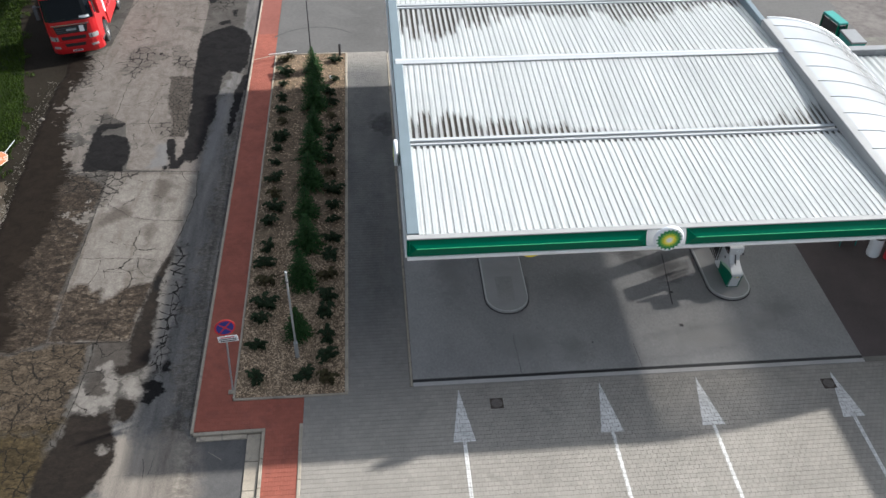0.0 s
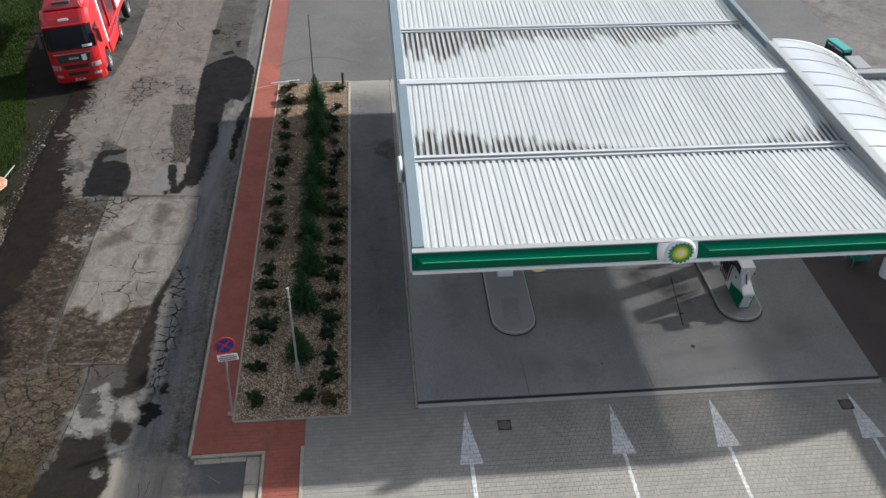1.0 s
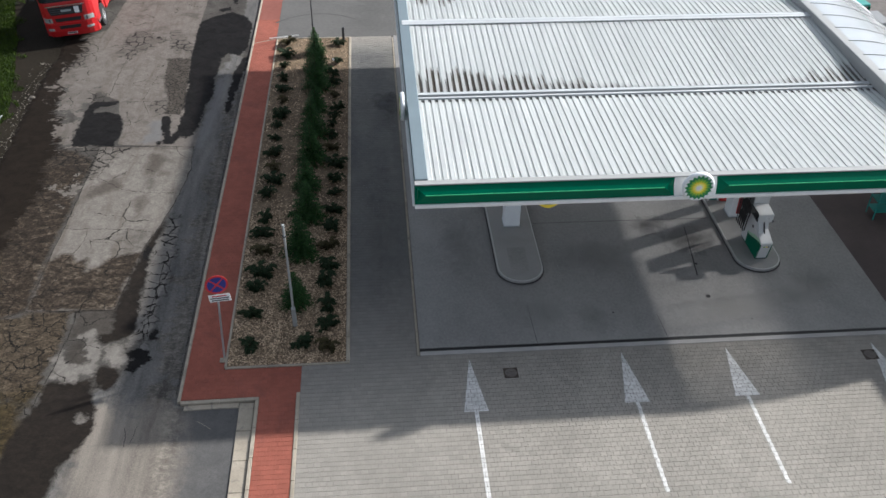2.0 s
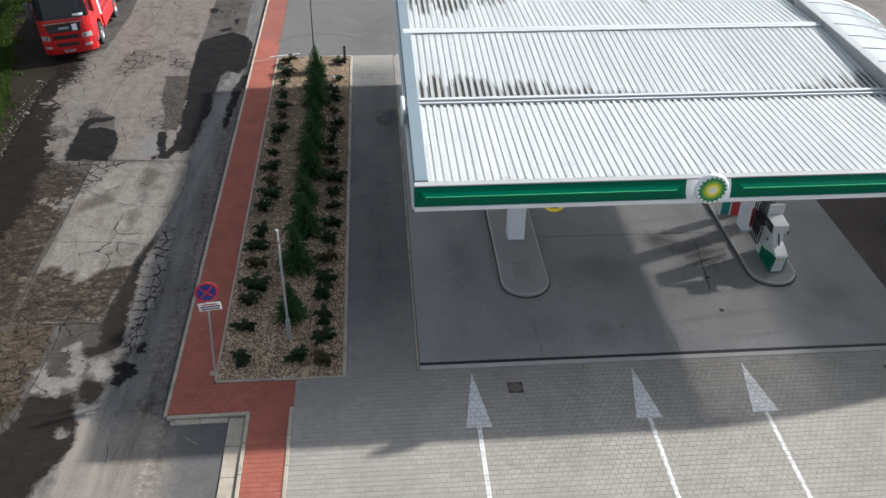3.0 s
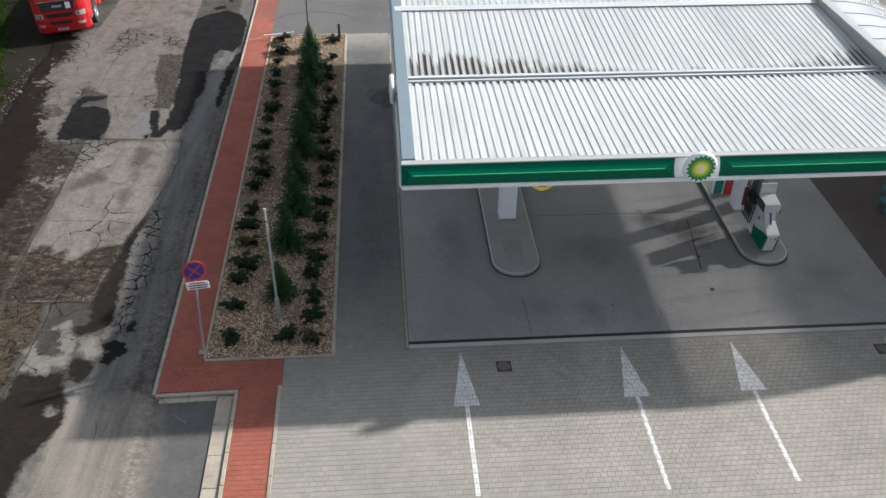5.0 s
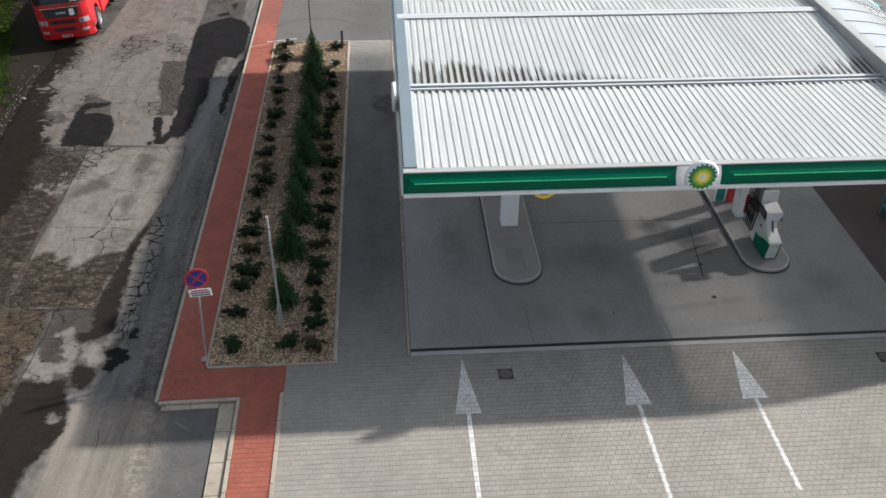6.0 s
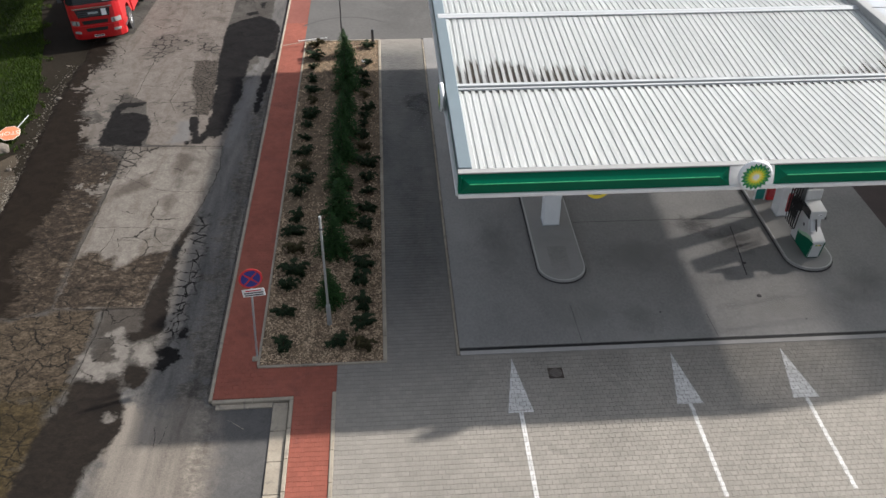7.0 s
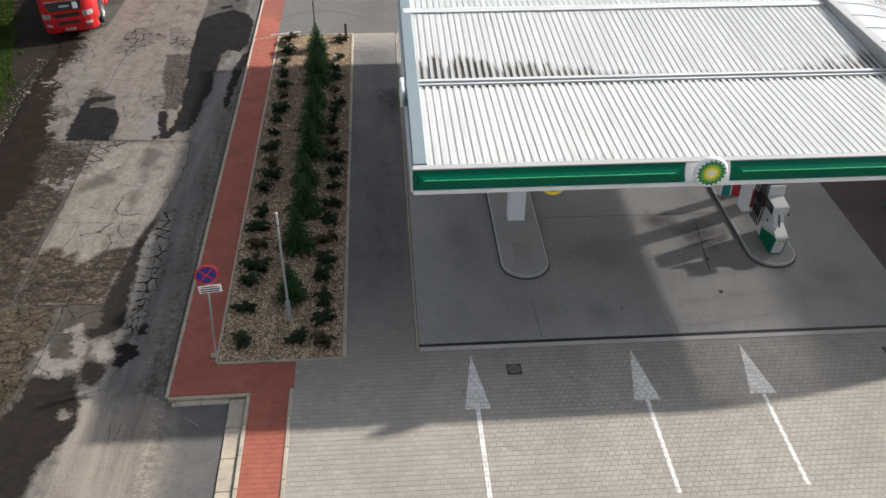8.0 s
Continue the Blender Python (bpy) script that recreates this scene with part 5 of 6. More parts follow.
def fascia_run(xa, xb, z0, z1, depth=0.1, lean=0.0, arcs=(False, False)):
    """A long green cladding panel along +x, facing -y: a low ridge, mitred ends, and hollow ends beside the emblem."""
    bm = bmesh.new()
    zm = z0 + 0.6 * (z1 - z0)
    rim = lambda z: 0.05 + (lean + 0.035) * (z - z0) / (z1 - z0)
    zs = [z0 + (z1 - z0) * k / 8 for k in range(9)]
    rows = []
    for end, x, arc, side in ((0, xa, arcs[0], 1), (1, xb, arcs[1], -1)):
        rows.append([bm.verts.new((arc_x(z, side) if arc else x, rim(z), z)) for z in zs])
    mid = [bm.verts.new((x + d, 0.02, zm)) for x, d in ((arc_x(zm, 1) if arcs[0] else xa, 0.27), (arc_x(zm, -1) if arcs[1] else xb, -0.27))]
    for row, m in zip(rows, mid):
        for a, b in zip(row, row[1:]):
            bm.faces.new((a, b, m))
    bm.faces.new((rows[0][0], mid[0], mid[1], rows[1][0]))
    bm.faces.new((rows[0][-1], rows[1][-1], mid[1], mid[0]))
    back = [[bm.verts.new((v.co.x, depth + lean, v.co.z)) for v in row] for row in rows]
    for row, rear in zip(rows, back):
        for k in range(8):
            bm.faces.new((row[k], row[k + 1], rear[k + 1], rear[k]))
    for k in (0, -1):
        bm.faces.new((rows[0][k], rows[1][k], back[1][k], back[0][k]))
    bmesh.ops.recalc_face_normals(bm, faces=bm.faces[:])
    return bm


LIP0, LIP1, BAND1 = 4.9, 5.0, 5.46
part("lower_lip", boxbm(X0, X1 + 0.6, YF - 0.06, YF + 0.06, LIP0, LIP1, 0.012), M_CAP, canopy, "white lower edge of the fascia")
part("fascia_back", boxbm(X0 + 0.03, X1 + 0.6, YF + 0.205, YF + 0.225, LIP1 - 0.02, 5.44), M_WHITE, canopy)
for xa, xb, arcs in ((X0, EMX - EMR, (False, True)), (EMX + EMR, X1 + 0.6, (True, False))):
    bm = fascia_run(xa, xb, LIP1 + 0.003, BAND1, lean=0.13, arcs=arcs)
    bmesh.ops.translate(bm, vec=(0, YF - 0.05, 0), verts=bm.verts[:])
    f = part("fascia_panel", bm, M_GREEN, canopy, "glossy dark green fascia panel")
    zm = LIP1 + 0.003 + 0.6 * (BAND1 - LIP1 - 0.003)
    part("fascia_line", boxbm(xa + 0.27, xb - 0.27, YF - 0.037, YF - 0.025, zm - 0.011, zm + 0.011), M_LIME, f, "thin light green line")
l = fascia_run(0, YB - YF, LIP1 + 0.003, BAND1 - 0.03)
bmesh.ops.rotate(l, cent=(0, 0, 0), matrix=Matrix.Rotation(-math.pi / 2, 3, "Z"), verts=l.verts[:])
bmesh.ops.translate(l, vec=(X0 - 0.0, YB, 0), verts=l.verts[:])
f = part("fascia_panel", l, M_GREEN, canopy, "glossy dark green fascia panel")
part("lower_lip", boxbm(X0 - 0.05, X0 + 0.05, YF + 0.062, YB, LIP0, LIP1, 0.012), M_CAP, canopy, "white lower edge of the fascia")

part("gutter_bracket", sweep(bmesh.new(), [(14.2, 5.5, 5.12), (14.45, 5.55, 5.2), (14.62, 5.7, 5.42), (14.55, 5.78, 5.52)], 0.03, 8), M_INK, canopy, "dark bracket at the gutter end")
# round emblem: plain sunburst in its colours, on a white housing
bm = bmesh.new()
zs = [LIP1 + 0.002 + (0.466 - 0.002) * k / 8 for k in range(9)]
ring = [(arc_x(z, -1) + 0.002, z) for z in zs] + [(arc_x(z, 1) - 0.002, z) for z in zs[::-1]]
face = [bm.verts.new((x, YF - 0.008 + 0.36 * (z - LIP1), z)) for x, z in ring]
rear = [bm.verts.new((x, YF + 0.2, z)) for x, z in ring]
bm.faces.new(face)
bm.faces.new(rear[::-1])
for k in range(len(ring)):
    bm.faces.new((face[k], face[k - 1], rear[k - 1], rear[k]))
bmesh.ops.recalc_face_normals(bm, faces=bm.faces[:])
part("emblem_housing", bm, M_CAP, canopy, "white field behind the emblem")


def star(n, ro, ri):
    return [((ro if k % 2 else ri) * math.sin(math.pi * k / n), (ro if k % 2 else ri) * math.cos(math.pi * k / n)) for k in range(2 * n)]


def emblem(parent, m):
    disc = part("emblem_disc", lathe(bmesh.new(), [(0.39, -0.07), (0.42, -0.04), (0.42, 0.0), (0.405, 0.03), (0.38, 0.05)], 40, m), M_WHITE, parent, "round white emblem dish", smooth=False)
    for k, (ro, ri, mat_) in enumerate(((0.375, 0.3, M_STARGREEN), (0.285, 0.215, M_LEAFGREEN), (0.215, 0.15, M_YELLOW), (0.15, 0.1, M_LEMON), (0.09, 0.06, M_SIGNWHITE))):
        bm = prism(bmesh.new(), star(18, ro, ri), 0.052 + 0.004 * k, 0.056 + 0.004 * k)
        bmesh.ops.transform(bm, matrix=m, verts=bm.verts[:])
        part("petal_ring", bm, mat_, disc)


emblem(canopy, Matrix.Translation((7.13, YF - 0.11, 5.33)) @ Matrix.Rotation(math.pi / 2, 4, "X"))
emblem(canopy, Matrix.Translation((X0 - 0.12, 5.0, 5.26)) @ Matrix.Rotation(-math.pi / 2, 4, "Y"))


def column(x0, x1, y0, y1):
    col = part("column", boxbm(x0, x1, y0, y1, 0.12, 4.948, 0.02), M_WHITE, canopy, "square white canopy column")
    part("base_plate", boxbm(x0 - 0.02, x1 + 0.02, y0 - 0.02, y1 + 0.02, 0.12, 0.15), M_ZINC, col)


column(3.17, 3.7, 5.87, 6.37)
column(10.97, 11.41, 5.95, 6.45)

# hanging yellow roundel under the front edge
roundel = thing("clearance_sign", "round yellow sign hanging under the canopy edge", "sign")
ym = Matrix.Translation((3.37, 0.5, 4.9)) @ Matrix.Rotation(math.pi / 2, 4, "X")
part("disc", lathe(bmesh.new(), [(0.3, -0.012), (0.305, 0), (0.3, 0.012)], 32, ym), M_YELLOW, roundel)
for dz, w in ((-0.1, 0.13), (-0.17, 0.1)):
    part("lettering", boxbm(3.37 - w, 3.37 + w, 0.483, 0.487, 4.9 + dz - 0.02, 4.9 + dz + 0.02), M_INK, roundel)

# ---- pump islands ----
def stadium(x0, x1, y0, y1, n=14):
    r = (x1 - x0) / 2
    cx = (x0 + x1) / 2
    return [(cx + r * math.cos(a), y0 + r + r * math.sin(a)) for a in (math.pi + math.pi * k / n for k in range(n + 1))] + [(cx + r * math.cos(a), y1 - r + r * math.sin(a)) for a in (math.pi * k / n for k in range(n + 1))]


def island(x0, x1, y0, y1):
    t = thing("pump_island", "raised concrete pump island with a steel-edged rim", "pump island", "pump islands", at=((x0 + x1) / 2, y0, 0))
    off = Matrix.Translation((-(x0 + x1) / 2, -y0, 0))
    for name, d, z0, z1, mt, lab in (("kerb_rim", 0.0, 0.0, 0.112, M_ISLE, "grey concrete rim"), ("steel_edge", 0.01, 0.10, 0.124, M_EDGE, "bright steel edge"), ("top", 0.05, 0.10, 0.126, M_ISLE, "smooth grey concrete top")):
        bm = prism(bmesh.new(), stadium(x0 + d, x1 - d, y0 + d, y1 - d), z0, z1, 0.01 if d == 0 else 0.0)
        bmesh.ops.transform(bm, matrix=off, verts=bm.verts[:])
        part(name, bm, mt, t, lab)
    bm = prism(bmesh.new(), stadium(x0 - 0.03, x1 + 0.03, y0 - 0.03, y1 + 0.03), 0.0, 0.04)
    bmesh.ops.transform(bm, matrix=off, verts=bm.verts[:])
    part("skirt", bm, M_BLACK, t, "black base line")
    return t


M_EDGE = plain("worn_steel_edge", (0.42, 0.42, 0.41), 0.4, 0.3)
M_ISLE = surface("island_concrete", (0.225, 0.222, 0.216), (0.32, 0.314, 0.302), 0.7, 40, 0.75, 0.06, 0.15)
left_isle = island(2.66, 4.13, 2.95, 9.6)
island(10.43, 11.9, 3.05, 9.6)
part("hatch", boxbm(3.09 - 3.395, 3.68 - 3.395, 3.46 - 2.95, 4.7 - 2.95, 0.12, 0.131), M_PAD, left_isle, "flat rectangular hatch")


M_PUMP = plain("silver_grey_enamel", (0.57, 0.58, 0.58), 0.4, 0.1, 0.06, 1.5)


M_SWOOSH = plain("pale_green_print", (0.36, 0.55, 0.38), 0.4)


def pump():
    """Dispenser seen end-on: low cabinet leaning out at the front, hose mast behind, display head on a neck."""
    t = thing("fuel_pump", "silver and green fuel dispenser with black hoses", "fuel pump", at=(11.25, 3.6, 0.126))
    xl, xr = -0.23, 0.16
    bm = prism_x(bmesh.new(), [(-0.02, 0.05), (-0.17, 0.7), (-0.14, 0.74), (0.36, 0.92), (0.48, 1.24), (0.54, 1.3), (1.25, 1.32), (1.28, 1.28), (1.28, 0.05)], xl, xr)
    bmesh.ops.bevel(bm, geom=bm.edges[:], offset=0.008, segments=1, affect="EDGES")
    part("cabinet", bm, M_PUMP, t, "silver dispenser cabinet")
    part("plinth", boxbm(xl + 0.02, xr - 0.02, 0.01, 1.26, 0.0, 0.06), M_DEEPGREEN, t, "dark green plinth")
    lower = [(-0.005, 0.05), (-0.165, 0.69), (0.1, 0.66), (0.3, 0.6), (0.5, 0.53), (0.7, 0.47), (0.88, 0.46), (0.88, 0.05)]
    upper = [(-0.165, 0.7), (-0.13, 0.73), (0.1, 0.76), (0.35, 0.72), (0.55, 0.63), (0.7, 0.56), (0.88, 0.53), (0.88, 0.465), (0.7, 0.475), (0.5, 0.535), (0.3, 0.605), (0.1, 0.665)]
    for s in (xl - 0.004, xr + 0.001):
        skirt = part("green_skirt", prism_x(bmesh.new(), lower, s, s + 0.003), M_GREEN, t, "curved green side panel")
        part("swoosh", prism_x(bmesh.new(), upper, s, s + 0.003), M_SWOOSH, skirt, "pale green curved stripe")
    for k in (xl + 0.015, xr - 0.015):
        bm = boxbm(k - 0.015, k + 0.015, -0.006, 0.0, 0.06, 0.68)
        for v in bm.verts:
            v.co.y -= 0.02 + 0.23 * (v.co.z - 0.05)
        part("edge_strip", bm, M_GREEN, t, "narrow green edge strip")
    for k, mt in ((-0.085, M_LEAFGREEN), (0.0, M_YELLOW), (0.05, M_INK)):
        bm = boxbm(k - 0.03, k + 0.03, -0.004, 0.0, 0.55, 0.6)
        for v in bm.verts:
            v.co.y -= 0.021 + 0.23 * (v.co.z - 0.05)
        part("end_mark", bm, mt, t, "small printed mark")
    part("neck", boxbm(-0.17, 0.03, 0.46, 0.66, 1.3, 1.42, 0.02), M_PUMP, t)
    bm = boxbm(-0.38, 0.12, 0.14, 0.72, 1.34, 1.68, 0.02)
    for v in bm.verts:
        if v.co.y < 0.3 and v.co.z > 1.5:
            v.co.z -= 0.05
        if v.co.x < -0.2 and v.co.z < 1.45:
            v.co.x += 0.02
    hd = part("display_head", bm, M_PUMP, t, "silver display head")
    bm = boxbm(-0.402, -0.385, 0.16, 0.71, 1.35, 1.65)
    for v in bm.verts:
        v.co.x += 0.02 * (1.66 - v.co.z) / 0.3
    part("screen", bm, M_GLASS, hd, "dark price display")
    bm = prism(bmesh.new(), [(0.075 * math.cos(a * math.pi / 8) - 0.06, 0.03 * math.sin(a * math.pi / 8)) for a in range(16)], 0, 0.008)
    bmesh.ops.transform(bm, matrix=Matrix.Translation((0, 0.141, 1.5)) @ Matrix.Rotation(math.pi / 2, 4, "X"), verts=bm.verts[:])
    lb = part("head_label", bm, M_SIGNWHITE, hd, "white oval label")
    part("bar", boxbm(-0.1, -0.02, 0.128, 0.132, 1.492, 1.508), M_INK, lb)
    part("head_corner", boxbm(0.085, 0.14, 0.128, 0.139, 1.335, 1.43), M_INK, hd, "dark corner reader")
    part("top_sign", boxbm(-0.34, 0.15, 0.73, 0.8, 1.6, 2.02, 0.015), M_PUMP, t, "silver upright panel")
    bm = prism_x(bmesh.new(), [(0.2, 0.87), (0.36, 0.92), (0.48, 1.2), (0.4, 1.22)], -0.2, -0.05)
    reader = part("card_reader", bm, M_PUMP, t, "wedge-shaped card reader")
    part("keypad", prism_x(bmesh.new(), [(0.12, 0.9), (0.34, 0.93), (0.46, 1.24), (0.34, 1.26)], -0.05, -0.03), M_INK, reader, "dark keypad face")
    bm = lathe(bmesh.new(), [(0.05, 0), (0.055, 0.01), (0.03, 0.012)], 16, Matrix.Translation((xl - 0.002, 0.62, 0.86)) @ Matrix.Rotation(-math.pi / 2, 4, "Y"))
    part("round_badge", bm, M_INK, t, "small round dark badge")
    part("hose_mast", boxbm(-0.22, -0.06, 0.95, 1.62, 1.3, 2.3, 0.02), M_DULL, t, "grey hose mast")
    for k in range(5):
        y = 0.95 + 0.14 * k
        bm = sweep(bmesh.new(), [(-0.23, y, 2.3), (-0.36, y, 2.2), (-0.42, y - 0.02, 1.6), (-0.45, y - 0.05, 0.9), (-0.42, y - 0.04, 0.5), (-0.34, y, 0.45), (-0.3, y + 0.01, 0.9), (-0.27, y, 1.2)], 0.021)
        part("hose", bm, M_BLACK, t, "black rubber hose")
        bm = boxbm(-0.4 - 0.08 * (k == 4), -0.24 - 0.12 * (k == 4), y - 0.035, y + 0.035, 1.15 - 0.4 * (k == 4), 1.42, 0.015)
        rod(bm, (-0.31, y, 1.4), (-0.37, y, 1.58), 0.017, 0.013, 8)
        part("nozzle", bm, M_PINK if k == 4 else M_BLACK, t, "hanging fuel nozzle")
    return t


def prism_x(bm, outline, x0, x1):
    a = [bm.verts.new((x0, y, z)) for y, z in outline]
    b = [bm.verts.new((x1, y, z)) for y, z in outline]
    bm.faces.new(a)
    bm.faces.new(b[::-1])
    n = len(outline)
    for i in range(n):
        bm.faces.new((a[i], b[i], b[(i + 1) % n], a[(i + 1) % n]))
    bmesh.ops.recalc_face_normals(bm, faces=bm.faces[:])
    return bm


pump()
ext = thing("fire_extinguisher_box", "red cabinet beside the white canopy column", "extinguisher box", at=(11.1, 7.0, 0.126))
part("body", boxbm(-0.13, 0.13, -0.1, 0.25, 0.0, 1.45, 0.03), M_SIGNRED, ext)
part("front", boxbm(-0.1, 0.1, -0.108, -0.1, 0.15, 1.3), M_PINK, ext)
board = thing("notice_board", "dark teal notice board with a white frame", "sign", at=(10.74, 7.0, 0.126))
bm = boxbm(-0.15, 0.15, -0.03, 0.03, 0.03, 1.5, 0.01)
part("panel", bm, M_TEAL, board)
bm = bmesh.new()
for a in (-0.17, 0.17):
    box(bm, a - 0.02, a + 0.02, -0.04, 0.04, 0.0, 1.54)
box(bm, -0.15, 0.15, -0.04, 0.04, 1.5, 1.54)
part("frame", bm, M_SIGNWHITE, board)

# goods under the lean-to
bin_ = thing("waste_bin", "white round bin with a black rim", "bin", at=(17.0, 5.1, 0))
part("drum", lathe(bmesh.new(), [(0.21, 0), (0.235, 0.05), (0.235, 0.92), (0.225, 0.95)], 28, Matrix()), M_WHITE, bin_)
part("rim", lathe(bmesh.new(), [(0.24, 0.82), (0.245, 0.84), (0.245, 0.9), (0.24, 0.92)], 28, Matrix()), M_BLACK, bin_)
part("lid", lathe(bmesh.new(), [(0.225, 0.95), (0.16, 1.03), (0.06, 1.06)], 28, Matrix()), M_WHITE, bin_)
rack = thing("goods_rack", "teal wire rack under the lean-to roof", "rack", at=(16.3, 5.9, 0))
for ax in (-0.3, 0.3):
    for ay in (-0.25, 0.25):
        part("post", rod(bmesh.new(), (ax, ay, 0), (ax, ay, 1.2), 0.02), M_TEAL, rack)
for z in (0.3, 0.7, 1.1):
    part("shelf", boxbm(-0.32, 0.32, -0.27, 0.27, z, z + 0.03, 0.005), M_TEAL, rack)
can = thing("gas_cylinder", "red gas cylinder standing on the paving", "gas cylinder", at=(17.45, 4.85, 0))
part("tank", lathe(bmesh.new(), [(0.12, 0), (0.16, 0.03), (0.16, 0.6), (0.13, 0.72), (0.05, 0.78)], 20, Matrix()), M_SIGNRED, can)
part("collar", lathe(bmesh.new(), [(0.09, 0.74), (0.1, 0.76), (0.1, 0.88), (0.08, 0.88)], 16, Matrix()), M_SIGNWHITE, can)

# ---- lean-to vault and shop ----
vault = thing("lean_to_roof", "curved milky polycarbonate roof beside the canopy", "lean-to roof")
VR, VC = 5.4, (14.45, 0.3)
ANG = [k * 46 / 14 for k in range(15)]
y = 0.45
while y < 12.55:
    y1 = min(y + 1.05, 12.7)
    bm = bmesh.new()
    a, b = [], []
    for g in ANG:
        s, c = math.sin(radians(g)), math.cos(radians(g))
        a.append(bm.verts.new((VC[0] + VR * s, y + 0.02, VC[1] + VR * c)))
        b.append(bm.verts.new((VC[0] + VR * s, y1 - 0.02, VC[1] + VR * c)))
    for i in range(len(ANG) - 1):
        bm.faces.new((a[i], a[i + 1], b[i + 1], b[i]))
    part("glazing_panel", bm, M_POLY, vault, smooth=True)
    bm = bmesh.new()
    sweep(bm, [(VC[0] + VR * math.sin(radians(g)), y, VC[1] + VR * math.cos(radians(g))) for g in ANG], 0.02, 6)
    part("glazing_bar", bm, M_DULL, vault, "slim grey glazing bar")
    y = y1
part("end_bar", sweep(bmesh.new(), [(VC[0] + VR * math.sin(radians(g)), 12.7, VC[1] + VR * math.cos(radians(g))) for g in ANG], 0.04, 8), M_WHITE, vault)

shop = thing("shop", "low station shop with a flat ribbed metal roof", "building", at=(18.35, 0, 0))
part("wall", boxbm(0.0, 11, -3, 13.6, 0, 3.5), M_SHOP, shop)
part("front_glazing", boxbm(-0.03, -0.002, 0.5, 12.5, 0.3, 2.6), M_GLASS, shop)
part("high_wall", boxbm(-0.02, 0.1, -3, 12.7, 3.5, 4.06), M_GREYMET, shop)
part("roof", ribbed(0.12, 11, -2.8, 3.52, 13.3, 3.55, 0.3, 0.04), M_ROOF, shop)
part("parapet", boxbm(0.12, 11.1, 13.32, 13.7, 3.4, 3.85, 0.02), M_DULL, shop, "grey metal parapet")

kiosk = thing("kiosk", "small kiosk with a green roof and glazed sides", "kiosk", at=(21.0, 19.25, 0))
kiosk.rotation_euler = (0, 0, radians(9))
kiosk.scale = (0.85, 0.85, 1.0)
part("roof", boxbm(-0.31, 0.31, -0.8, 0.8, 2.3, 2.42, 0.04), M_TEAL, kiosk, "green flat roof")
for ax in (-0.27, 0.27):
    for ay in (-0.74, 0.74):
        part("post", boxbm(ax - 0.04, ax + 0.04, ay - 0.04, ay + 0.04, 0, 2.3), M_GREEN, kiosk)
part("pane", boxbm(-0.28, -0.26, -0.7, 0.7, 0.2, 2.25), M_GLASS, kiosk)
part("pane", boxbm(-0.23, 0.23, -0.75, -0.73, 0.2, 2.25), M_GLASS, kiosk)
crate = thing("storage_box", "teal metal storage box with a pale blue-grey lid", "box", at=(21.25, 17.75, 0))
part("body", boxbm(-0.34, 0.34, -0.62, 0.62, 0, 2.1, 0.02), M_TEAL, crate, "teal sheet sides")
part("lid", boxbm(-0.37, 0.37, -0.66, 0.66, 2.1, 2.2, 0.02), M_DULL, crate, "pale blue-grey lid")

# ---- planting bed ----
tagged(part("ground_gravel_bed", sheet(rect(-5.42, -2.1, -0.11, 21.68), 0.0), M_GRAVEL), "brown gravel mulch of the planting bed", "gravel bed", kind="structure")
_rng = random.Random(12)
spots = [(_rng.uniform(-5.4, -2.12), _rng.uniform(-0.09, 21.66) if _rng.random() < 0.45 else _rng.uniform(-0.09, 7.5), 0.006) for k in range(21000)]
stones("gravel", spots, M_STONE, _rng, 0.018, 0.042, "mixed brown and cream pebbles covering the bed")


def conifer(seed, height, spread):
    """Young spruce: trunk, whorls of drooping boughs set with short needle sprays."""
    rng = random.Random(seed)
    t = thing("conifer", "young dark green conifer in the gravel bed", "tree", "bed conifers")
    part("trunk", rod(bmesh.new(), (0, 0, 0), (0, 0, height * 0.96), 0.03, 0.006, 8), M_BARK, t)
    verts, faces = [], []
    z = 0.06
    while z < height:
        f = 1 - z / height
        reach = spread * (f ** 0.8) + 0.04
        n = int(6 + 7 * f)
        a0 = rng.uniform(0, 6.28)
        for k in range(n):
            a = a0 + 6.28 * k / n + rng.uniform(-0.25, 0.25)
            r = reach * rng.uniform(0.7, 1.12)
            c, s = math.cos(a), math.sin(a)
            steps = max(3, int(r / 0.045))
            for j in range(steps):
                u = (j + rng.random()) / steps
                px, py = c * r * u, s * r * u
                pz = z + 0.12 * r * u - 0.25 * r * u * u + rng.uniform(-0.02, 0.02)
                for side in (-1, 1, 0):
                    b = a + side * rng.uniform(0.6, 1.1)
                    ln = (0.13 - 0.05 * u) * rng.uniform(0.7, 1.2) * (0.6 + 0.4 * f)
                    w = rng.uniform(0.014, 0.024)
                    ex, ey, ez = px + math.cos(b) * ln, py + math.sin(b) * ln, pz + rng.uniform(-0.04, 0.06)
                    nx, ny = -math.sin(b) * w, math.cos(b) * w
                    i = len(verts)
                    mx, my, mz = (px + ex) / 2, (py + ey) / 2, (pz + ez) / 2 + 0.012
                    verts += [(px, py, pz), (mx + nx, my + ny, mz), (ex, ey, ez), (mx - nx, my - ny, mz - 0.01)]
                    faces += [(i, i + 1, i + 2, i + 3)]
        z += 0.075 + 0.03 * (1 - f)
    data_part("crown", verts, faces, M_SPRUCE, t)
    return t


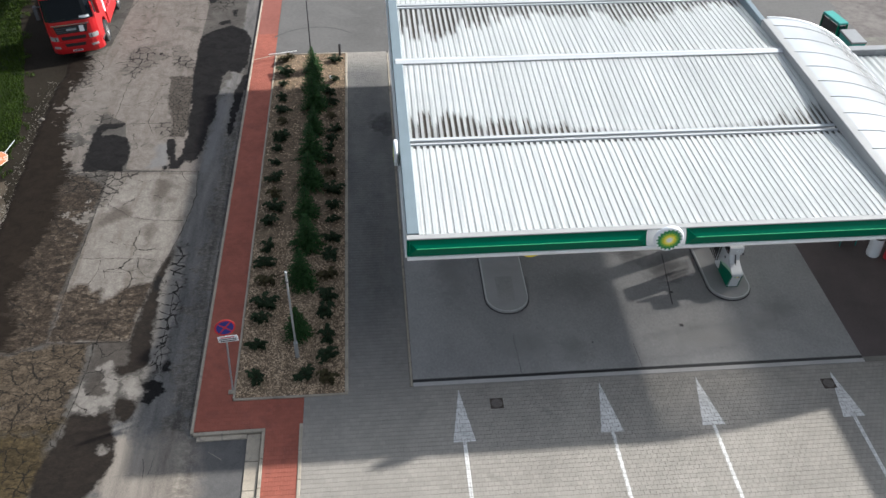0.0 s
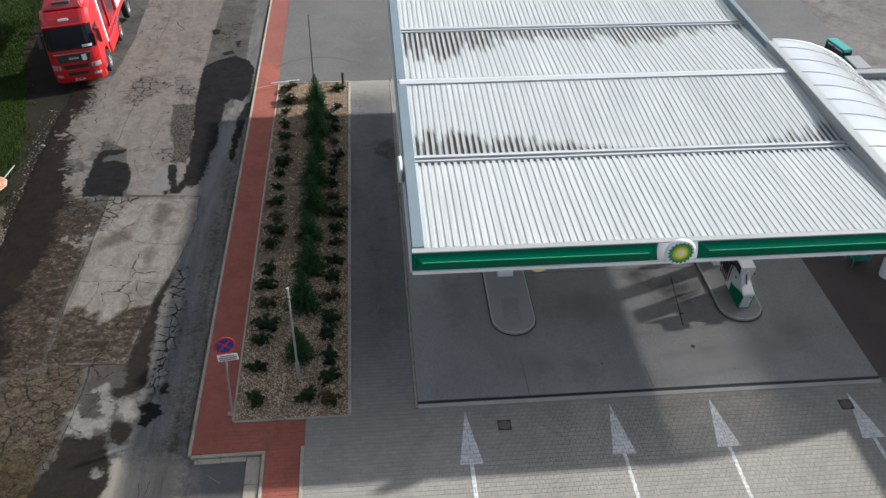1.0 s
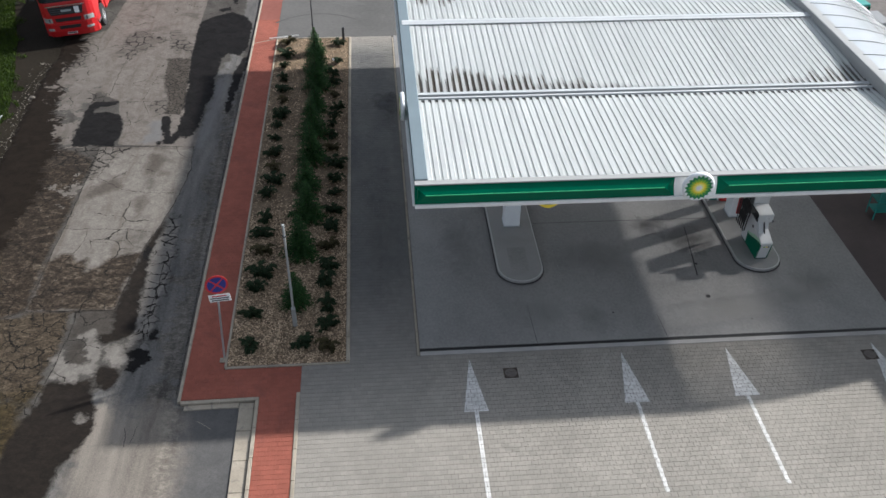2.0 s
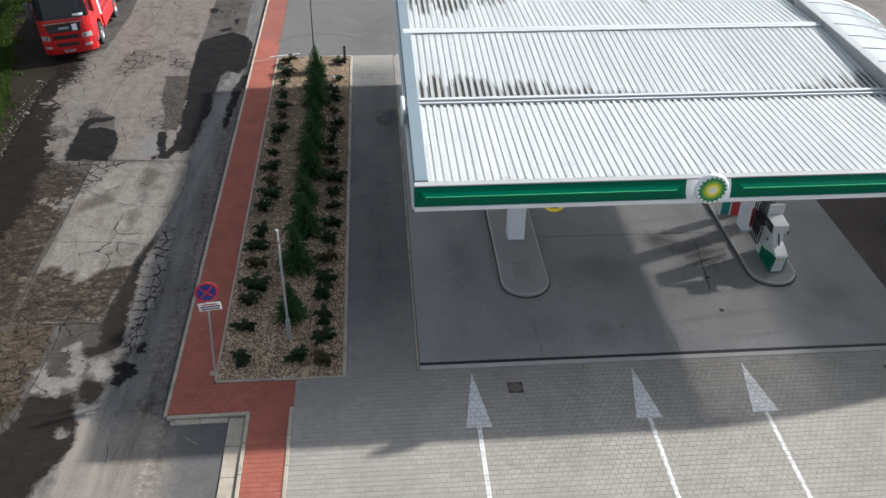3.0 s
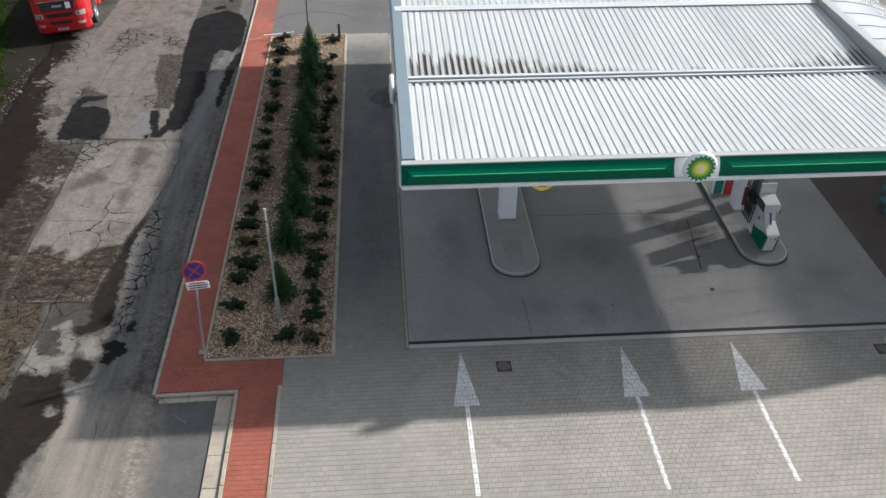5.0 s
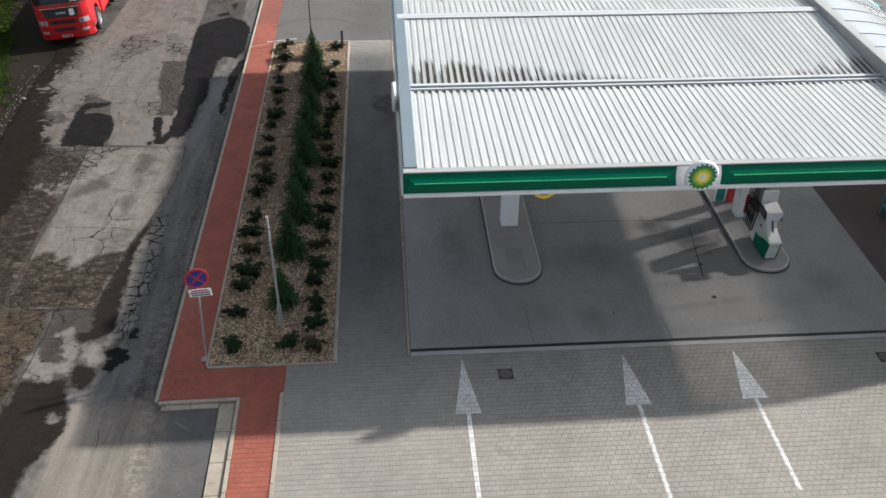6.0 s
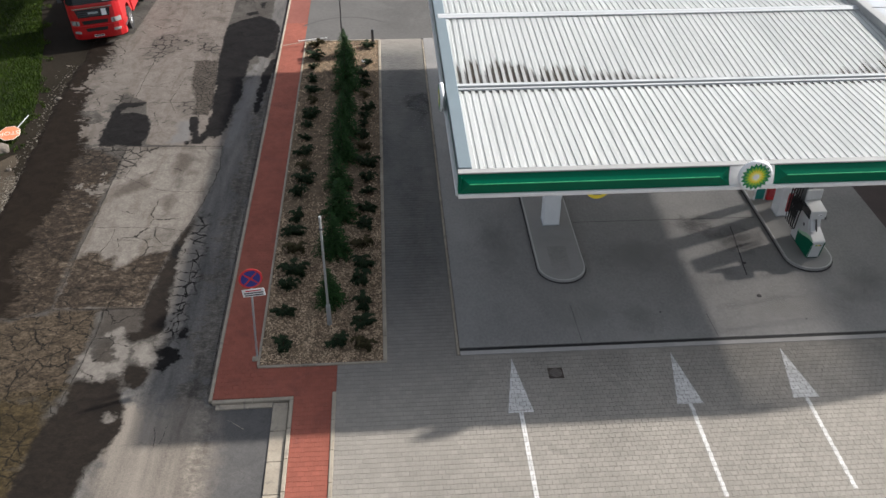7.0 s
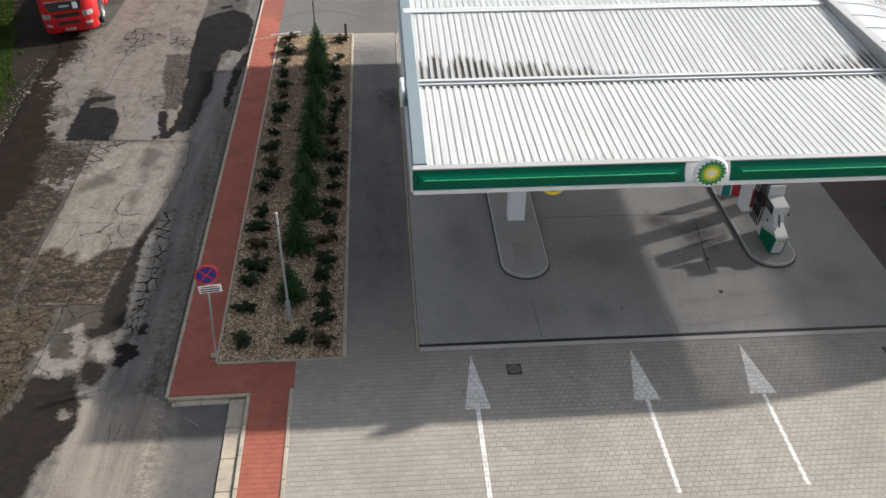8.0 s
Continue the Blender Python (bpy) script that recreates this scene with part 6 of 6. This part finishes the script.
def juniper(seed, size, mat_):
    """Low creeping shrub: flat arms from one root, feathered with short sprays."""
    rng = random.Random(seed)
    t = thing("low_shrub", "low creeping dark green shrub in the gravel bed", "shrub", "bed shrubs")
    bmw = bmesh.new()
    verts, faces = [], []
    n = rng.randint(15, 20)
    for k in range(n):
        a = 6.28 * k / n + rng.uniform(-0.5, 0.5)
        r = size * rng.choice((rng.uniform(0.35, 0.6), rng.uniform(0.5, 0.8))) * (0.75 + 0.25 * math.cos(2 * (a - seed)))
        bend = rng.uniform(-0.3, 0.3)
        rise = rng.uniform(0.05, 0.32)
        last = (0, 0, 0.0)
        steps = max(6, int(r / 0.028))
        for j in range(1, steps + 1):
            u = j / steps
            b = a + bend * u
            px, py = math.cos(b) * r * u, math.sin(b) * r * u
            pz = 0.03 + rise * math.sin(math.pi * 0.75 * u)
            if j % 3 == 0:
                rod(bmw, last, (px, py, pz), 0.009 * (1.1 - u), 0.008 * (1.05 - u), 5)
                last = (px, py, pz)
            for q in range(10):
                g = b + rng.uniform(-1.5, 1.5)
                ln = rng.uniform(0.06, 0.13)
                w = rng.uniform(0.013, 0.022)
                ex, ey, ez = px + math.cos(g) * ln, py + math.sin(g) * ln, pz + rng.uniform(-0.02, 0.06)
                nx, ny = -math.sin(g) * w, math.cos(g) * w
                i = len(verts)
                mx, my, mz = (px + ex) / 2, (py + ey) / 2, (pz + ez) / 2 + 0.01
                verts += [(px, py, pz), (mx + nx, my + ny, mz), (ex, ey, ez), (mx - nx, my - ny, mz)]
                faces.append((i, i + 1, i + 2, i + 3))
    part("stem", bmw, M_BARK, t)
    data_part("foliage", verts, faces, mat_, t)
    return t


def place(first, spots, jitter=0.15, seed=4):
    """Sets the first-built plants and their copies on the given spots."""
    rng = random.Random(seed)
    for k, (x, y, s) in enumerate(spots):
        m = Matrix.Translation((x, y, 0.0)) @ Matrix.Rotation(rng.uniform(0, 6.28), 4, "Z") @ Matrix.Scale(s * rng.uniform(1 - jitter, 1 + jitter), 4)
        if k < len(first):
            first[k].matrix_basis = m
        else:
            copy_thing(first[k % len(first)], m)


trees = [conifer(21, 1.5, 0.62), conifer(22, 1.6, 0.66), conifer(23, 1.45, 0.62)]
place(trees, [(-3.62, 2.45, 0.85), (-3.6, 4.9, 1.0), (-3.45, 6.9, 1.08), (-3.55, 8.75, 1.08), (-3.45, 10.7, 1.08), (-3.48, 12.6, 1.08), (-3.42, 14.6, 1.08), (-3.46, 16.5, 1.08), (-3.5, 18.2, 1.05), (-3.62, 20.0, 1.05)], 0.05)
shrubs = [juniper(s, 0.62, m) for s, m in ((41, M_JUNIPER), (42, M_JUNIPER), (43, M_DRYLEAF), (44, M_JUNIPER), (45, M_JUNIPER))]
LEFT = [6.93, 6.02, 5.04, 3.92, 3.18, 2.01, 0.61, 21.0, 19.74, 18.64, 17.46, 16.35, 15.42, 14.17, 13.28, 12.35, 11.2, 10.12, 9.27, 8.39]
RIGHT = [7.29, 6.3, 5.19, 4.16, 3.32, 2.26, 1.39, 0.46, 20.86, 18.97, 17.79, 16.95, 15.76, 14.62, 13.92, 13.35, 12.42, 11.42, 10.27, 9.22, 8.39]
place(shrubs, [(-4.85 + 0.08 * math.sin(5 * v), v, 1.02 if v < 8 else 0.88) for v in LEFT] + [(-2.64 + 0.1 * math.sin(7 * v), v, 1.05 if v < 8 else 0.83) for v in RIGHT] + [(-3.34, 0.62, 0.8)], 0.2)

# ---- signs and poles ----
sign = thing("no_stopping_sign", "round blue and red no-stopping sign on a steel post", "road sign", at=(-5.47, 0.2, 0))
part("foot", boxbm(-0.16, 0.02, -0.14, 0.04, 0, 0.06, 0.02), M_KERB, sign, "pale concrete foot")
part("post", rod(bmesh.new(), (-0.04, 0.04, 0), (0.11, 0.05, 2.9), 0.028), M_ZINC, sign, "thin grey steel post")
sm = Matrix.Translation((0.11, 0.0, 2.72)) @ Matrix.Scale(0.94, 4) @ Matrix.Rotation(radians(14), 4, "Z") @ Matrix.Rotation(math.pi / 2, 4, "X")
face = part("sign_face", lathe(bmesh.new(), [(0.3, -0.01), (0.32, -0.008), (0.32, 0.006), (0.31, 0.008)], 40, sm), M_SIGNRED, sign, "red sign disc")
for q in range(4):
    a0, a1 = radians(90 * q + 90 - 41.5), radians(90 * q + 90 + 41.5)
    o = [(0.04 * math.cos((a0 + a1) / 2), 0.04 * math.sin((a0 + a1) / 2))] + [(0.262 * math.cos(a0 + (a1 - a0) * k / 10), 0.262 * math.sin(a0 + (a1 - a0) * k / 10)) for k in range(11)]
    bm = prism(bmesh.new(), o, 0.009, 0.012)
    bmesh.ops.transform(bm, matrix=sm, verts=bm.verts[:])
    part("blue_field", bm, M_SIGNBLUE, face)
plate = part("plate", boxbm(-0.29, 0.29, -0.045, -0.03, 2.0, 2.24, 0.004), M_SIGNWHITE, sign, "white plate with three lines of print")
for z, w in ((2.19, 0.2), (2.12, 0.25), (2.05, 0.23)):
    part("lettering", boxbm(-w, w, -0.049, -0.046, z - 0.018, z + 0.018), M_INK if z < 2.18 else M_SIGNRED, plate)
plate.matrix_basis = Matrix.Translation((0.14, 0.02, 2.28)) @ Matrix.Rotation(radians(-6), 4, "Y") @ Matrix.Translation((0, 0, -2.12))

pole = thing("sleeved_pole", "tall thin pale pole in a thick grey ground sleeve", "pole", at=(-3.6, 1.5, 0))
pole.rotation_euler = (radians(5.2), radians(0.4), 0)
part("sleeve", rod(bmesh.new(), (0, 0, 0), (0, 0, 0.75), 0.068, 0.062, 14), M_ZINC, pole, "thick grey sleeve")
part("shaft", rod(bmesh.new(), (0, 0, 0.75), (0, 0, 3.86), 0.036, 0.032, 12), M_POLE, pole, "pale metal shaft")
part("clamp", rod(bmesh.new(), (0, 0, 3.5), (0, 0, 3.53), 0.055, 0.055, 12), M_INK, pole)
part("cap", rod(bmesh.new(), (0, 0, 3.86), (0, 0, 3.92), 0.042, 0.038, 12), M_POLE, pole)
flag = thing("slim_pole", "slim dark steel pole at the end of the planting bed", "pole", at=(-3.78, 21.95, 0))
part("shaft", rod(bmesh.new(), (0, 0, 0), (0, 0, 3.4), 0.035, 0.022, 10), M_INK, flag)
part("clamp", rod(bmesh.new(), (0, 0, 0.55), (0, 0, 0.65), 0.05, 0.05, 10), M_INK, flag)
part("clamp", rod(bmesh.new(), (0, 0, 1.35), (0, 0, 1.41), 0.045, 0.045, 10), M_INK, flag)
post = thing("bollard", "short dark post at the corner of the planting bed", "bollard", at=(-2.35, 21.5, 0))
part("shaft", boxbm(-0.06, 0.06, -0.05, 0.05, 0, 0.62, 0.015), M_INK, post)
bar = thing("white_pipe", "white plastic pipe lying across the pavement edge", "pipe", at=(-5.2, 21.78, 0.055))
part("tube", rod(bmesh.new(), (-0.6, -0.1, 0.0), (0.62, 0.12, 0.02), 0.022, 0.022, 12), M_CAP, bar)
part("end_cap", rod(bmesh.new(), (0.62, 0.12, 0.02), (0.74, 0.14, 0.02), 0.032, 0.032, 12), M_CAP, bar)
for bx, by, bs in ((-2.75, 19.35, 0.11), (-4.9, 21.2, 0.09)):
    b = thing("white_stone", "small white stone on the gravel", "stone", at=(bx, by, 0.02))
    bm = bmesh.new()
    bmesh.ops.create_icosphere(bm, subdivisions=2, radius=bs)
    for v in bm.verts:
        v.co *= 1 + 0.3 * noise.noise(v.co * 9)
        v.co.z *= 0.6
    part("body", bm, M_WHITE, b)

# fallen stop sign and boulders on the verge
stop = thing("stop_sign", "faded octagonal stop sign lying on the verge", "road sign", at=(-16.15, 13.25, -0.1))
om = Matrix.Translation((0, 0, 0.24)) @ Matrix.Rotation(radians(13), 4, "X") @ Matrix.Rotation(radians(190), 4, "Z")
octo = [(0.42 * math.cos(radians(22.5 + 45 * k)), 0.42 * math.sin(radians(22.5 + 45 * k))) for k in range(8)]
for r, z0, z1, mt, nm in ((1.0, -0.01, 0.004, M_FADEDW, "rim"), (0.92, 0.004, 0.008, M_FADED, "sign_face")):
    bm = prism(bmesh.new(), [(x * r, y * r) for x, y in octo], z0, z1)
    bmesh.ops.transform(bm, matrix=om, verts=bm.verts[:])
    part(nm, bm, mt, stop)
cu = bpy.data.curves.new("stop_word", "FONT")
cu.body = "STOP"
cu.size = 0.3
cu.align_x = "CENTER"
cu.align_y = "CENTER"
cu.extrude = 0.002
tmp = bpy.data.objects.new("word", cu)
scene.collection.objects.link(tmp)
word_mesh = bpy.data.meshes.new_from_object(tmp)
bpy.data.objects.remove(tmp)
word_mesh.materials.clear()
word_mesh.materials.append(M_FADEDW)
word = new("lettering", word_mesh)
word.parent = stop
word.matrix_basis = om @ Matrix.Translation((0, 0, 0.011))
part("post", rod(bmesh.new(), (0.1, 0.3, 0.2), (0.42, 1.1, 0.42), 0.02), M_POLE, stop, "bent pale post")


def boulder(x, y, sx, sy, sz, label, seed):
    b = thing("boulder", label, "rock", at=(x, y, -0.12))
    bm = bmesh.new()
    bmesh.ops.create_icosphere(bm, subdivisions=3, radius=1.0)
    for v in bm.verts:
        v.co *= 1 + 0.25 * noise.noise(v.co * 1.6 + Vector((seed, 0, 0))) + 0.06 * noise.noise(v.co * 6)
        v.co = Vector((v.co.x * sx, v.co.y * sy, max(-0.25, v.co.z) * sz + sz * 0.2))
    part("body", bm, M_ROCK, b)


boulder(-16.3, 12.35, 0.36, 0.27, 0.26, "flat grey boulder beside the stop sign", 1)
boulder(-16.1, 7.5, 0.22, 0.17, 0.2, "pale stone on the muddy verge", 2)
boulder(-15.2, 8.6, 0.12, 0.1, 0.1, "small pale stone on the gravel verge", 3)
boulder(-15.3, 16.6, 0.13, 0.1, 0.08, "small pale stone on the muddy verge", 4)
boulder(-15.5, 10.9, 0.1, 0.08, 0.08, "small white stone on the grass edge", 5)

# ---- truck ----
truck = thing("truck", "parked bright red lorry with a flat body", "truck", at=(-14.8, 22.12, ROAD_Z + 0.03))
truck.rotation_euler = (0, radians(-5), radians(3.5))
truck.scale = (0.97, 1.0, 1.08)


def wheel(x, y, r, w, parent):
    m = Matrix.Translation((x, y, r)) @ Matrix.Rotation(math.pi / 2, 4, "Y")
    wh = part("wheel", lathe(bmesh.new(), [(r * 0.3, -w * 0.1), (r * 0.54, -w / 2), (r * 0.95, -w / 2), (r, -w * 0.3), (r, w * 0.3), (r * 0.95, w / 2), (r * 0.54, w / 2), (r * 0.3, w * 0.1)], 28, m), M_BLACK, parent, "black tyre")
    part("rim", lathe(bmesh.new(), [(r * 0.12, -w * 0.47), (r * 0.3, -w * 0.38), (r * 0.48, -w * 0.5), (r * 0.54, -w * 0.51), (r * 0.54, w * 0.51), (r * 0.48, w * 0.5), (r * 0.3, w * 0.38), (r * 0.12, w * 0.47)], 24, m), M_CHROME, wh, "bright metal rim")


def front(x, z):
    """How far back the cab's nose lies at a height: raked screen, corners rounded back."""
    y = float(np.interp(z, [0.25, 0.5, 1.25, 1.7, 2.8, 3.05, 3.3], [0.06, 0.0, 0.0, 0.06, 0.3, 0.42, 0.62]))
    return y + 0.26 * max(0.0, (abs(x) - 0.78) / 0.44) ** 2


def patch(name, x0, x1, z0, z1, proud, material, parent, label="", thick=0.05, slant=0.0):
    """A panel that follows the nose, a little proud of it; slant narrows its foot."""
    n, m = 12, 5
    bm = bmesh.new()
    grids = []
    for off in (-proud, thick - proud):
        g = []
        for j in range(m + 1):
            z = z0 + (z1 - z0) * j / m
            k = 1 - slant * (1 - j / m)
            c = (x0 + x1) / 2
            g.append([bm.verts.new((c + (x0 + (x1 - x0) * i / n - c) * k, front(c + (x0 + (x1 - x0) * i / n - c) * k, z) + off, z)) for i in range(n + 1)])
        grids.append(g)
    a, b = grids
    for j in range(m):
        for i in range(n):
            bm.faces.new((a[j][i], a[j][i + 1], a[j + 1][i + 1], a[j + 1][i]))
            bm.faces.new((b[j][i], b[j + 1][i], b[j + 1][i + 1], b[j][i + 1]))
    rim = [(0, i) for i in range(n)] + [(j, n) for j in range(m)] + [(m, i) for i in range(n, 0, -1)] + [(j, 0) for j in range(m, 0, -1)]
    for q, (j, i) in enumerate(rim):
        j2, i2 = rim[(q + 1) % len(rim)]
        bm.faces.new((a[j][i], b[j][i], b[j2][i2], a[j2][i2]))
    bmesh.ops.recalc_face_normals(bm, faces=bm.faces[:])
    return part(name, bm, material, parent, label)


def cab():
    bm = bmesh.new()
    nose = [0.5, 0.9, 1.25, 1.7, 2.25, 2.8, 3.05, 3.3]
    back = [(1.2, 3.42), (2.15, 3.42), (2.25, 3.2), (2.25, 0.6), (1.98, 0.55), (1.9, 0.95), (1.72, 1.12), (1.5, 1.17), (1.28, 1.12), (1.1, 0.95), (1.02, 0.5)]
    rows = []
    for x in (-1.22, -1.18, -1.08, -0.95, -0.8, 0.0, 0.8, 0.95, 1.08, 1.18, 1.22):
        row = []
        for z in nose:
            row.append((x, front(x, z), z))
        drop = 0.14 * max(0.0, (abs(x) - 0.9) / 0.32) ** 2
        for y, z in back:
            row.append((x, y, z - (drop if z > 3.1 else 0)))
        rows.append([bm.verts.new((px * (1 - 0.07 * max(0.0, pz - 2.0) / 1.4), py, pz)) for px, py, pz in row])
    n = len(rows[0])
    for r, q in zip(rows, rows[1:]):
        for i in range(n):
            bm.faces.new((r[i], q[i], q[(i + 1) % n], r[(i + 1) % n]))
    bm.faces.new(rows[0])
    bm.faces.new(rows[-1][::-1])
    bmesh.ops.recalc_face_normals(bm, faces=bm.faces[:])
    c = part("cab", bm, M_RED, truck, "glossy red cab")
    patch("windscreen", -1.13, 1.13, 1.76, 2.74, 0.012, M_GLASS, c, "dark windscreen", slant=-0.03)
    part("sun_visor", boxbm(-1.08, 1.08, 0.22, 0.36, 2.75, 2.83, 0.02), M_RED, c)
    for x in (-0.5, 0.4):
        part("wiper", rod(bmesh.new(), (x - 0.35, front(0, 1.8) - 0.025, 1.8), (x + 0.4, front(0, 1.86) - 0.025, 1.86), 0.012, 0.008, 6), M_BLACK, c)
    patch("paper", 0.55, 1.0, 1.82, 1.92, 0.02, M_SIGNWHITE, c, "pale sheets behind the glass")
    patch("grille", -0.82, 0.82, 1.22, 1.55, 0.02, M_BLACK, c, "black grille", slant=0.12)
    for z in (1.29, 1.37, 1.46):
        patch("grille_bar", -0.72, 0.72, z - 0.01, z + 0.01, 0.035, M_INK, c)
    patch("grille_badge", 0.4, 0.62, 1.26, 1.52, 0.045, M_SIGNWHITE, c)
    patch("grille_emblem", -0.22, 0.24, 1.35, 1.43, 0.045, M_ZINC, c)
    patch("grille_trim", -0.9, 0.9, 1.58, 1.62, 0.025, M_CHROME, c)
    patch("intake", -0.62, 0.62, 0.92, 1.08, 0.012, M_BLACK, c, "dark lower intake", slant=0.1)
    bp = patch("bumper", -1.22, 1.22, 0.28, 0.86, 0.05, M_RED, truck, "red bumper", thick=0.3)
    patch("intake", -0.52, 0.52, 0.62, 0.76, 0.062, M_BLACK, bp, "dark lower intake", slant=0.1)
    patch("registration_plate", -0.24, 0.24, 0.36, 0.45, 0.065, M_CAP, bp)
    patch("plate_bar", -0.2, 0.2, 0.39, 0.44, 0.07, M_INK, bp)
    for s in (-1, 1):
        a, b = sorted((s * 0.74, s * 1.16))
        hl = patch("headlight", a, b, 0.9, 1.1, 0.015, M_LAMP, c, "clear headlight")
        a, b = sorted((s * 0.84, s * 0.9))
        patch("lamp_bar", a, b, 0.92, 1.08, 0.025, M_INK, hl)
        a, b = sorted((s * 0.76, s * 1.08))
        patch("fog_lamp", a, b, 0.56, 0.66, 0.06, M_LAMP, bp)
        mir = part("mirror", boxbm(s * 1.42 - 0.1, s * 1.42 + 0.1, 0.3, 0.46, 1.85, 2.5, 0.05, segs=2), M_INK if s < 0 else M_RED, c, "large door mirror")
        part("mirror_arm", rod(bmesh.new(), (s * 1.16, 0.42, 2.42), (s * 1.42, 0.38, 2.42), 0.025), M_INK, mir)
        part("side_window", boxbm(s * 1.19 - 0.02, s * 1.19 + 0.02, 0.55, 1.2, 1.8, 2.5, 0.01), M_GLASS, c, "dark side window")
        part("step", boxbm(s * 1.2 - 0.05, s * 1.2 + 0.05, 0.4, 1.0, 0.55, 0.6), M_INK, c)
        part("door_handle", boxbm(s * 1.225 - 0.015, s * 1.225 + 0.015, 1.15, 1.3, 1.5, 1.55), M_INK, c)
    bm = boxbm(-0.98, 0.98, 0.7, 2.2, 3.36, 3.9, 0.0)
    for v in bm.verts:
        if v.co.z > 3.5:
            v.co.x *= 0.72 if v.co.y < 1.4 else 0.9
            v.co.y += 0.5 if v.co.y < 1.4 else 0
    bmesh.ops.bevel(bm, geom=bm.edges[:], offset=0.06, segments=2, affect="EDGES")
    sp = part("roof_spoiler", bm, M_PINK, c, "worn pinkish-red roof spoiler")
    part("roof_hatch", boxbm(-0.42, 0.42, 0.86, 1.05, 3.52, 3.66, 0.02), M_INK, sp, "dark vent opening")
    patch("roof_marking", -0.24, 0.24, 2.98, 3.06, 0.02, M_SIGNWHITE, c)



cab()
part("chassis", boxbm(-0.5, 0.5, 0.6, 9.8, 0.6, 0.95, 0.02), M_INK, truck, "dark chassis frame")
bed_ = part("load_bed", boxbm(-1.24, 1.24, 2.5, 9.8, 1.05, 1.35, 0.03), M_RED, truck, "red flat load bed")
part("side_panel", boxbm(1.16, 1.25, 2.4, 5.4, 0.45, 1.04, 0.03), M_RED, truck, "red side skirt")
part("side_panel", boxbm(-1.25, -1.16, 2.4, 5.4, 0.45, 1.04, 0.03), M_RED, truck, "red side skirt")
for k in range(6):
    part("bed_rib", boxbm(1.255, 1.285, 2.8 + k * 0.4, 2.95 + k * 0.4, 1.08, 1.32, 0.005), M_PINK, bed_)
part("white_beam", boxbm(1.02, 1.22, 2.3, 2.48, 1.05, 3.3, 0.02), M_WHITE, truck, "white upright at the cab corner")
# posts and upper deck stand out of view, added to shade the verge
for k in range(4):
    for sx in (-1.16, 1.16):
        part("deck_post", boxbm(sx - 0.06, sx + 0.06, 3.6 + 2.0 * k, 3.75 + 2.0 * k, 1.35, 3.4, 0.01), M_RED, truck, "red upright of the unseen upper deck")
part("upper_deck", boxbm(-1.25, 1.25, 3.5, 10.0, 3.4, 3.6, 0.02), M_RED, truck, "unseen red upper deck, added for its shadow")
part("headboard", boxbm(-1.2, 1.2, 2.5, 2.6, 1.35, 2.4, 0.02), M_RED, truck, "red headboard")
part("loading_ramp", boxbm(1.0, 1.25, 5.9, 8.2, 1.36, 1.9, 0.02), M_WHITE, truck, "white raised ramp")
for yy in (1.5, 5.1, 8.2):
    for s in (-1, 1):
        wheel(s * 1.1, yy, 0.5, 0.32, truck)
    if yy > 2:
        part("mudguard", boxbm(0.85, 1.25, yy - 0.6, yy + 0.6, 1.01, 1.05, 0.01), M_INK, truck)
part("fuel_tank", boxbm(0.75, 1.14, 2.6, 4.3, 0.5, 1.0, 0.08, segs=2), M_ZINC, truck)

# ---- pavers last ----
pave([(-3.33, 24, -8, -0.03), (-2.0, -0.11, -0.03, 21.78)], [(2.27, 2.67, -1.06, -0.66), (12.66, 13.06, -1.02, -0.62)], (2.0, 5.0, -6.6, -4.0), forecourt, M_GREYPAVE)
pave([(-4.41, -3.44, -8, -1.29), (-6.5, -3.34, -1.19, -0.2), (-6.5, -3.44, -1.29, -1.19), (-6.5, -5.49, -0.2, 24)], [], (-4.4, -3.44, -7.9, -1.4), sidewalk, M_REDPAVE)
